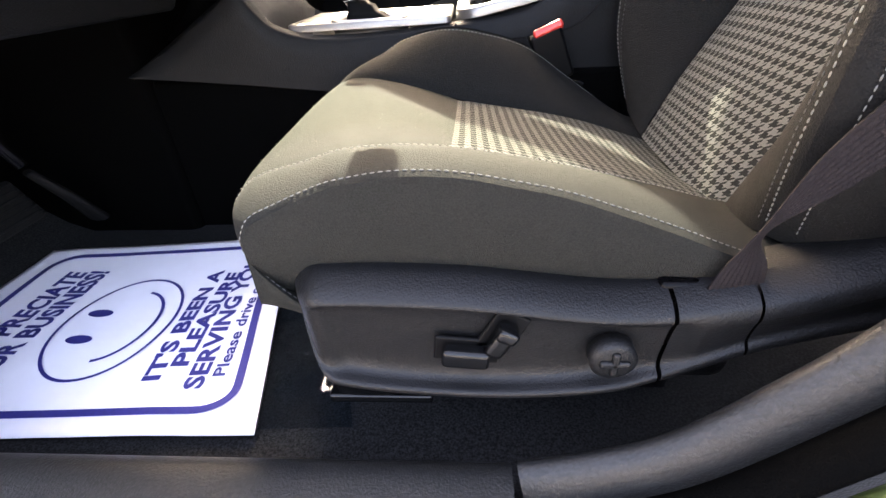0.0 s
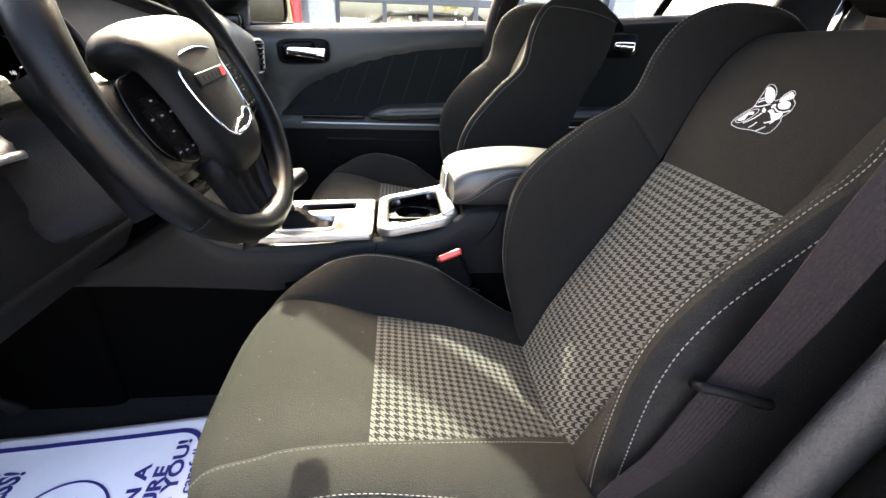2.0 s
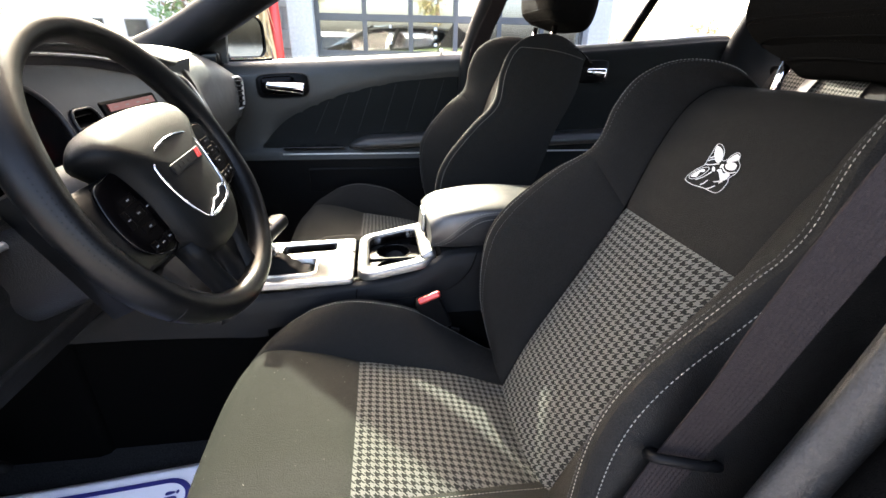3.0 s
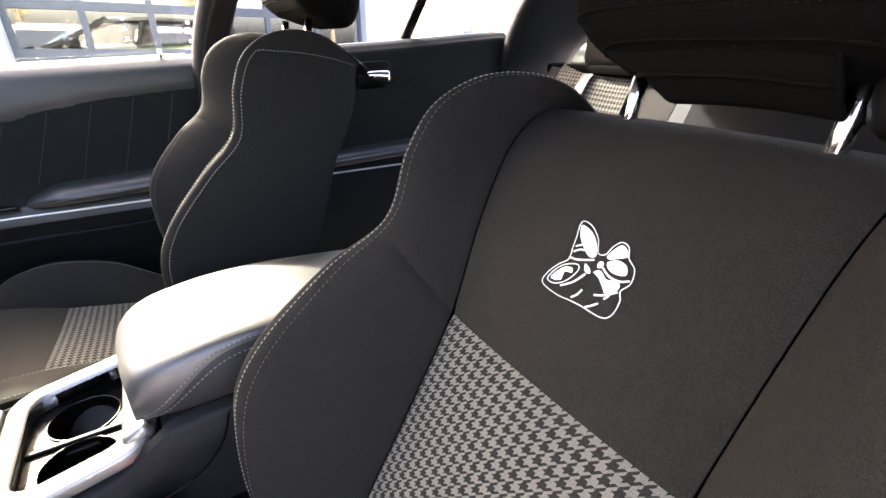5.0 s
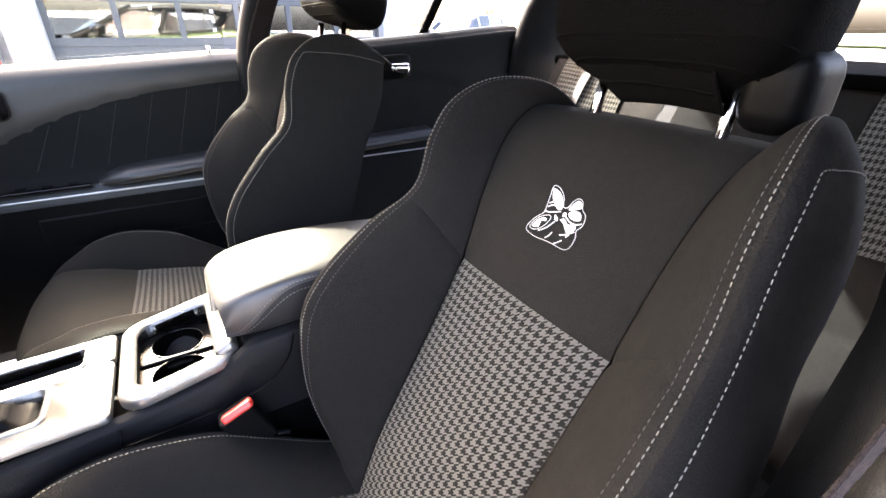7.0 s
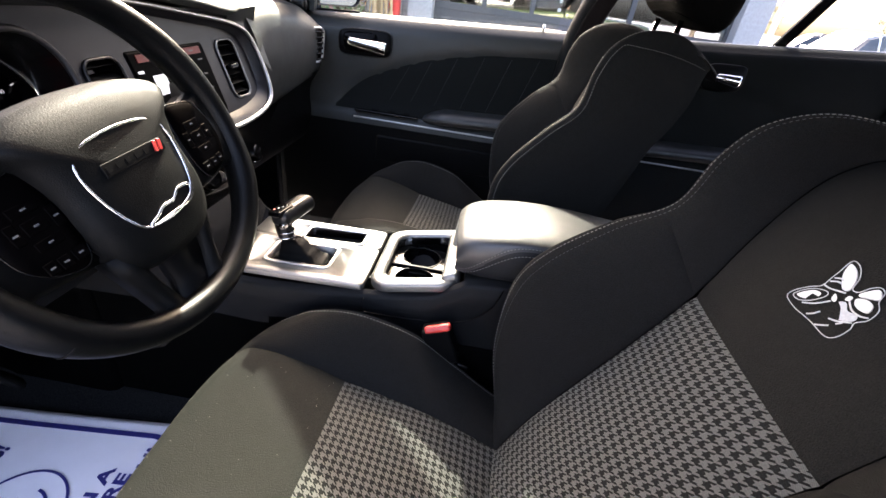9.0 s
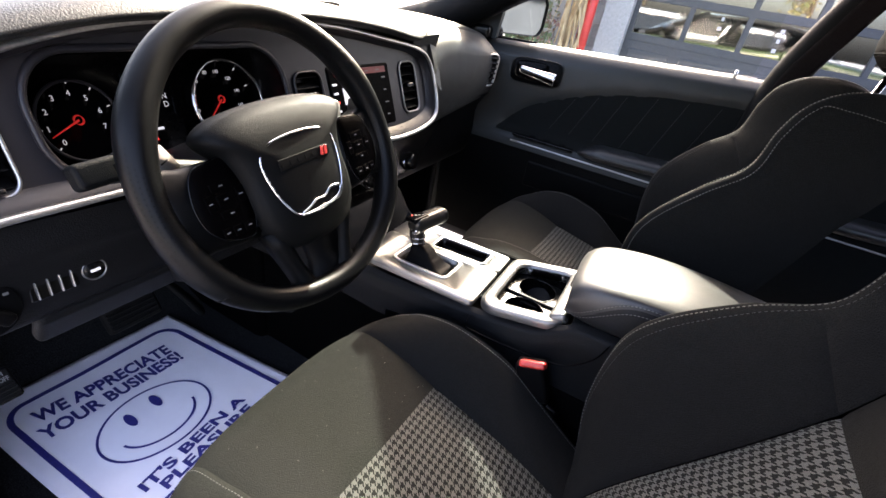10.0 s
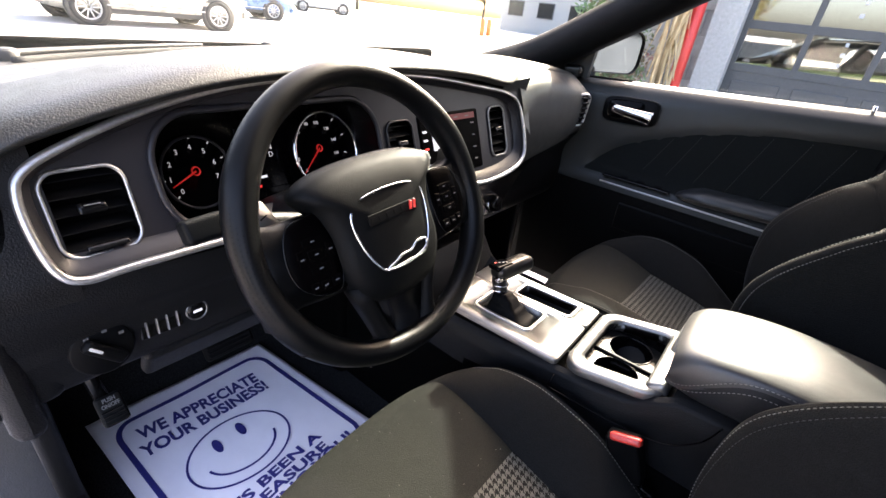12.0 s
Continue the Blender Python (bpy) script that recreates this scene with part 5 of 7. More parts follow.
def vent(y, z, hy, hz, rows, parent, x=-0.345, r=0.016, tilt=0.0, ring=SILVER):
    fr = [Vector((x, y + a + tilt * b, z + b)) for a, b in rrect(0, 0, hy, hz, r)]
    v = part("air_vent", tube(fr, 0.0020, 8, True, up=(1, 0, 0)), ring, parent, "air vent with trimmed frame")
    bmv = bmesh.new()
    bmv.faces.new([bmv.verts.new(p + Vector((-0.022, 0, 0))) for p in fr])
    part("vent_back", bmv, PIANO, v, smooth=False)
    part("vent_wall", loft([fr, [p + Vector((-0.022, 0, 0)) for p in fr]], cap=False), PIANO, v)
    for k in range(rows):
        zz = z - hz + 2 * hz * (k + 0.5) / rows
        part("vent_slat", box((0.016, 2 * hy - 0.006, 0.0016), (x - 0.012, y + tilt * (zz - z), zz), 0.0006, 1, rot=(0, 16, 0)), BUTTON, v)
    part("vent_tab", box((0.010, 0.024, 0.009), (x + 0.001, y + tilt * 0, z + 0.004), 0.003), GLOSS, v)
    part("tab_edge", box((0.002, 0.014, 0.0012), (x + 0.006, y, z + 0.0085), 0.0005, 1), BRUSHED, v)
    return v


lv = [vent(y, z, hy, hz, n, dash, x=-0.347, ring=ring) for (y, z, hy, hz, n), ring in zip(VENTS, (SILVER, KNOBGREY, BRUSHED))][0]
part("vent_wheel", box((0.006, 0.036, 0.005), (-0.345, -0.568, 0.8825), 0.002), KNOBGREY, lv)
ME = pose(-0.385, 0.690, 0.902, 0, 0, -28)
ev_ = part("end_vent_frame", tube([ME @ Vector((0, a + 0.10 * b, b)) for a, b in rrect(0, 0, 0.024, 0.047, 0.019)], 0.0038, 8, True, up=(1, 0, 0)), SILVER, dash, "silver trimmed end vent")
part("end_vent_well", box((0.012, 0.046, 0.090), (0, 0, 0), 0.004, 2), BUTTON, ev_).matrix_basis = ME @ pose(-0.008, 0, 0)
for k in range(6):
    part("vent_slat", box((0.012, 0.042, 0.005), (0, 0, 0), 0.001, 1), GLOSS, ev_).matrix_basis = ME @ pose(-0.001, 0.001 * k - 0.002, -0.037 + 0.0148 * k, 0, 20, 0)
part("dash_badge", box((0.003, 0.030, 0.007), (-0.388, 0.615, 0.838), 0.001, 1, rot=(0, 30, -8)), BRUSHED, dash, "small chrome bar badge")

# instruments
cluster = part("instrument_hood", loft([[Vector((x, -0.346 + a, z + b)) for a, b in rrect(0, 0, h, v, 0.052, 10)] for x, h, v, z in ((-0.3495, 0.162, 0.063, 0.931), (-0.40, 0.162, 0.063, 0.918), (-0.445, 0.162, 0.063, 0.906))], cap=False), GLOSS, dash)
bm = bmesh.new()
bm.faces.new([bm.verts.new(Vector((-0.444, -0.346 + a, 0.906 + b))) for a, b in rrect(0, 0, 0.162, 0.063, 0.052, 10)])
part("instrument_face", bm, PIANO, cluster, smooth=False)
NEEDLE = glow("red_needle", (0.5, 0.02, 0.015), 0.03)
DIAL = glow("white_dial_print", (0.4, 0.41, 0.42), 0.05)
SCREEN = glow("screen_print", (0.5, 0.52, 0.54), 0.07)
REDGLOW = glow("red_screen_print", (0.8, 0.04, 0.03), 0.06)


def text(body, size, m, mat, parent, width=None, name="lettering", bold=0.0):
    """Lettering as a mesh; width stretches the line to that length."""
    cu = bpy.data.curves.new("text", "FONT")
    cu.body, cu.size, cu.extrude, cu.offset = body, size, 0.0002, bold
    cu.resolution_u = 3
    tmp = bpy.data.objects.new("text", cu)
    scene.collection.objects.link(tmp)
    dg = bpy.context.evaluated_depsgraph_get()
    me = bpy.data.meshes.new_from_object(tmp.evaluated_get(dg))
    bpy.data.objects.remove(tmp)
    bpy.data.curves.remove(cu)
    xs = [v.co.x for v in me.vertices]
    k = width / (max(xs) - min(xs)) if width else 1.0
    x0 = min(xs)
    for v in me.vertices:
        v.co = m(Vector(((v.co.x - x0) * k, v.co.y, v.co.z)))
    me.materials.clear()
    me.materials.append(mat)
    o = new(name, me)
    o.parent = parent
    return o


def gauge(y, z, r, marks, needle, a0, a1, ring, thick, rx):
    g = part("dial_ring", tube([Vector((rx, y + r * math.cos(k * math.tau / 60), z + r * math.sin(k * math.tau / 60))) for k in range(60)], thick, 8, True, up=(1, 0, 0)), ring, dash, "ringed dial")
    part("dial_cone", loft([[Vector((x, y + q * math.cos(k * math.tau / 48), z + q * math.sin(k * math.tau / 48))) for k in range(48)] for x, q in ((rx - 0.001, r), (-0.440, 0.96 * r))], cap=False), PIANO, g)
    part("dial_face", disc((-0.441, y, z), (1, 0, 0), r, 0.002, 40), PIANO, g)
    for k, mk in enumerate(marks):
        a = radians(a0 + (a1 - a0) * k / (len(marks) - 1))
        c = Vector((-0.4375, y + 0.68 * r * math.cos(a), z + 0.68 * r * math.sin(a)))
        text(mk, 0.0085 if r < 0.055 else 0.0066, lambda v, c=c: c + Vector((v.z, v.x - 0.003 * len(mk), v.y - 0.004)), DIAL, g, name="dial_number")
        d = Vector((0, math.cos(a), math.sin(a)))
        part("dial_mark", tube([Vector((-0.4375, y, z)) + d * 0.88 * r, Vector((-0.4375, y, z)) + d * 0.96 * r], 0.0008, 4), DIAL, g)
    a = radians(needle)
    d = Vector((0, math.cos(a), math.sin(a)))
    part("needle", tube([Vector((-0.434, y, z)), Vector((-0.434, y, z)) + d * 0.82 * r], lambda t: 0.0012 - 0.0007 * t, 6), NEEDLE, g, "red needle")
    part("needle_hub", disc((-0.436, y, z), (1, 0, 0), 0.0054, 0.003, 24, hole=0.0045), NEEDLE, g)
    return g


gauge(-0.435, 0.904, 0.043, ["0", "1", "2", "3", "4", "5", "6", "7"], 204, 225, -20, BEZEL, 0.0018, -0.428)
gauge(-0.241, 0.906, 0.058, ["0", "20", "40", "60", "80", "100", "120", "140", "160", "180"], 222, 225, -45, CHROME, 0.0030, -0.414)
info = part("info_screen", box((0.003, 0.064, 0.085), (-0.440, -0.339, 0.905), 0.002), PIANO, cluster)
for k, (s, zz, mt) in enumerate((("P", 0.935, SCREEN), ("R", 0.925, DIAL), ("N", 0.915, DIAL), ("D", 0.905, DIAL))):
    text(s, 0.010, lambda v, zz=zz: Vector((-0.4375 + v.z, -0.328 + v.x, zz + v.y)), mt, info, name="gear_letter")
for k in range(4):
    part("screen_bar", box((0.001, 0.018, 0.003), (-0.438, -0.360 + 0.012 * (k % 2), 0.868 + 0.012 * k), 0), REDGLOW if k == 0 else SCREEN, info)

# centre screen
scr = part("centre_screen", box((0.010, 0.182, 0.110), (-0.352, 0.0, 0.903), 0.006, 3), DISPLAY, dash, "glossy centre display with red graphics")
part("screen_status_bar", box((0.002, 0.150, 0.010), (-0.3465, 0.0, 0.948), 0), glow("dim_red", (0.10, 0.006, 0.006), 0.008), scr)
for k in range(4):
    part("screen_bar", box((0.002, 0.012, 0.002), (-0.3465, -0.055 + 0.035 * k, 0.948), 0), MARK, scr)
part("screen_tile", box((0.002, 0.026, 0.026), (-0.3465, -0.046, 0.911), 0), SCREEN, scr, "white map tile")
for k in range(5):
    part("screen_bar", box((0.002, 0.010, 0.003), (-0.3465, -0.078, 0.875 + 0.014 * k), 0), REDGLOW if k == 2 else SCREEN, scr)
for k in range(4):
    part("screen_bar", box((0.002, 0.008 + 0.003 * (k % 2), 0.002), (-0.3465, 0.066, 0.868 + 0.022 * k), 0), MARK, scr)
for y, z, r in ((0.050, 0.716, 0.019), (0.219, 0.716, 0.019)):
    kn = part("control_knob", disc((-0.372, y, z), (1, 0, 0.25), r, 0.026, 32, r * 0.92, bevel=0.002), GLOSS, dash, "round control knob with chrome ring")
    part("knob_ring", disc((-0.369, y, z), (1, 0, 0.25), r * 1.16, 0.008, 32, hole=r * 1.02), CHROME, kn)
for k in range(6):
    part("stack_button", box((0.008, 0.022, 0.012), (-0.368 - 0.012 * (k // 3), 0.100 + 0.034 * (k % 3), 0.735 - 0.035 * (k // 3)), 0.002, 2, rot=(0, 15, 0)), PLASTIC, dash)
    part("button_mark", box((0.001, 0.010, 0.0015), (-0.3625 - 0.012 * (k // 3), 0.100 + 0.034 * (k % 3), 0.736 - 0.035 * (k // 3)), 0), MARK, dash)

# the instrument panel leans back towards the windscreen
SLANTED = ("bezel_trim", "bezel_wall", "bezel_face", "cluster_lip", "air_vent", "vent_back", "vent_wall", "vent_slat", "vent_tab", "tab_edge", "vent_wheel", "instrument_hood", "instrument_face", "dial_ring", "dial_cone",
           "dial_face", "dial_number", "dial_mark", "needle", "needle_hub", "info_screen", "gear_letter", "screen_bar", "centre_screen", "screen_status_bar", "screen_tile")
for ob in dash.children_recursive:
    if ob.name.split(".")[0] in SLANTED and ob.parent != ev_:
        for v in ob.data.vertices:
            v.co.x += 0.35 * (0.905 - v.co.z)

# light switch, dimmer and boot button
ls = part("light_switch", disc((-0.340, -0.598, 0.768), (1, 0, 0.15), 0.029, 0.008, 40, 0.028, bevel=0.001), BUTTON, dash, "round headlamp switch")
part("switch_grip", box((0.012, 0.015, 0.046), (-0.328, -0.598, 0.769), 0.005, 3, rot=(42, 0, 0)), BUTTON, ls)
part("switch_mark", box((0.002, 0.003, 0.014), (-0.3215, -0.606, 0.778), 0.0005, 1, rot=(42, 0, 0)), WHITE, ls)
for k in range(6):
    a = radians(60 + 42 * k)
    part("switch_icon", box((0.001, 0.0045, 0.003), (-0.3325, -0.598 - 0.023 * math.cos(a), 0.768 + 0.023 * math.sin(a)), 0), MARK, ls)
dim = part("dimmer_panel", box((0.006, 0.046, 0.028), (-0.341, -0.539, 0.768), 0.003), GLOSS, dash)
for k in range(4):
    part("dimmer_rib", box((0.005, 0.0022, 0.022), (-0.337, -0.555 + 0.0108 * k, 0.768), 0.001, 1), SILVER, dim)
bb = part("boot_button", disc((-0.342, -0.500, 0.768), (1, 0, 0.15), 0.011, 0.006, 28, bevel=0.001), GLOSS, dash)
part("boot_button_ring", disc((-0.341, -0.500, 0.768), (1, 0, 0.15), 0.0128, 0.005, 28, hole=0.0112), BRUSHED, bb)
part("boot_button_mark", box((0.001, 0.010, 0.003), (-0.3345, -0.500, 0.769), 0), SCREEN, bb)

# ---- steering wheel ----
WC, WR = Vector((-0.1741, -0.3556, 0.9132)), 0.155
wheel = thing("steering_wheel", "black leather three-spoke steering wheel with chrome badge outline", "steering wheel")
MW = Matrix.Translation(WC) @ Matrix.Rotation(radians(-2.5), 4, "Z") @ Matrix.Rotation(radians(-25.7), 4, "Y") @ Matrix.Rotation(radians(4.5), 4, "X")
# wheel axes: x towards the driver, y to the passenger side, z up along the rim


def W(a, y, z):
    return MW @ Vector((a, y, z))


rim_pts, rim_r = [], []
for k in range(96):
    a = math.tau * k / 96
    r = WR - 0.010 * max(0.0, -math.sin(a)) ** 3
    rim_pts.append(W(0, r * math.cos(a), r * math.sin(a)))
rings = []
for k, p in enumerate(rim_pts):
    a = math.tau * k / 96
    thick = 0.0138 + 0.0020 * math.exp(-((abs(math.sin(a)) - 0.45) / 0.25) ** 2)
    e = (p - WC).normalized()
    n = (MW.to_3x3() @ Vector((1, 0, 0)))
    rings.append([p + thick * (math.cos(math.tau * j / 14) * e + 1.08 * math.sin(math.tau * j / 14) * n) for j in range(14)])
rim = part("wheel_rim", loft(rings, loop=True), LEATHER, wheel, "black leather wheel rim")
for a in (29, 150, 213, 327):
    c, s = math.cos(radians(a)), math.sin(radians(a))
    p = W(0, WR * c, WR * s)
    e, n = (p - WC).normalized(), MW.to_3x3() @ Vector((1, 0, 0))
    part("rim_seam", tube([p + 0.0141 * (math.cos(math.tau * j / 20) * e + 1.06 * math.sin(math.tau * j / 20) * n) for j in range(20)], 0.0008, 5, True), BUTTON, rim)

hole_bm = bmesh.new()
for a0, a1 in ((156, 200), (-20, 24)):
    for i in range(26):
        for j in range(7):
            a, b = radians(a0 + (a1 - a0) * (i + 0.5 * (j % 2)) / 26), radians(40 + 17 * j)
            c0 = Vector((0, math.cos(a), math.sin(a)))
            d = c0 * math.cos(b) + Vector((1, 0, 0)) * math.sin(b)
            p = MW @ (c0 * WR + d * 0.0156)
            nn = MW.to_3x3() @ d
            s1 = nn.orthogonal().normalized()
            s2 = nn.cross(s1)
            hole_bm.faces.new([hole_bm.verts.new(p + 0.00075 * (s1 * math.cos(math.tau * q / 6) + s2 * math.sin(math.tau * q / 6))) for q in range(6)])
tagged(part("grip_perforation", hole_bm, BUTTON, rim), "fine holes in the grip leather", kind="stuff")


HUB = -0.008      # the hub sits a little to the door side of the rim's middle


def pad_f(outline, prof):
    return loft([[W(h, cy * k + HUB, cz * k - 0.004 * (1 - k)) for cy, cz in outline] for k, h in prof])


hub_o = [tuple(v[:2]) for v in spline([Vector((a, b, 0)) for a, b in ((-0.092, 0.050), (-0.072, 0.064), (-0.035, 0.070), (0.0, 0.071), (0.035, 0.070), (0.072, 0.064), (0.092, 0.050), (0.078, 0.030), (0.069, 0.0), (0.068, -0.040), (0.054, -0.070), (0.025, -0.086), (-0.025, -0.086), (-0.054, -0.070), (-0.068, -0.040), (-0.069, 0.0), (-0.078, 0.030))], 60, True)]
part("airbag_cover", pad_f(hub_o, ((0.94, -0.014), (1.0, -0.006), (1.0, 0.004), (0.95, 0.018), (0.80, 0.026), (0.5, 0.030), (0.02, 0.031))), WHEELPLAST, wheel, "black airbag cover")
badge_o = [tuple(v[:2]) for v in spline([Vector((a, b, 0)) for a, b in ((-0.047, 0.022), (-0.032, 0.030), (0.0, 0.033), (0.032, 0.030), (0.047, 0.022), (0.0515, 0.007), (0.048, -0.016), (0.040, -0.036), (0.029, -0.048), (0.0, -0.049), (-0.029, -0.048), (-0.040, -0.036), (-0.048, -0.016), (-0.0515, 0.007))], 60, True)]
badge = part("badge_outline", tube([W(0.0305 - 0.003 * (abs(y) / 0.05) ** 2, y + HUB, z) for y, z in badge_o], 0.0013, 8, True), CHROME, wheel, "chrome shield outline")
part("badge_panel", pad_f([(y * 0.94, z * 0.94) for y, z in badge_o], ((1.0, 0.022), (1.0, 0.0275), (0.6, 0.0300), (0.02, 0.0305))), BOOT, wheel)
part("nameplate", box((0.0016, 0.070, 0.011), (0, 0, 0), 0.0006), BUTTON, wheel).matrix_basis = MW @ pose(0.0309, HUB + 0.001, 0.006)
for k in range(2):
    part("red_slash", box((0.0014, 0.0034, 0.0095), (0, 0, 0), 0.0004), RED, wheel).matrix_basis = MW @ pose(0.0322, 0.017 + 0.0056 * k, 0.006, -18, 0, 0)
for k in range(5):
    part("wordmark_bar", box((0.0006, 0.0065, 0.0045), (0, 0, 0), 0), BUTTON, wheel).matrix_basis = MW @ pose(0.0318, -0.036 + 0.0105 * k, 0.006)
part("lower_badge", tube(spline([W(0.0305, a + HUB, b) for a, b in ((-0.029, -0.048), (-0.016, -0.044), (-0.006, -0.040), (0.008, -0.040), (0.020, -0.034), (0.034, -0.036), (0.030, -0.044), (0.014, -0.049), (-0.008, -0.051))], 40, True), 0.0016, 8, True), CHROME, wheel, "small chrome badge")
for sg in (-1, 1):
    sp = loft([[W(h + dx, y, z) for dx, y, z in ((-0.030, sg * y0, z1), (-0.006, sg * y0, z1), (0.002, sg * y0, z1 - 0.006), (0.004, sg * y0, (z0 + z1) / 2), (0.002, sg * y0, z0 + 0.006), (-0.006, sg * y0, z0), (-0.030, sg * y0, z0))] for y0, z0, z1, h in ((0.066, -0.056, 0.030, 0.004), (0.095, -0.054, 0.031, 0.004), (0.122, -0.050, 0.032, 0.004), (0.138, -0.052, 0.036, 0.003), (0.153, -0.064, 0.050, -0.002))])
    spoke = part("wheel_spoke", sp, LEATHER, wheel)
    pod = [tuple(v[:2]) for v in spline([Vector((sg * a, b, 0)) for a, b in ((0.076, 0.028), (0.098, 0.030), (0.118, 0.024), (0.1275, -0.004), (0.123, -0.030), (0.104, -0.045), (0.080, -0.046), (0.072, -0.010))], 48, True)]
    pc = (sg * 0.097, -0.015)
    pod_ring = lambda k, h: [W(h, pc[0] + (y - pc[0]) * k, pc[1] + (z - pc[1]) * k) for y, z in pod]
    part("button_panel", loft([pod_ring(1.0, 0.002), pod_ring(1.0, 0.0085), pod_ring(0.95, 0.0105), pod_ring(0.5, 0.0112), pod_ring(0.02, 0.0113)]), DISPLAY, spoke, "smooth black switch panel")
    part("panel_groove", tube(pod_ring(1.0, 0.0086), 0.0008, 6, True), GLOSS, spoke)
    for by, bz, w, h in ((0, 0.004, 0.018, 0.011), (0.016, 0.004, 0.008, 0.016), (-0.016, 0.004, 0.008, 0.016), (0, 0.017, 0.022, 0.008), (0, -0.010, 0.022, 0.008), (-0.012, -0.027, 0.012, 0.010), (0.001, -0.027, 0.010, 0.010), (0.012, -0.026, 0.009, 0.010)):
        part("wheel_button", box((0.002, w, h), (0, 0, 0), 0.0009, 2), DISPLAY, spoke).matrix_basis = MW @ pose(0.0108, sg * (0.097 + by), -0.010 + bz)
        part("button_mark", box((0.0006, 0.0038, 0.0013), (0, 0, 0), 0), MARK, spoke).matrix_basis = MW @ pose(0.0120, sg * (0.097 + by), -0.010 + bz)
    paddle = part("shift_paddle", loft([[Vector((x, a * k, b * k)) for a, b in rrect(0, 0, 0.010, 0.015, 0.005)] for x, k in ((-0.003, 1.0), (0.0015, 1.0), (0.003, 0.92))]), BRUSHED, wheel, "silver shift paddle")
    paddle.matrix_basis = MW @ pose(-0.024, sg * 0.114 + 0.5 * HUB, 0.040, sg * -22, 0, 0)
    part("paddle_mark", box((0.0006, 0.008, 0.0014), (0, 0, 0), 0), BUTTON, paddle).matrix_basis = pose(0.0033, 0, 0)
    rows = ((-0.056, 0.044, 0.066, 0.012), (-0.078, 0.038, 0.058, 0.008), (-0.100, 0.032, 0.050, 0.004), (-0.122, 0.024, 0.044, 0.002), (-0.138, 0.016, 0.050, 0.000), (-0.148, 0.004, 0.066, -0.003))
    lower = loft([[W(h + dx, sg * y + HUB, z) for dx, y, z in ((-0.018, y0, z0), (-0.002, y0, z0), (0.004, (y0 + y1) / 2, z0), (-0.002, y1, z0), (-0.018, y1, z0))] for z0, y0, y1, h in rows])
    part("lower_spoke", lower, WHEELPLAST, wheel, "smooth black lower spoke")
part("lower_spoke_web", loft([[W(h, -y, z), W(h, y, z), W(h - 0.010, y, z), W(h - 0.010, -y, z)] for y, z, h in ((0.034, -0.056, 0.008), (0.025, -0.085, 0.002), (0.022, -0.110, -0.003), (0.030, -0.135, -0.004), (0.048, -0.150, -0.006))]), BUTTON, wheel, "black panel between the lower spokes")
col = thing("steering_column", "black plastic steering column shroud with stalk", "steering column")
part("shroud", loft([[W(a, w * math.cos(math.tau * k / 24), h * math.sin(math.tau * k / 24) - 0.012) for k in range(24)] for a, w, h in ((-0.052, 0.055, 0.062), (-0.10, 0.060, 0.068), (-0.20, 0.058, 0.066), (-0.30, 0.05, 0.06))]), PLASTIC, col)
stalk = part("stalk", tube(spline([W(-0.075, -0.05, 0.020), W(-0.062, -0.10, 0.034), W(-0.047, -0.155, 0.046)], 14), lambda t: 0.008 + 0.003 * t, 12), PLASTIC, col, "black indicator stalk")
part("stalk_end", box((0.022, 0.038, 0.023), (0, 0, 0), 0.005, 3), WHEELPLAST, stalk).matrix_basis = MW @ pose(-0.045, -0.163, 0.047)



# ---- paper mat on the floor ----
paper = thing("paper_floor_mat", "white paper floor mat with blue printed smiley and message", "paper mat")
BL, BR, TR, TL = (-0.213, -0.579), (-0.305, -0.188), (-0.722, -0.228), (-0.729, -0.598)


def paper_z(x, y):
    return 0.309 + 0.32 * max(0.0, (-0.72 - x) / 0.30) ** 1.4 + 0.0055 * noise.noise((x * 7 + 3, y * 7, 1.0)) + 0.004


def paper_f(u, v):
    x = (BL[0] * (1 - u) + BR[0] * u) * (1 - v) + (TL[0] * (1 - u) + TR[0] * u) * v
    y = (BL[1] * (1 - u) + BR[1] * u) * (1 - v) + (TL[1] * (1 - u) + TR[1] * u) * v
    return Vector((x, y, paper_z(x, y)))


part("sheet", sheet(paper_f, 40, 40, thick=0.0012), PAPER, paper)
film_f = lambda u, v: paper_f(0.02 + 0.90 * u, -0.20 + 1.18 * v) + Vector((0, 0, -0.003 + 0.014 * max(0.0, 0.20 - v) / 0.20 * abs(noise.noise((u * 5, v * 9, 5))) + 0.0006 * noise.noise((u * 20, v * 26, 2))))
film = part("plastic_film", sheet(film_f, 60, 80), FILM_CLEAR)
tagged(film, "crumpled clear plastic film under the paper mat", "plastic film")


def lay(a, b, h=0.0016):
    """Maps a line of lettering onto the paper between two points of its base line."""
    A, B = Vector((*a, 0)), Vector((*b, 0))
    t = (B - A).normalized()
    n = Vector((-t.y, t.x, 0))
    if n.x > 0:
        n = -n
    return lambda v: Vector(((A + t * v.x + n * v.y).x, (A + t * v.x + n * v.y).y, paper_z(*(A + t * v.x + n * v.y)[:2]) + h + v.z))


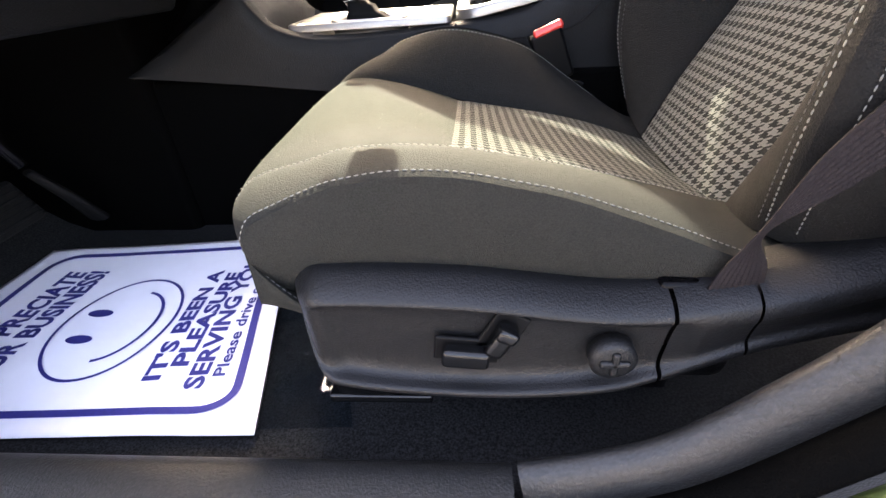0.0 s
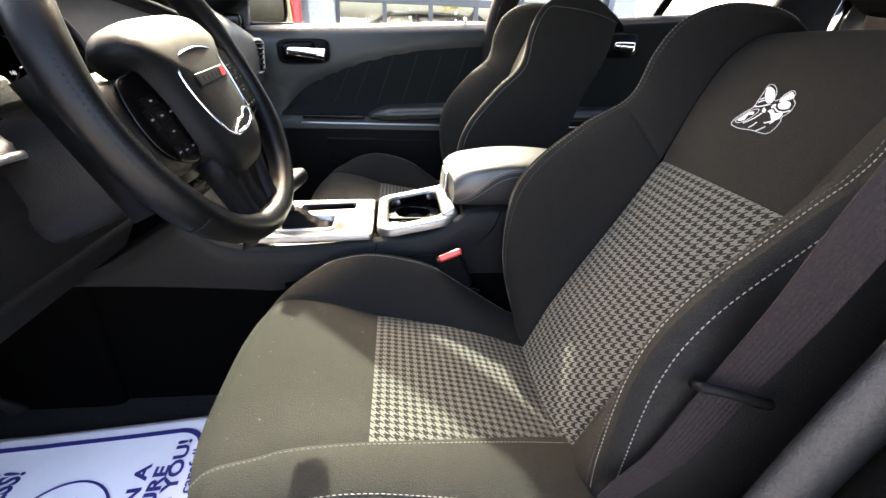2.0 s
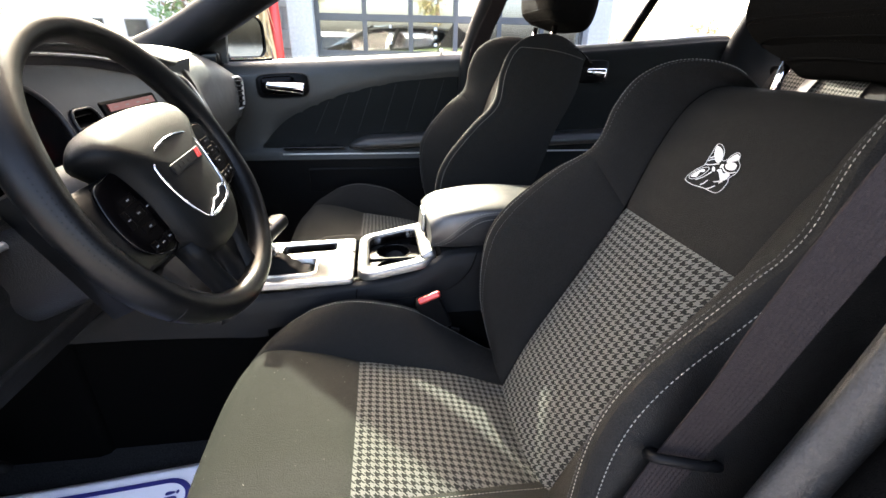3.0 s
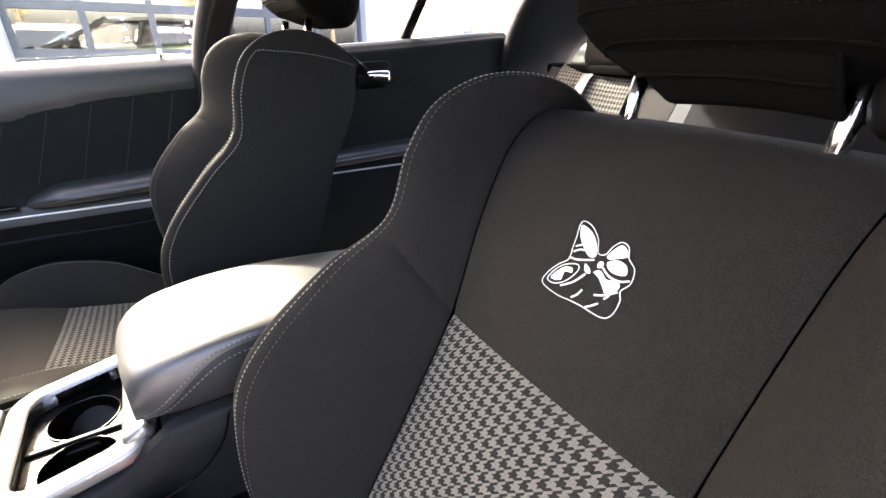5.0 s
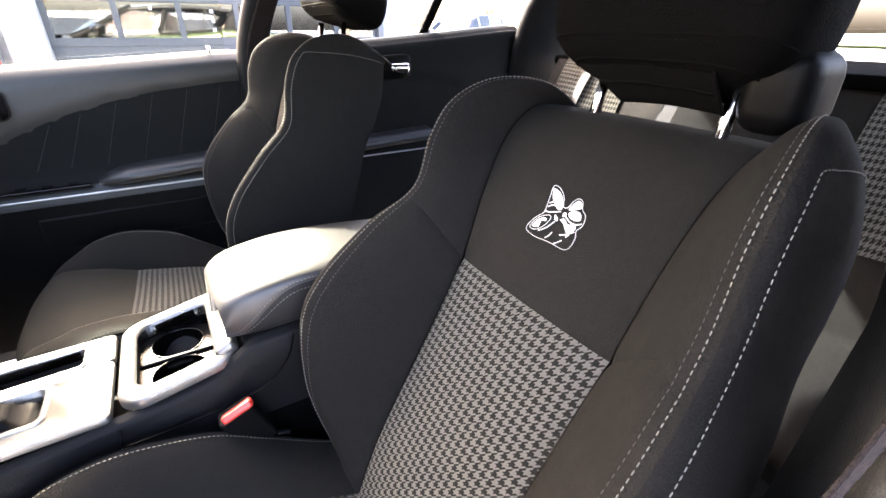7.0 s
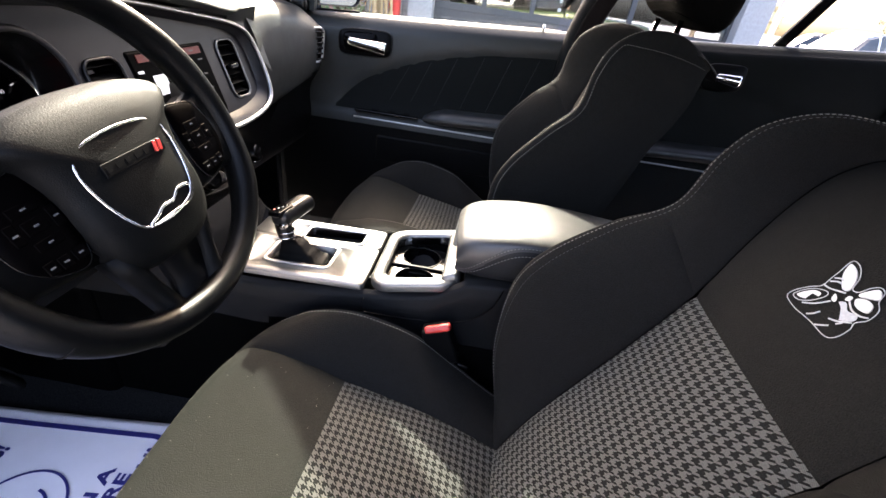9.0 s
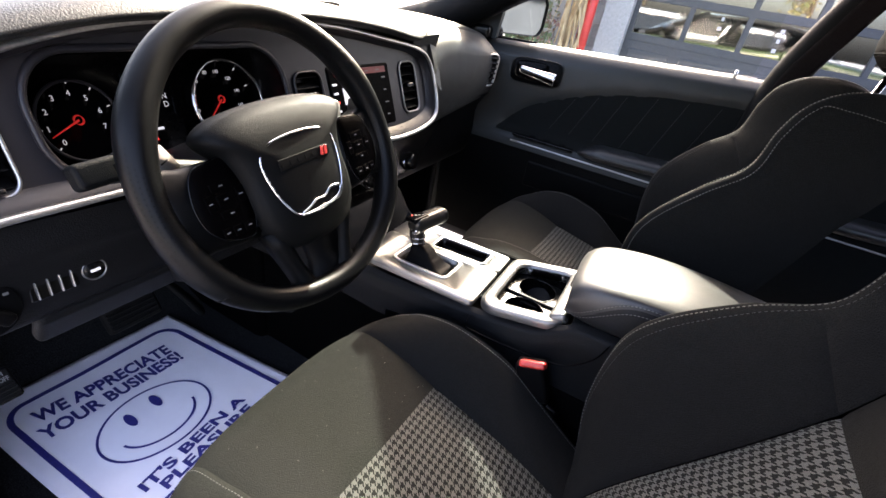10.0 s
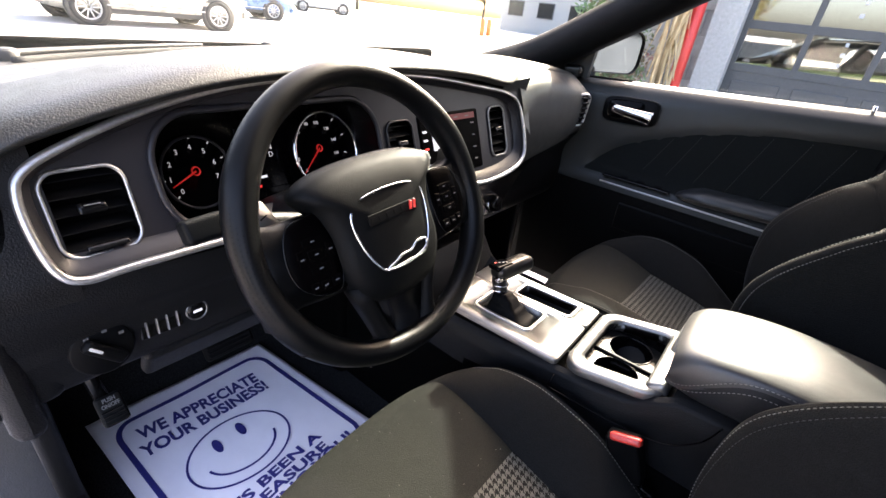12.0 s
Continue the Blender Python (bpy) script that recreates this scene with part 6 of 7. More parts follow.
for body, a, b, size, bold in (("WE APPRECIATE", (-0.622, -0.540), (-0.607, -0.296), 0.042, 0.0013), ("YOUR BUSINESS!", (-0.576, -0.550), (-0.572, -0.292), 0.042, 0.0013),
                               ("IT'S BEEN A", (-0.357, -0.511), (-0.380, -0.291), 0.0285, 0.0009), ("PLEASURE", (-0.334, -0.489), (-0.350, -0.296), 0.0285, 0.0009),
                               ("SERVING YOU!", (-0.300, -0.522), (-0.335, -0.244), 0.0300, 0.0009), ("Please drive carefully", (-0.281, -0.502), (-0.312, -0.250), 0.0205, 0.0003)):
    text(body, size, lay(a, b), INK, paper, width=(Vector(a) - Vector(b)).length, name="lettering", bold=bold)


def ink_line(pts, w, closed=False):
    P = [Vector(p) for p in pts]
    bm = bmesh.new()
    rows = []
    for i, p in enumerate(P):
        a, b = (P[i - 1], P[(i + 1) % len(P)]) if closed else (P[max(0, i - 1)], P[min(len(P) - 1, i + 1)])
        t = (b - a).normalized()
        n = Vector((-t.y, t.x))
        rows.append([bm.verts.new((q.x, q.y, paper_z(q.x, q.y) + 0.0016)) for q in (p + n * w / 2, p - n * w / 2)])
    for a, b in list(zip(rows, rows[1:])) + ([(rows[-1], rows[0])] if closed else []):
        bm.faces.new([a[0], a[1], b[1], b[0]])
    return bm


def quad(u, v):
    q = paper_f(u, v)
    return Vector((q.x, q.y))


border = [quad(a, b) for a, b in rrect(0.5, 0.485, 0.424, 0.425, 0.09, 8)]
dense = []
for a, b in zip(border, border[1:] + border[:1]):
    dense += [a.lerp(b, k / 8) for k in range(8)]
part("printed_border", ink_line(dense, 0.010, True), INK, paper)
FC, FR = Vector((-0.474, -0.415)), 0.098
part("smiley_outline", ink_line([FC + Vector((math.cos(k * math.tau / 64) * FR * 0.78, math.sin(k * math.tau / 64) * FR)) for k in range(64)], 0.0042, True), INK, paper)
part("smiley_mouth", ink_line([FC + Vector((0.052 * math.sin(radians(a)), 0.068 * math.cos(radians(a)))) for a in range(8, 176, 6)], 0.0045), INK, paper)
for ex, y in ((-0.506, -0.446), (-0.513, -0.394)):
    bm = bmesh.new()
    ring = [Vector((ex + 0.018 * math.cos(k * math.tau / 20), y + 0.008 * math.sin(k * math.tau / 20), 0)) for k in range(20)]
    bm.faces.new([bm.verts.new((p.x, p.y, paper_z(p.x, p.y) + 0.0016)) for p in ring])
    part("smiley_eye", bm, INK, paper)

# pedals
RUBBER = material("black_rubber", (0.006, 0.006, 0.006), 0.75, scale=300, bump=0.3, spec=0.1)
pk = thing("parking_brake_pedal", "black rubber foot brake pedal with white lettering", "pedal")
part("pedal_arm", tube([(-0.56, -0.60, 0.66), (-0.495, -0.588, 0.545)], 0.010, 10), GLOSS, pk)
MP = pose(-0.485, -0.585, 0.548, 0, -40, 0)
part("pedal_pad", box((0.014, 0.034, 0.046), (0, 0, 0), 0.005, 3), RUBBER, pk).matrix_basis = MP
for k in range(4):
    part("pad_rib", box((0.004, 0.029, 0.003), (0, 0, 0), 0.001, 1), RUBBER, pk).matrix_basis = MP @ pose(0.0075, 0, -0.020 + 0.0062 * k)
for s, zz, w in (("PUSH", 0.0125, 0.016), ("ON/OFF", 0.004, 0.023)):
    text(s, 0.0085, lambda v, zz=zz, w=w: MP @ Vector((0.0080 + v.z, v.x - w / 2, zz + v.y)), MARK, pk, width=w, name="pedal_lettering", bold=0.0003)
brake = thing("brake_pedal", "black ribbed rubber brake pedal hanging in the footwell", "pedal")
part("pedal_arm", tube(spline([(-0.80, -0.34, 0.72), (-0.72, -0.34, 0.58), (-0.665, -0.34, 0.47)], 10), 0.011, 10), GLOSS, brake)
MB = pose(-0.642, -0.340, 0.446, 0, -30, 0)
part("pedal_pad", box((0.018, 0.105, 0.066), (0, 0, 0), 0.008, 3), RUBBER, brake).matrix_basis = MB
for k in range(6):
    part("pad_rib", box((0.004, 0.092, 0.004), (0, 0, 0), 0.001, 1), RUBBER, brake).matrix_basis = MB @ pose(0.010, 0, -0.024 + 0.0096 * k)
gas = thing("accelerator_pedal", "slender black accelerator pedal", "pedal")
part("pedal_arm", tube([(-0.76, -0.25, 0.66), (-0.66, -0.25, 0.48)], 0.009, 10), GLOSS, gas)
part("pedal_pad", tube([(-0.645, -0.262, 0.475), (-0.632, -0.235, 0.425), (-0.625, -0.208, 0.372)], lambda t: 0.016 + 0.010 * t, 10, flat=0.4), RUBBER, gas)
firewall = part("firewall", box((0.04, 1.36, 0.75), (-1.00, 0, 0.62), 0.01), CARPET_SHADED)
tagged(firewall, "black carpeted front wall of the footwell", "footwell wall", kind="structure")
kick = part("kick_panel", box((0.50, 0.03, 0.50), (-0.76, -0.66, 0.52), 0.01), PLASTIC)
tagged(kick, "black kick panel beside the pedals", "kick panel", kind="structure")
kick2 = part("kick_panel_passenger", box((0.50, 0.03, 0.50), (-0.76, 0.67, 0.52), 0.01), PLASTIC)
tagged(kick2, "black kick panel beside the passenger footwell", "kick panel", kind="structure")

# ---- driver's seat belt ----
webbing = thing("seat_belt", "dark grey woven seat belt hanging beside the driver's seat", "seat belt")


def strap(pts, w, across):
    P = spline(pts, 30)
    a = Vector(across).normalized() * w / 2
    return sheet(lambda u, v: P[round(u * 30)] + a * (2 * v - 1), 30, 6, thick=0.0016, down=(0, 1, 0))


BELT = [((0.195, -0.596, 0.505), (0.020, 0, 0)), ((0.194, -0.599, 0.535), (0.014, 0, 0.002)), ((0.196, -0.601, 0.566), (0.003, 0.002, -0.003)), ((0.223, -0.604, 0.609), (0.014, 0, -0.007)),
        ((0.255, -0.610, 0.662), (0.0215, 0, -0.004)), ((0.280, -0.613, 0.731), (0.0225, 0, -0.006)), ((0.291, -0.630, 0.812), (0.0225, 0, -0.008)), ((0.299, -0.645, 0.893), (0.0225, 0, -0.010)), ((0.335, -0.652, 1.00), (0.0225, 0, -0.010)), ((0.42, -0.645, 1.14), (0.021, 0, -0.010)), ((0.50, -0.62, 1.25), (0.021, 0, -0.010))]
bc, bh = spline([b[0] for b in BELT], 640), spline([b[1] for b in BELT], 640)


def webbing_f(u, v):
    # woven ribs: lengthwise cords between flat selvedges, crossed by short floats
    k, lane = round(u * 640), v * 9
    cord = abs(math.sin(lane * math.pi)) if 1 <= lane <= 8 else 0.6
    rib = cord * (0.75 + 0.25 * max(0.0, math.sin(k * math.tau / 4 + 1.57 * (int(lane) % 2))))
    return bc[k] + bh[k] * (2 * v - 1) + Vector((0, -0.0012 * rib, 0))


part("shoulder_strap", sheet(webbing_f, 640, 36, thick=0.0016, down=(0, 1, 0)), WEBBING, webbing)
part("belt_guide", tube(spline([(0.250, -0.620, 0.746), (0.263, -0.624, 0.745), (0.288, -0.624, 0.736), (0.316, -0.618, 0.722), (0.318, -0.606, 0.712), (0.288, -0.603, 0.722), (0.256, -0.608, 0.737)], 40, True), 0.0042, 8, True), BUTTON, webbing, "black plastic belt guide loop")
OUTWARD = Matrix.Translation((0.15, -0.68, 1.11)) @ Matrix.Scale(1.04, 4) @ Matrix.Translation((-0.15, 0.68, -1.11))
pbelt = thing("passenger_seat_belt", "dark seat belt on the pillar by the passenger seat", "seat belt")
part("shoulder_strap", strap([(0.34, 0.665, 0.55), (0.35, 0.668, 0.80), (0.37, 0.668, 1.02), (0.42, 0.64, 1.16), (0.46, 0.60, 1.27)], 0.046, (1, 0, -0.2)), WEBBING, pbelt)
# the passenger side stands a little further out than the driver's
for ob in (front_door, rear_door, pbelt, pillar_a, pillar_b, pillar_c, rail_p):
    ob.matrix_world = OUTWARD
rbelt = thing("rear_seat_belt", "grey seat belt lying down the rear seat back", "seat belt")
GREYWEB = material("light_grey_webbing", (0.045, 0.045, 0.048), 0.6, scale=900, bump=0.6, bump_scale=900)
part("strap", strap([(1.46, 0.46, 1.00), (1.40, 0.47, 0.96), (1.31, 0.49, 0.76), (1.23, 0.50, 0.57)], 0.046, (0, 1, 0)), GREYWEB, rbelt)
copy_thing(rbelt, pose(0, -0.36, 0))

# ---- outside ----
ASPHALT = material("pale_concrete", (0.49, 0.485, 0.48), 0.9, second=(0.40, 0.395, 0.39), scale=3, bump=0.3, bump_scale=120, blotch=0.3)
ground = part("ground", sheet(lambda u, v: Vector((-400 + 800 * u, -400 + 800 * v, 0.0)), 8, 8), ASPHALT)
tagged(ground, "sunlit pale concrete parking lot", "ground", kind="structure")
BLOCK = material("grey_block", (0.30, 0.30, 0.293), 0.9, second=(0.22, 0.22, 0.213), scale=14, bump=0.5, bump_scale=90)
DARKFRAME = material("charcoal_frame", (0.055, 0.057, 0.060), 0.6, scale=60)
POST = material("light_grey_paint", (0.34, 0.345, 0.345), 0.6, scale=40)
BY = 4.6
hall = thing("garage_building", "grey block building with glazed charcoal overhead door", "building")
part("block_wall", box((0.92, 0.3, 2.6), (-1.29, BY + 0.15, 1.3), 0.01), BLOCK, hall)
part("block_wall", box((3.6, 0.3, 0.5), (0.98, BY + 0.15, 3.05), 0.01), BLOCK, hall)
part("end_wall", box((0.30, 5.7, 3.2), (2.62, BY + 3.15, 1.6), 0.01), BLOCK, hall)
part("inner_wall", box((0.30, 5.7, 2.6), (-1.60, BY + 3.15, 1.3), 0.01), BLOCK, hall)
part("rear_wall", box((4.5, 0.2, 3.2), (0.5, BY + 6.1, 1.6), 0.01), BLOCK, hall)
part("roof", box((4.5, 6.5, 0.15), (0.5, BY + 3.1, 3.28), 0.02), DARKFRAME, hall)
part("shop_floor", box((3.4, 5.8, 0.02), (0.78, BY + 3.1, 0.012), 0), DARKFRAME, hall)
part("door_post", box((0.26, 0.20, 2.9), (-0.70, BY - 0.05, 1.45), 0.01), POST, hall, "pale grey painted door post")


def sectional_door(x0, n, pitch):
    mid, wid = x0 + n * pitch / 2, n * pitch + 0.10
    d = part("overhead_door", box((wid, 0.05, 0.99), (mid, BY + 0.02, 0.495), 0.004), DARKFRAME, hall, "charcoal overhead door with glazed rows")
    for r in range(6):
        z = 0.97 + 0.36 * r
        part("rail", box((wid, 0.06, 0.07), (mid, BY + 0.02, z), 0.004), DARKFRAME, d)
        for k in range(n + 1):
            part("stile", box((0.05, 0.06, 0.30), (x0 + k * pitch, BY + 0.02, z + 0.18), 0.004), DARKFRAME, d)
        for k in range(n):
            part("pane", box((pitch - 0.04, 0.008, 0.30), (x0 + (k + 0.5) * pitch, BY + 0.02, z + 0.18), 0), SHOPGLASS, d)
    for k in range(n):
        part("raised_panel", box((pitch - 0.10, 0.02, 0.62), (x0 + (k + 0.5) * pitch, BY - 0.008, 0.55), 0.008, 2), DARKFRAME, d)
    return d


sectional_door(-0.55, 6, 0.50)
part("door_post", box((0.26, 0.20, 2.9), (2.58, BY - 0.05, 1.45), 0.01), POST, hall, "pale grey painted door post")
bollard = thing("red_bollard", "red painted steel bollard beside the garage door", "bollard")
part("pipe", disc((-0.950, BY - 0.22, 0), (0, 0, 1), 0.060, 1.55, 24, 0.055, bevel=0.03), RED, bollard)
STALKS = material("dry_corn_stalk", (0.62, 0.48, 0.28), 0.85, second=(0.42, 0.29, 0.15), scale=12)
corn = thing("corn_stalk_bundle", "dry tan corn stalks tied to the bollard", "corn stalks")
rng = random.Random(5)
for k in range(9):
    a, r = rng.uniform(0, math.tau), rng.uniform(0.02, 0.16)
    p = [Vector((-1.06 + 0.8 * r * math.cos(a) * (1 + t), BY - 0.34 + 0.5 * r * math.sin(a), 0.25 + 2.2 * t)) + Vector((rng.uniform(-0.05, 0.05), 0, 0)) for t in (0, 0.3, 0.6, 0.9, 1.0)]
    part("stalk", tube(spline(p, 14), lambda t: 0.020 - 0.010 * t, 6), STALKS, corn)
    for j in range(7):
        b = p[1].lerp(p[4], rng.random())
        e = b + Vector((rng.uniform(-0.24, 0.22), rng.uniform(-0.15, 0.1), rng.uniform(-0.6, -0.05)))
        part("leaf", tube(spline([b, b.lerp(e, 0.4) + Vector((0, 0, 0.10)), e], 8), lambda t: 0.030 * (1 - 0.85 * t) * (0.5 + 1.2 * min(t, 0.4)), 6, flat=0.12), STALKS, corn)
LEAF = material("shrub_leaf", (0.075, 0.13, 0.05), 0.6, second=(0.17, 0.06, 0.055), scale=3.5, mix=0.2)
shrub = thing("shrub", "green and reddish shrub against the block wall", "shrub")
bm = bmesh.new()
for k in range(5200):
    th, ph, rr = rng.uniform(0, math.tau), math.acos(rng.uniform(-0.6, 1)), rng.uniform(0.35, 1.0) + 0.12 * math.sin(5 * k)
    c = Vector((-1.50 + 0.38 * rr * math.sin(ph) * math.cos(th), BY - 0.75 + 0.55 * rr * math.sin(ph) * math.sin(th), 0.75 + 0.95 * rr * math.cos(ph)))
    d = Vector((rng.uniform(-1, 1), rng.uniform(-1, 1), rng.uniform(-1, 1))).normalized()
    s = d.orthogonal().normalized()
    q = [c - d * 0.028, c + s * 0.014, c + d * 0.028, c - s * 0.014]
    bm.faces.new([bm.verts.new(p) for p in q])
part("crown", bm, LEAF, shrub, smooth=False)
part("trunk", tube([(-1.66, BY - 0.75, 0.0), (-1.64, BY - 0.75, 0.5), (-1.68, BY - 0.75, 1.1)], 0.04, 8), STALKS, shrub)

# mirror of the passenger door
mir = thing("door_mirror", "black passenger door mirror with bright glass", "door mirror")


MM = pose(-0.405, 0.930, 1.066, 0, 0, -27)
part("housing", loft([[MM @ Vector((x, a * k, b * k)) for a, b in rrect(0, 0, 0.112, 0.066, 0.040, 8)] for x, k in ((0.0, 0.97), (0.004, 1.0), (-0.03, 1.04), (-0.09, 0.94), (-0.125, 0.6), (-0.135, 0.1))], cap=False), GLOSS, mir)
bm = bmesh.new()
bm.faces.new([bm.verts.new(MM @ Vector((-0.004, a * 0.96, b * 0.95))) for a, b in rrect(0, 0, 0.112, 0.066, 0.040, 8)])
MIRROR = material("mirror_glass", (0.10, 0.118, 0.135), 0.02, metal=1.0, scale=10)
part("mirror_glass", bm, MIRROR, mir, "silvered mirror glass", smooth=False)
part("mirror_foot", box((0.06, 0.14, 0.04), (-0.47, 0.82, 1.000), 0.012), GLOSS, mir)

# letter-sized bars on the glazed door
for k, (col, row, dz) in enumerate(((1, 0, 0.36), (1, 0, 0.26), (1, 0, 0.16), (2, 0, 0.34), (2, 0, 0.24), (2, 0, 0.14), (1, 1, 0.30), (1, 1, 0.18), (2, 1, 0.22))):
    bar_s = part("letter_bar", box((0.024 + 0.008 * (k % 2), 0.003, 0.032), (-0.55 + (col + 0.55) * 0.50, BY - 0.004, 0.96 + 0.36 * row + dz * 0.8), 0), GREYTHREAD, hall)


# ---- parked cars and the far side of the lot ----
TYRE = material("tyre_rubber", (0.02, 0.02, 0.02), 0.8, scale=60, bump=0.3)
ALLOY = material("alloy_rim", (0.55, 0.55, 0.56), 0.3, metal=0.9, scale=60)
CARGLASS = material("dark_car_glass", (0.015, 0.018, 0.020), 0.05, scale=20, spec=0.6)
LAMP = material("clear_lamp", (0.75, 0.77, 0.8), 0.1, scale=30, spec=0.6)
DARKPLAST = material("weathered_black_plastic", (0.03, 0.03, 0.03), 0.6, scale=80)


def paint(name, color):
    return material(name, color, 0.28, metal=0.25, scale=40, coat=0.7)


def parked_car(label, mat, x, y, turn, length=4.6, width=1.86, height=1.62, wb=2.8):
    """A parked car, its front towards its own +x."""
    car = thing("parked_car", label, "car", "parked cars")
    hl, hw = length / 2, width / 2
    belt_z = height * 0.60
    prof = [(-hl, 0.55, 0.80), (-hl + 0.10, 0.36, belt_z), (-hl * 0.6, 0.26, belt_z + 0.04), (0.0, 0.24, belt_z + 0.02), (hl * 0.42, 0.24, belt_z - 0.02), (hl * 0.75, 0.26, belt_z - 0.10), (hl - 0.12, 0.30, belt_z - 0.20), (hl, 0.42, belt_z - 0.42)]
    rings = []
    for k in range(41):
        px = -hl + length * k / 40
        lo, hi = interp([(a, b) for a, b, c in prof], px), interp([(a, c) for a, b, c in prof], px)
        taper = 1 - 0.22 * max(0.0, abs(px) / hl - 0.72) / 0.28
        w = hw * taper
        ring = [(-w * 0.86, lo), (-w * 0.97, lo + 0.12), (-w, (lo + hi) / 2), (-w * 0.97, hi - 0.08), (-w * 0.86, hi), (0, hi + 0.03), (w * 0.86, hi), (w * 0.97, hi - 0.08), (w, (lo + hi) / 2), (w * 0.97, lo + 0.12), (w * 0.86, lo), (0, lo)]
        rings.append([Vector((px, a, b)) for a, b in ring])
    part("body", loft(rings), mat, car)
    cab = []
    for px, z, k in ((-hl * 0.92, belt_z, 0.80), (-hl * 0.74, height * 0.93, 0.66), (-hl * 0.30, height, 0.68), (hl * 0.02, height * 0.985, 0.68), (hl * 0.22, height * 0.90, 0.68), (hl * 0.52, belt_z - 0.02, 0.80)):
        cab.append([Vector((px, -hw * 0.88, belt_z - 0.06)), Vector((px, -hw * (k + (0.88 - k) * 0.15), z - 0.03)), Vector((px, -hw * k * 0.9, z)), Vector((px, hw * k * 0.9, z)), Vector((px, hw * (k + (0.88 - k) * 0.15), z - 0.03)), Vector((px, hw * 0.88, belt_z - 0.06))])
    part("cabin_glass", loft(cab), CARGLASS, car, smooth=False)
    part("roof_panel", loft([[Vector((px, s * hw * 0.63, z)) for s in (-1, -0.5, 0, 0.5, 1)] + [Vector((px, s * hw * 0.63, z - 0.05)) for s in (1, -1)] for px, z in ((-hl * 0.72, height * 0.945), (-hl * 0.30, height + 0.012), (hl * 0.02, height), (hl * 0.20, height * 0.925))]), mat, car)
    for sg in (-1, 1):
        for px in (-hl * 0.72, -hl * 0.28, hl * 0.06):
            part("window_pillar", tube([(px, sg * hw * 0.885, belt_z), (px + 0.05, sg * hw * 0.70, height * 0.965)], 0.035, 6), mat, car)
        part("side_sill", box((length * 0.52, 0.05, 0.12), (0, sg * hw * 0.93, 0.30), 0.02, 2), DARKPLAST, car)
        part("side_strip", box((length * 0.46, 0.02, 0.03), (0, sg * hw * 1.005, 0.42), 0.006, 1), ALLOY, car)
        part("headlight", box((0.30, 0.36, 0.13), (hl - 0.16, sg * hw * 0.62, belt_z - 0.30), 0.04, 3, rot=(0, 0, -sg * 22)), LAMP, car)
        part("wing_mirror", box((0.10, 0.20, 0.13), (hl * 0.36, sg * (hw + 0.06), belt_z + 0.03), 0.03, 2), mat, car)
        for px in (-wb / 2, wb / 2):
            n = Vector((0, sg, 0))
            c = Vector((px, sg * (hw - 0.20), 0.35))
            part("wheel_arch", disc(c + n * 0.10, n, 0.42, 0.095, 32, hole=0.30), DARKPLAST, car)
            tyre = part("wheel", disc(c, n, 0.35, 0.22, 36, 0.345, hole=0.245, bevel=0.01), TYRE, car, "alloy wheel with black tyre")
            part("rim", disc(c + n * 0.16, n, 0.248, 0.05, 36, hole=0.215), ALLOY, tyre)
            part("rim_back", disc(c + n * 0.06, n, 0.24, 0.03, 28), DARKPLAST, tyre)
            bm = bmesh.new()
            for k in range(10):
                a = math.tau * k / 10
                d = Vector((math.cos(a), 0, math.sin(a)))
                bm = join(bm, tube([c + n * 0.185 + d * 0.03, c + n * 0.20 + d * 0.225], 0.016, 5))
            part("spokes", bm, ALLOY, tyre)
    g = part("grille", box((0.05, hw * 0.95, 0.24), (hl - 0.035, 0, 0.60), 0.02, 2), DARKPLAST, car)
    for k in range(4):
        part("grille_bar", box((0.02, hw * 0.9, 0.018), (hl - 0.005, 0, 0.52 + 0.052 * k), 0.004, 1), ALLOY, g)
    part("bumper", box((0.16, width * 0.86, 0.20), (hl - 0.06, 0, 0.40), 0.05, 3), mat, car)
    car.matrix_world = pose(x, y, 0, 0, 0, turn)
    return car


BEIGE, SILVERP, BLUEP, WHITEP, DARKP, REDP = (paint(n, c) for n, c in (("champagne_paint", (0.36, 0.34, 0.30)), ("silver_paint", (0.50, 0.51, 0.52)), ("blue_paint", (0.06, 0.14, 0.30)), ("white_paint", (0.75, 0.75, 0.74)), ("charcoal_paint", (0.06, 0.065, 0.07)), ("dark_red_paint", (0.25, 0.03, 0.03))))
parked_car("champagne coloured crossover with many-spoked alloy wheels", BEIGE, -13.35, 4.35, 90)
parked_car("white estate car parked beyond the crossover", WHITEP, -15.2, -0.6, 90, height=1.55)
parked_car("dark blue pickup-sized car at the lot's far side", BLUEP, -19.0, 9.6, 78, height=1.75)
parked_car("silver car at the lot's far side", SILVERP, -30.0, 22.5, 60)
parked_car("white car parked out past the garage", WHITEP, 11.0, 15.5, 200)
parked_car("silver car parked out past the garage", SILVERP, 17.0, 17.0, 190)
parked_car("dark grey car parked out past the garage", DARKP, 15.5, 25.0, 170)
parked_car("silver saloon facing the garage across the lot", SILVERP, -1.4, -6.4, 84, height=1.48)
parked_car("white saloon facing the garage across the lot", WHITEP, 1.3, -6.7, 88, height=1.48)
parked_car("dark red car facing the garage across the lot", REDP, -4.3, -6.5, 86, height=1.6)

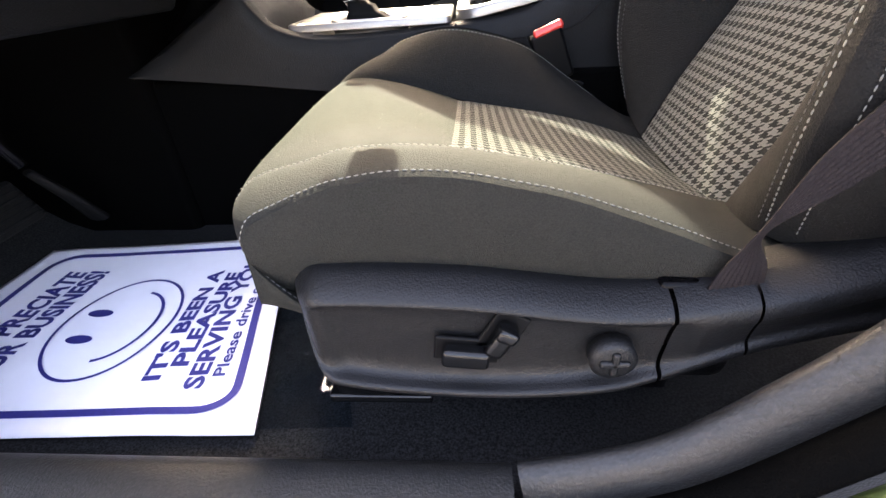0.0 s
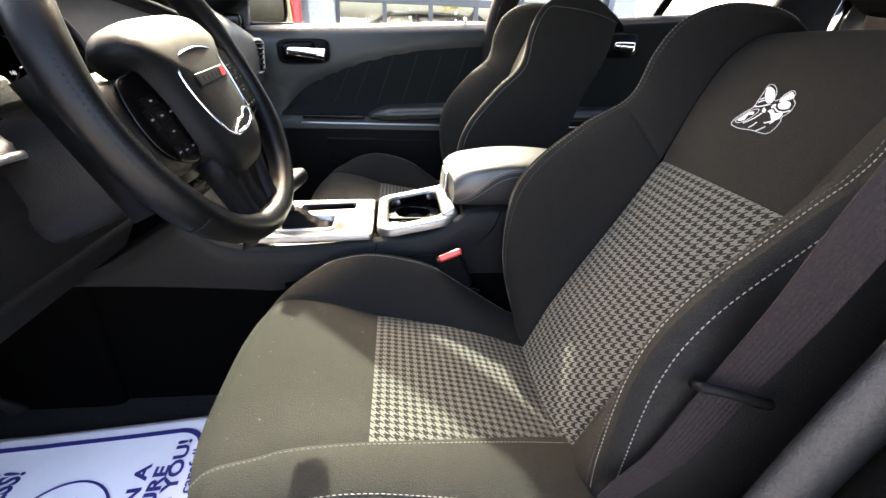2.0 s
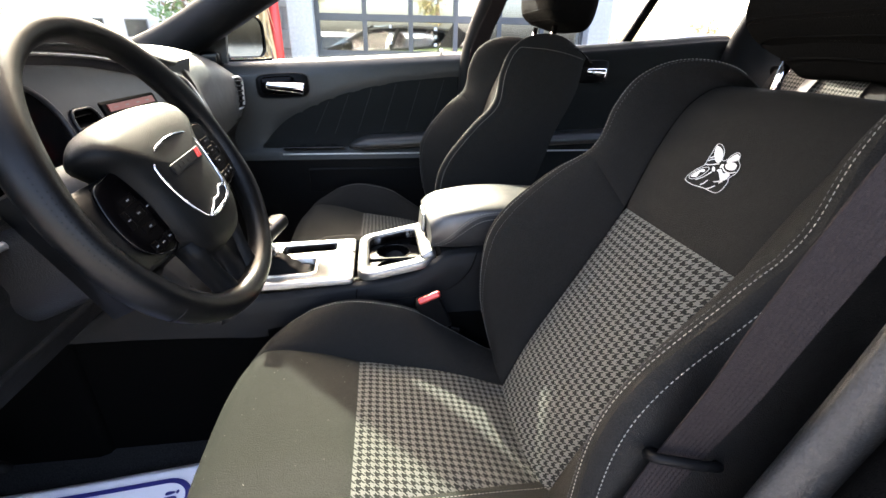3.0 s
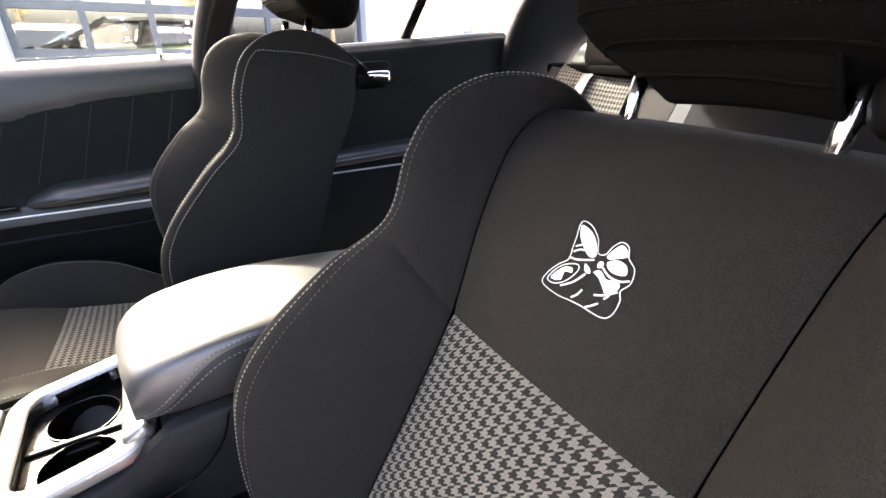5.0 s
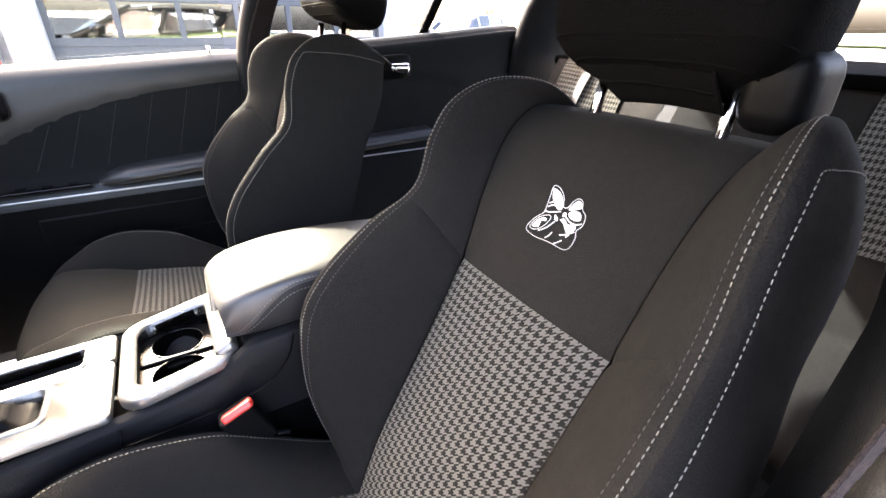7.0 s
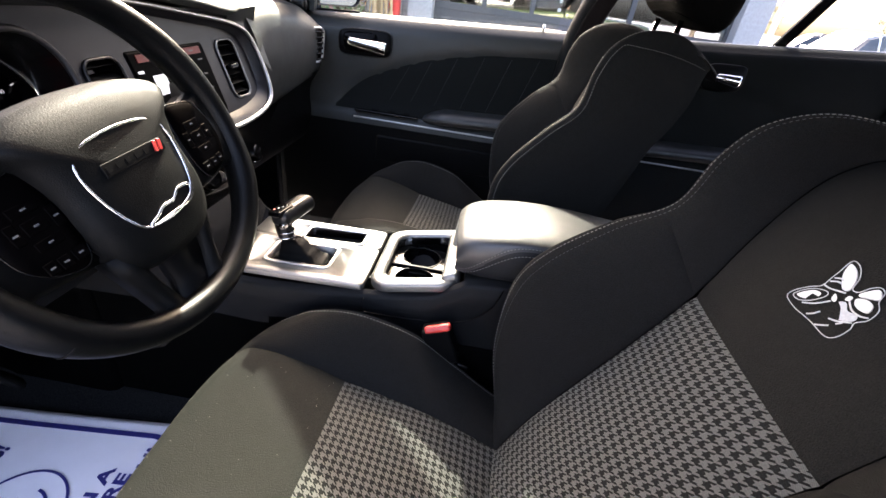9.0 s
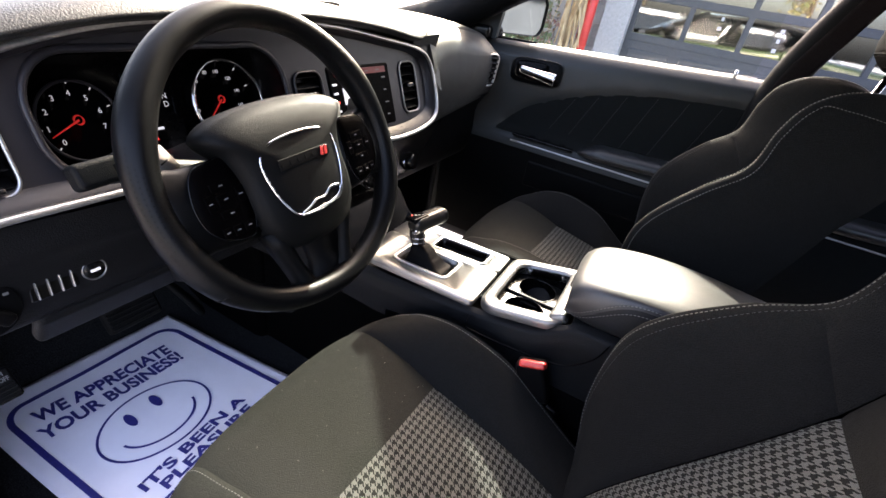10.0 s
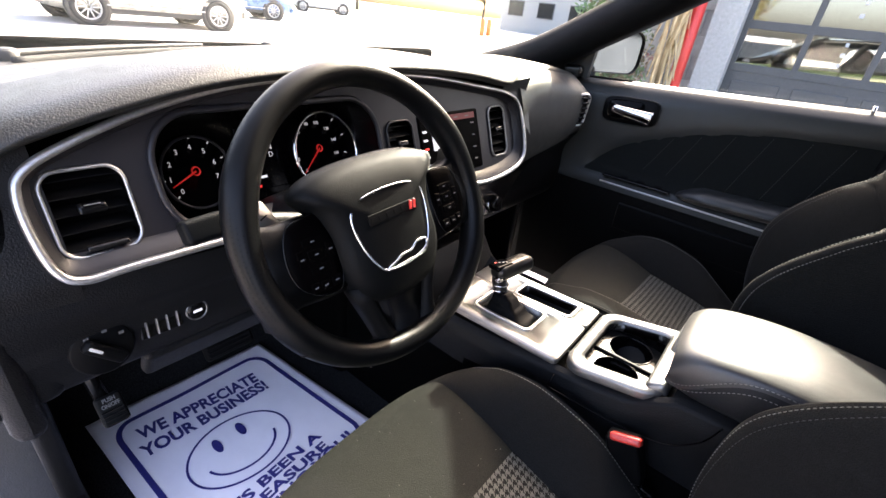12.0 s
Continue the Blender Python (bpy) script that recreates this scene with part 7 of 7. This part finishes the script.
CONE = material("orange_cone", (0.75, 0.16, 0.03), 0.6, scale=20)
for x, y in ((-17.4, 25.1), (-17.9, 26.6)):
    cone = thing("traffic_cone", "orange traffic cone with white band", "traffic cone", "traffic cones")
    part("cone_body", disc((0, 0, 0.03), (0, 0, 1), 0.16, 0.95, 24, 0.03), CONE, cone)
    part("white_band", disc((0, 0, 0.45), (0, 0, 1), 0.112, 0.16, 24, 0.090), WHITE, cone)
    part("cone_foot", box((0.42, 0.42, 0.04), (0, 0, 0.02), 0.01, 1), CONE, cone)
    cone.location = (x, y, 0)
far = thing("block_office", "low grey block building with a row of windows", "building")
part("block_wall", box((26, 10, 5.2), (-17.0, 52, 2.6), 0.02), BLOCK, far)
part("roof", box((26.6, 10.6, 0.3), (-17.0, 52, 5.3), 0.03), DARKFRAME, far)
for k in range(7):
    wnd = part("window", box((1.9, 0.12, 1.5), (-28.2 + 3.6 * k, 46.98, 2.3), 0.02), DARKFRAME, far)
    part("pane", box((1.7, 0.02, 1.3), (-28.2 + 3.6 * k, 46.91, 2.3), 0), CARGLASS, wnd)
# poles past the garage
STEEL = material("galvanised_steel", (0.45, 0.46, 0.46), 0.5, metal=0.5, scale=20)
for nm, lab, x, y, r, hgt, mt in (("lamp_post", "tall grey steel lamp post", 5.4, 9.6, 0.055, 6.5, STEEL), ("sign_post", "grey steel sign post", 11.4, 12.2, 0.05, 5.0, STEEL), ("white_post", "short white painted post", 6.4, 12.6, 0.09, 1.75, WHITE)):
    post = thing(nm, lab, "post")
    part("shaft", disc((x, y, 0), (0, 0, 1), r, hgt, 16, r * 0.85, bevel=0.01), mt, post)
    part("base_plate", box((r * 5, r * 5, 0.03), (x, y, 0.015), 0.005, 1), STEEL, post)
GRASS = material("dry_grass", (0.10, 0.13, 0.045), 0.95, second=(0.14, 0.13, 0.06), scale=0.6, blotch=0.3)
lawn = part("lawn", sheet(lambda u, v: Vector((-140 + 104 * u, 5 + 95 * v, 0.03 + 2.4 * u * (1 - u) * v)), 12, 12), GRASS)
tagged(lawn, "dry green lawn beyond the parking lot", "lawn", kind="structure")
rise = part("hillside", sheet(lambda u, v: Vector((-20 + 170 * u, 75 + 60 * v, 0.02 + 4.0 * v * (2 - v) * (0.75 + 0.25 * math.sin(u * 9)))), 30, 10), GRASS)
tagged(rise, "low olive hillside on the horizon", "hillside", kind="structure")
BARK = material("tree_bark", (0.10, 0.075, 0.05), 0.9, scale=8, bump=0.4)
FOLIAGE = material("tree_leaves", (0.08, 0.10, 0.03), 0.7, second=(0.13, 0.10, 0.035), scale=1.2, mix=0.3)


def tree(x, y, hgt, seed):
    rr = random.Random(seed)
    tr = thing("tree", "leafy tree turning yellow-green at the lot's edge", "tree", "trees at the lot's edge")
    trunk = tube(spline([(x, y, 0), (x + 0.1, y, hgt * 0.3), (x - 0.05, y, hgt * 0.6), (x, y, hgt * 0.85)], 10), lambda t: hgt * (0.030 - 0.022 * t), 8)
    for k in range(6):
        a, z = rr.uniform(0, math.tau), hgt * rr.uniform(0.35, 0.65)
        trunk = join(trunk, tube([(x, y, z), (x + hgt * 0.16 * math.cos(a), y + hgt * 0.16 * math.sin(a), z + hgt * 0.14)], lambda t: hgt * (0.011 - 0.008 * t), 5))
    part("trunk", trunk, BARK, tr)
    bm = bmesh.new()
    clumps = [(Vector((x + hgt * rr.gauss(0, 0.14), y + hgt * rr.gauss(0, 0.14), hgt * rr.uniform(0.45, 0.95))), hgt * rr.uniform(0.07, 0.14)) for k in range(16)]
    for c, r in clumps:
        for k in range(70):
            p = c + Vector((rr.gauss(0, 0.5), rr.gauss(0, 0.5), rr.gauss(0, 0.45))) * r
            d = Vector((rr.uniform(-1, 1), rr.uniform(-1, 1), rr.uniform(-1, 1))).normalized()
            s = d.orthogonal().normalized()
            ln = hgt * 0.022
            bm.faces.new([bm.verts.new(v) for v in (p - d * ln, p + s * ln * 0.55, p + d * ln, p - s * ln * 0.55)])
    part("crown", bm, FOLIAGE, tr, smooth=False)


for k, (x, y, hgt) in enumerate(((24, 62, 7.5), (33, 66, 5), (52, 70, 6), (66, 62, 5.5), (84, 66, 6.5), (-46, 40, 8), (-58, 30, 7), (-40, 58, 7), (-20, -34, 9), (-6, -38, 7), (6, -36, 8.5), (16, -33, 8))):
    tree(x, y, hgt, k)

# cowl and wipers outside the windscreen
cb = spline(ws_base, 40)
cowl = part("windscreen_cowl", sheet(lambda u, v: cb[round(u * 40)] + Vector((-0.015 - 0.16 * v, 0, 0.004 - 0.030 * v + 0.012 * math.sin(math.pi * v))), 40, 8, thick=0.02), DARKPLAST)
tagged(cowl, "black plastic cowl below the windscreen", "cowl", kind="structure")
for y0, y1 in ((-0.52, 0.02), (0.02, 0.52)):
    wip = thing("wiper", "black windscreen wiper resting on the cowl", "wiper", "windscreen wipers")
    pts = [cb[round((y + 0.68) / 1.36 * 40)] + Vector((-0.045, 0, 0.006)) for y in [y0 + (y1 - y0) * k / 12 for k in range(13)]]
    part("wiper_blade", tube(spline(pts, 24), 0.0045, 8, flat=1.6), TYRE, wip)
    part("wiper_arm", tube(spline([p + Vector((-0.03 * (1 - k / 12), 0, 0.008)) for k, p in enumerate(pts)][:8], 16), lambda t: 0.006 - 0.002 * t, 8), DARKPLAST, wip)
    part("wiper_pivot", disc(pts[0] + Vector((-0.03, 0, -0.02)), (0, 0, 1), 0.016, 0.036, 16, bevel=0.004), DARKPLAST, wip)
# bonnet
bonnet = part("bonnet", sheet(lambda u, v: Vector((cb[round(v * 40)].x - 0.17 - 0.95 * u, cb[round(v * 40)].y * (1 + 0.05 * u), 0.935 - 0.10 * u * u)), 16, 40, thick=0.02), PAINT)
tagged(bonnet, "green painted bonnet of the car", "bonnet", kind="structure")

# blocks of the wall beside the garage door
blk = bmesh.new()
blk = join(blk, box((0.388, 0.03, 0.188), (0, 0, 0), 0.006, 1))
me_block = bpy.data.meshes.new("block")
blk.to_mesh(me_block)
blk.free()
me_block.materials.append(BLOCK)
wall_part = hall.children[0]
for r in range(13):
    for c in range(2):
        o = new("block", me_block)
        o.parent = wall_part
        o.location = (-1.50 + 0.40 * c + (0.2 if r % 2 else 0.0), BY + 0.001, 0.10 + 0.20 * r)


# ---- outer body of the car around the cabin ----
roof_skin = part("roof_panel", sheet(lambda u, v: Vector((-0.10 + 1.78 * u, -0.64 + 1.28 * v, 1.392 + 0.055 * math.sin(math.pi * v) * math.sin(math.pi * min(1, u * 0.8 + 0.15)) - 0.03 * max(0.0, u - 0.8))), 20, 16, thick=0.006), PAINT)
tagged(roof_skin, "green painted roof panel over the cabin", "roof panel", kind="structure")


def body_side(x0, x1, sg, name, label, top):
    """Outer skin of the car's side between two stations."""
    def f(u, v):
        x = x0 + (x1 - x0) * u
        pr = [(0.800, top(x)), (0.872, top(x) - 0.05), (0.905, 0.80), (0.915, 0.62), (0.890, 0.45), (0.872, 0.30), (0.84, 0.22)]
        y, z = spline([Vector((a, b, 0)) for a, b in pr], 30)[round(v * 30)][:2]
        return Vector((x, sg * y + (0.05 if sg > 0 else 0.0), z))
    o = part(name, sheet(f, 30, 30, thick=0.006, down=(0, -sg, 0)), PAINT)
    return tagged(o, label, "car body", kind="structure")


body_side(-0.50, 0.335, 1, "door_skin_front", "green painted outer skin of the passenger front door", lambda x: belt(x) - 0.050)
body_side(0.345, 1.24, 1, "door_skin_rear", "green painted outer skin of the rear passenger door", lambda x: belt(x) - 0.050)
body_side(1.25, 2.75, 1, "rear_wing", "green painted rear wing of the car", lambda x: 1.07 - 0.05 * (x - 1.25))
body_side(0.75, 2.75, -1, "rear_wing_driver", "green painted rear wing on the driver's side", lambda x: 1.06 - 0.04 * (x - 0.75))
body_side(-2.10, -0.51, 1, "front_wing", "green painted front wing of the car", lambda x: 0.965 + 0.075 * (x + 0.51))
body_side(-2.10, -0.95, -1, "front_wing_driver", "green painted front wing on the driver's side", lambda x: 0.932 + 0.055 * (x + 0.95))
boot_lid = part("boot_lid", sheet(lambda u, v: Vector((2.02 + 0.73 * u, -0.80 + 1.60 * v, 1.045 - 0.03 * u - 0.02 * (2 * v - 1) ** 2)), 10, 16, thick=0.01), PAINT)
tagged(boot_lid, "green painted boot lid", "boot lid", kind="structure")
rear_glass = part("rear_window", sheet(lambda u, v: Vector((1.62 + 0.42 * u, (-0.58 + 1.16 * v) * (1 + 0.15 * u), 1.36 - 0.30 * u)), 8, 12), TINTED)
tagged(rear_glass, "tinted rear window", "rear window", kind="structure")


# stray lint on the driver's cushion
LINT = material("pale_lint", (0.16, 0.155, 0.14), 0.9, scale=200)
fl = cushion_strip("insert")
bm = bmesh.new()
rl = random.Random(11)
for k in range(40):
    q = fl(rl.uniform(0.22, 0.60), rl.uniform(0.05, 0.95)) + Vector((0, -0.375, 0.0010))
    a, ln = rl.uniform(0, math.tau), rl.uniform(0.0004, 0.0016)
    d, n = Vector((math.cos(a), math.sin(a), 0)) * ln, Vector((-math.sin(a), math.cos(a), 0)) * 0.00025
    bm.faces.new([bm.verts.new(v) for v in (q - d - n, q + d - n, q + d + n, q - d + n)])
tagged(part("lint", bm, LINT, smooth=False), "pale specks of lint on the cushion", "lint", kind="stuff")
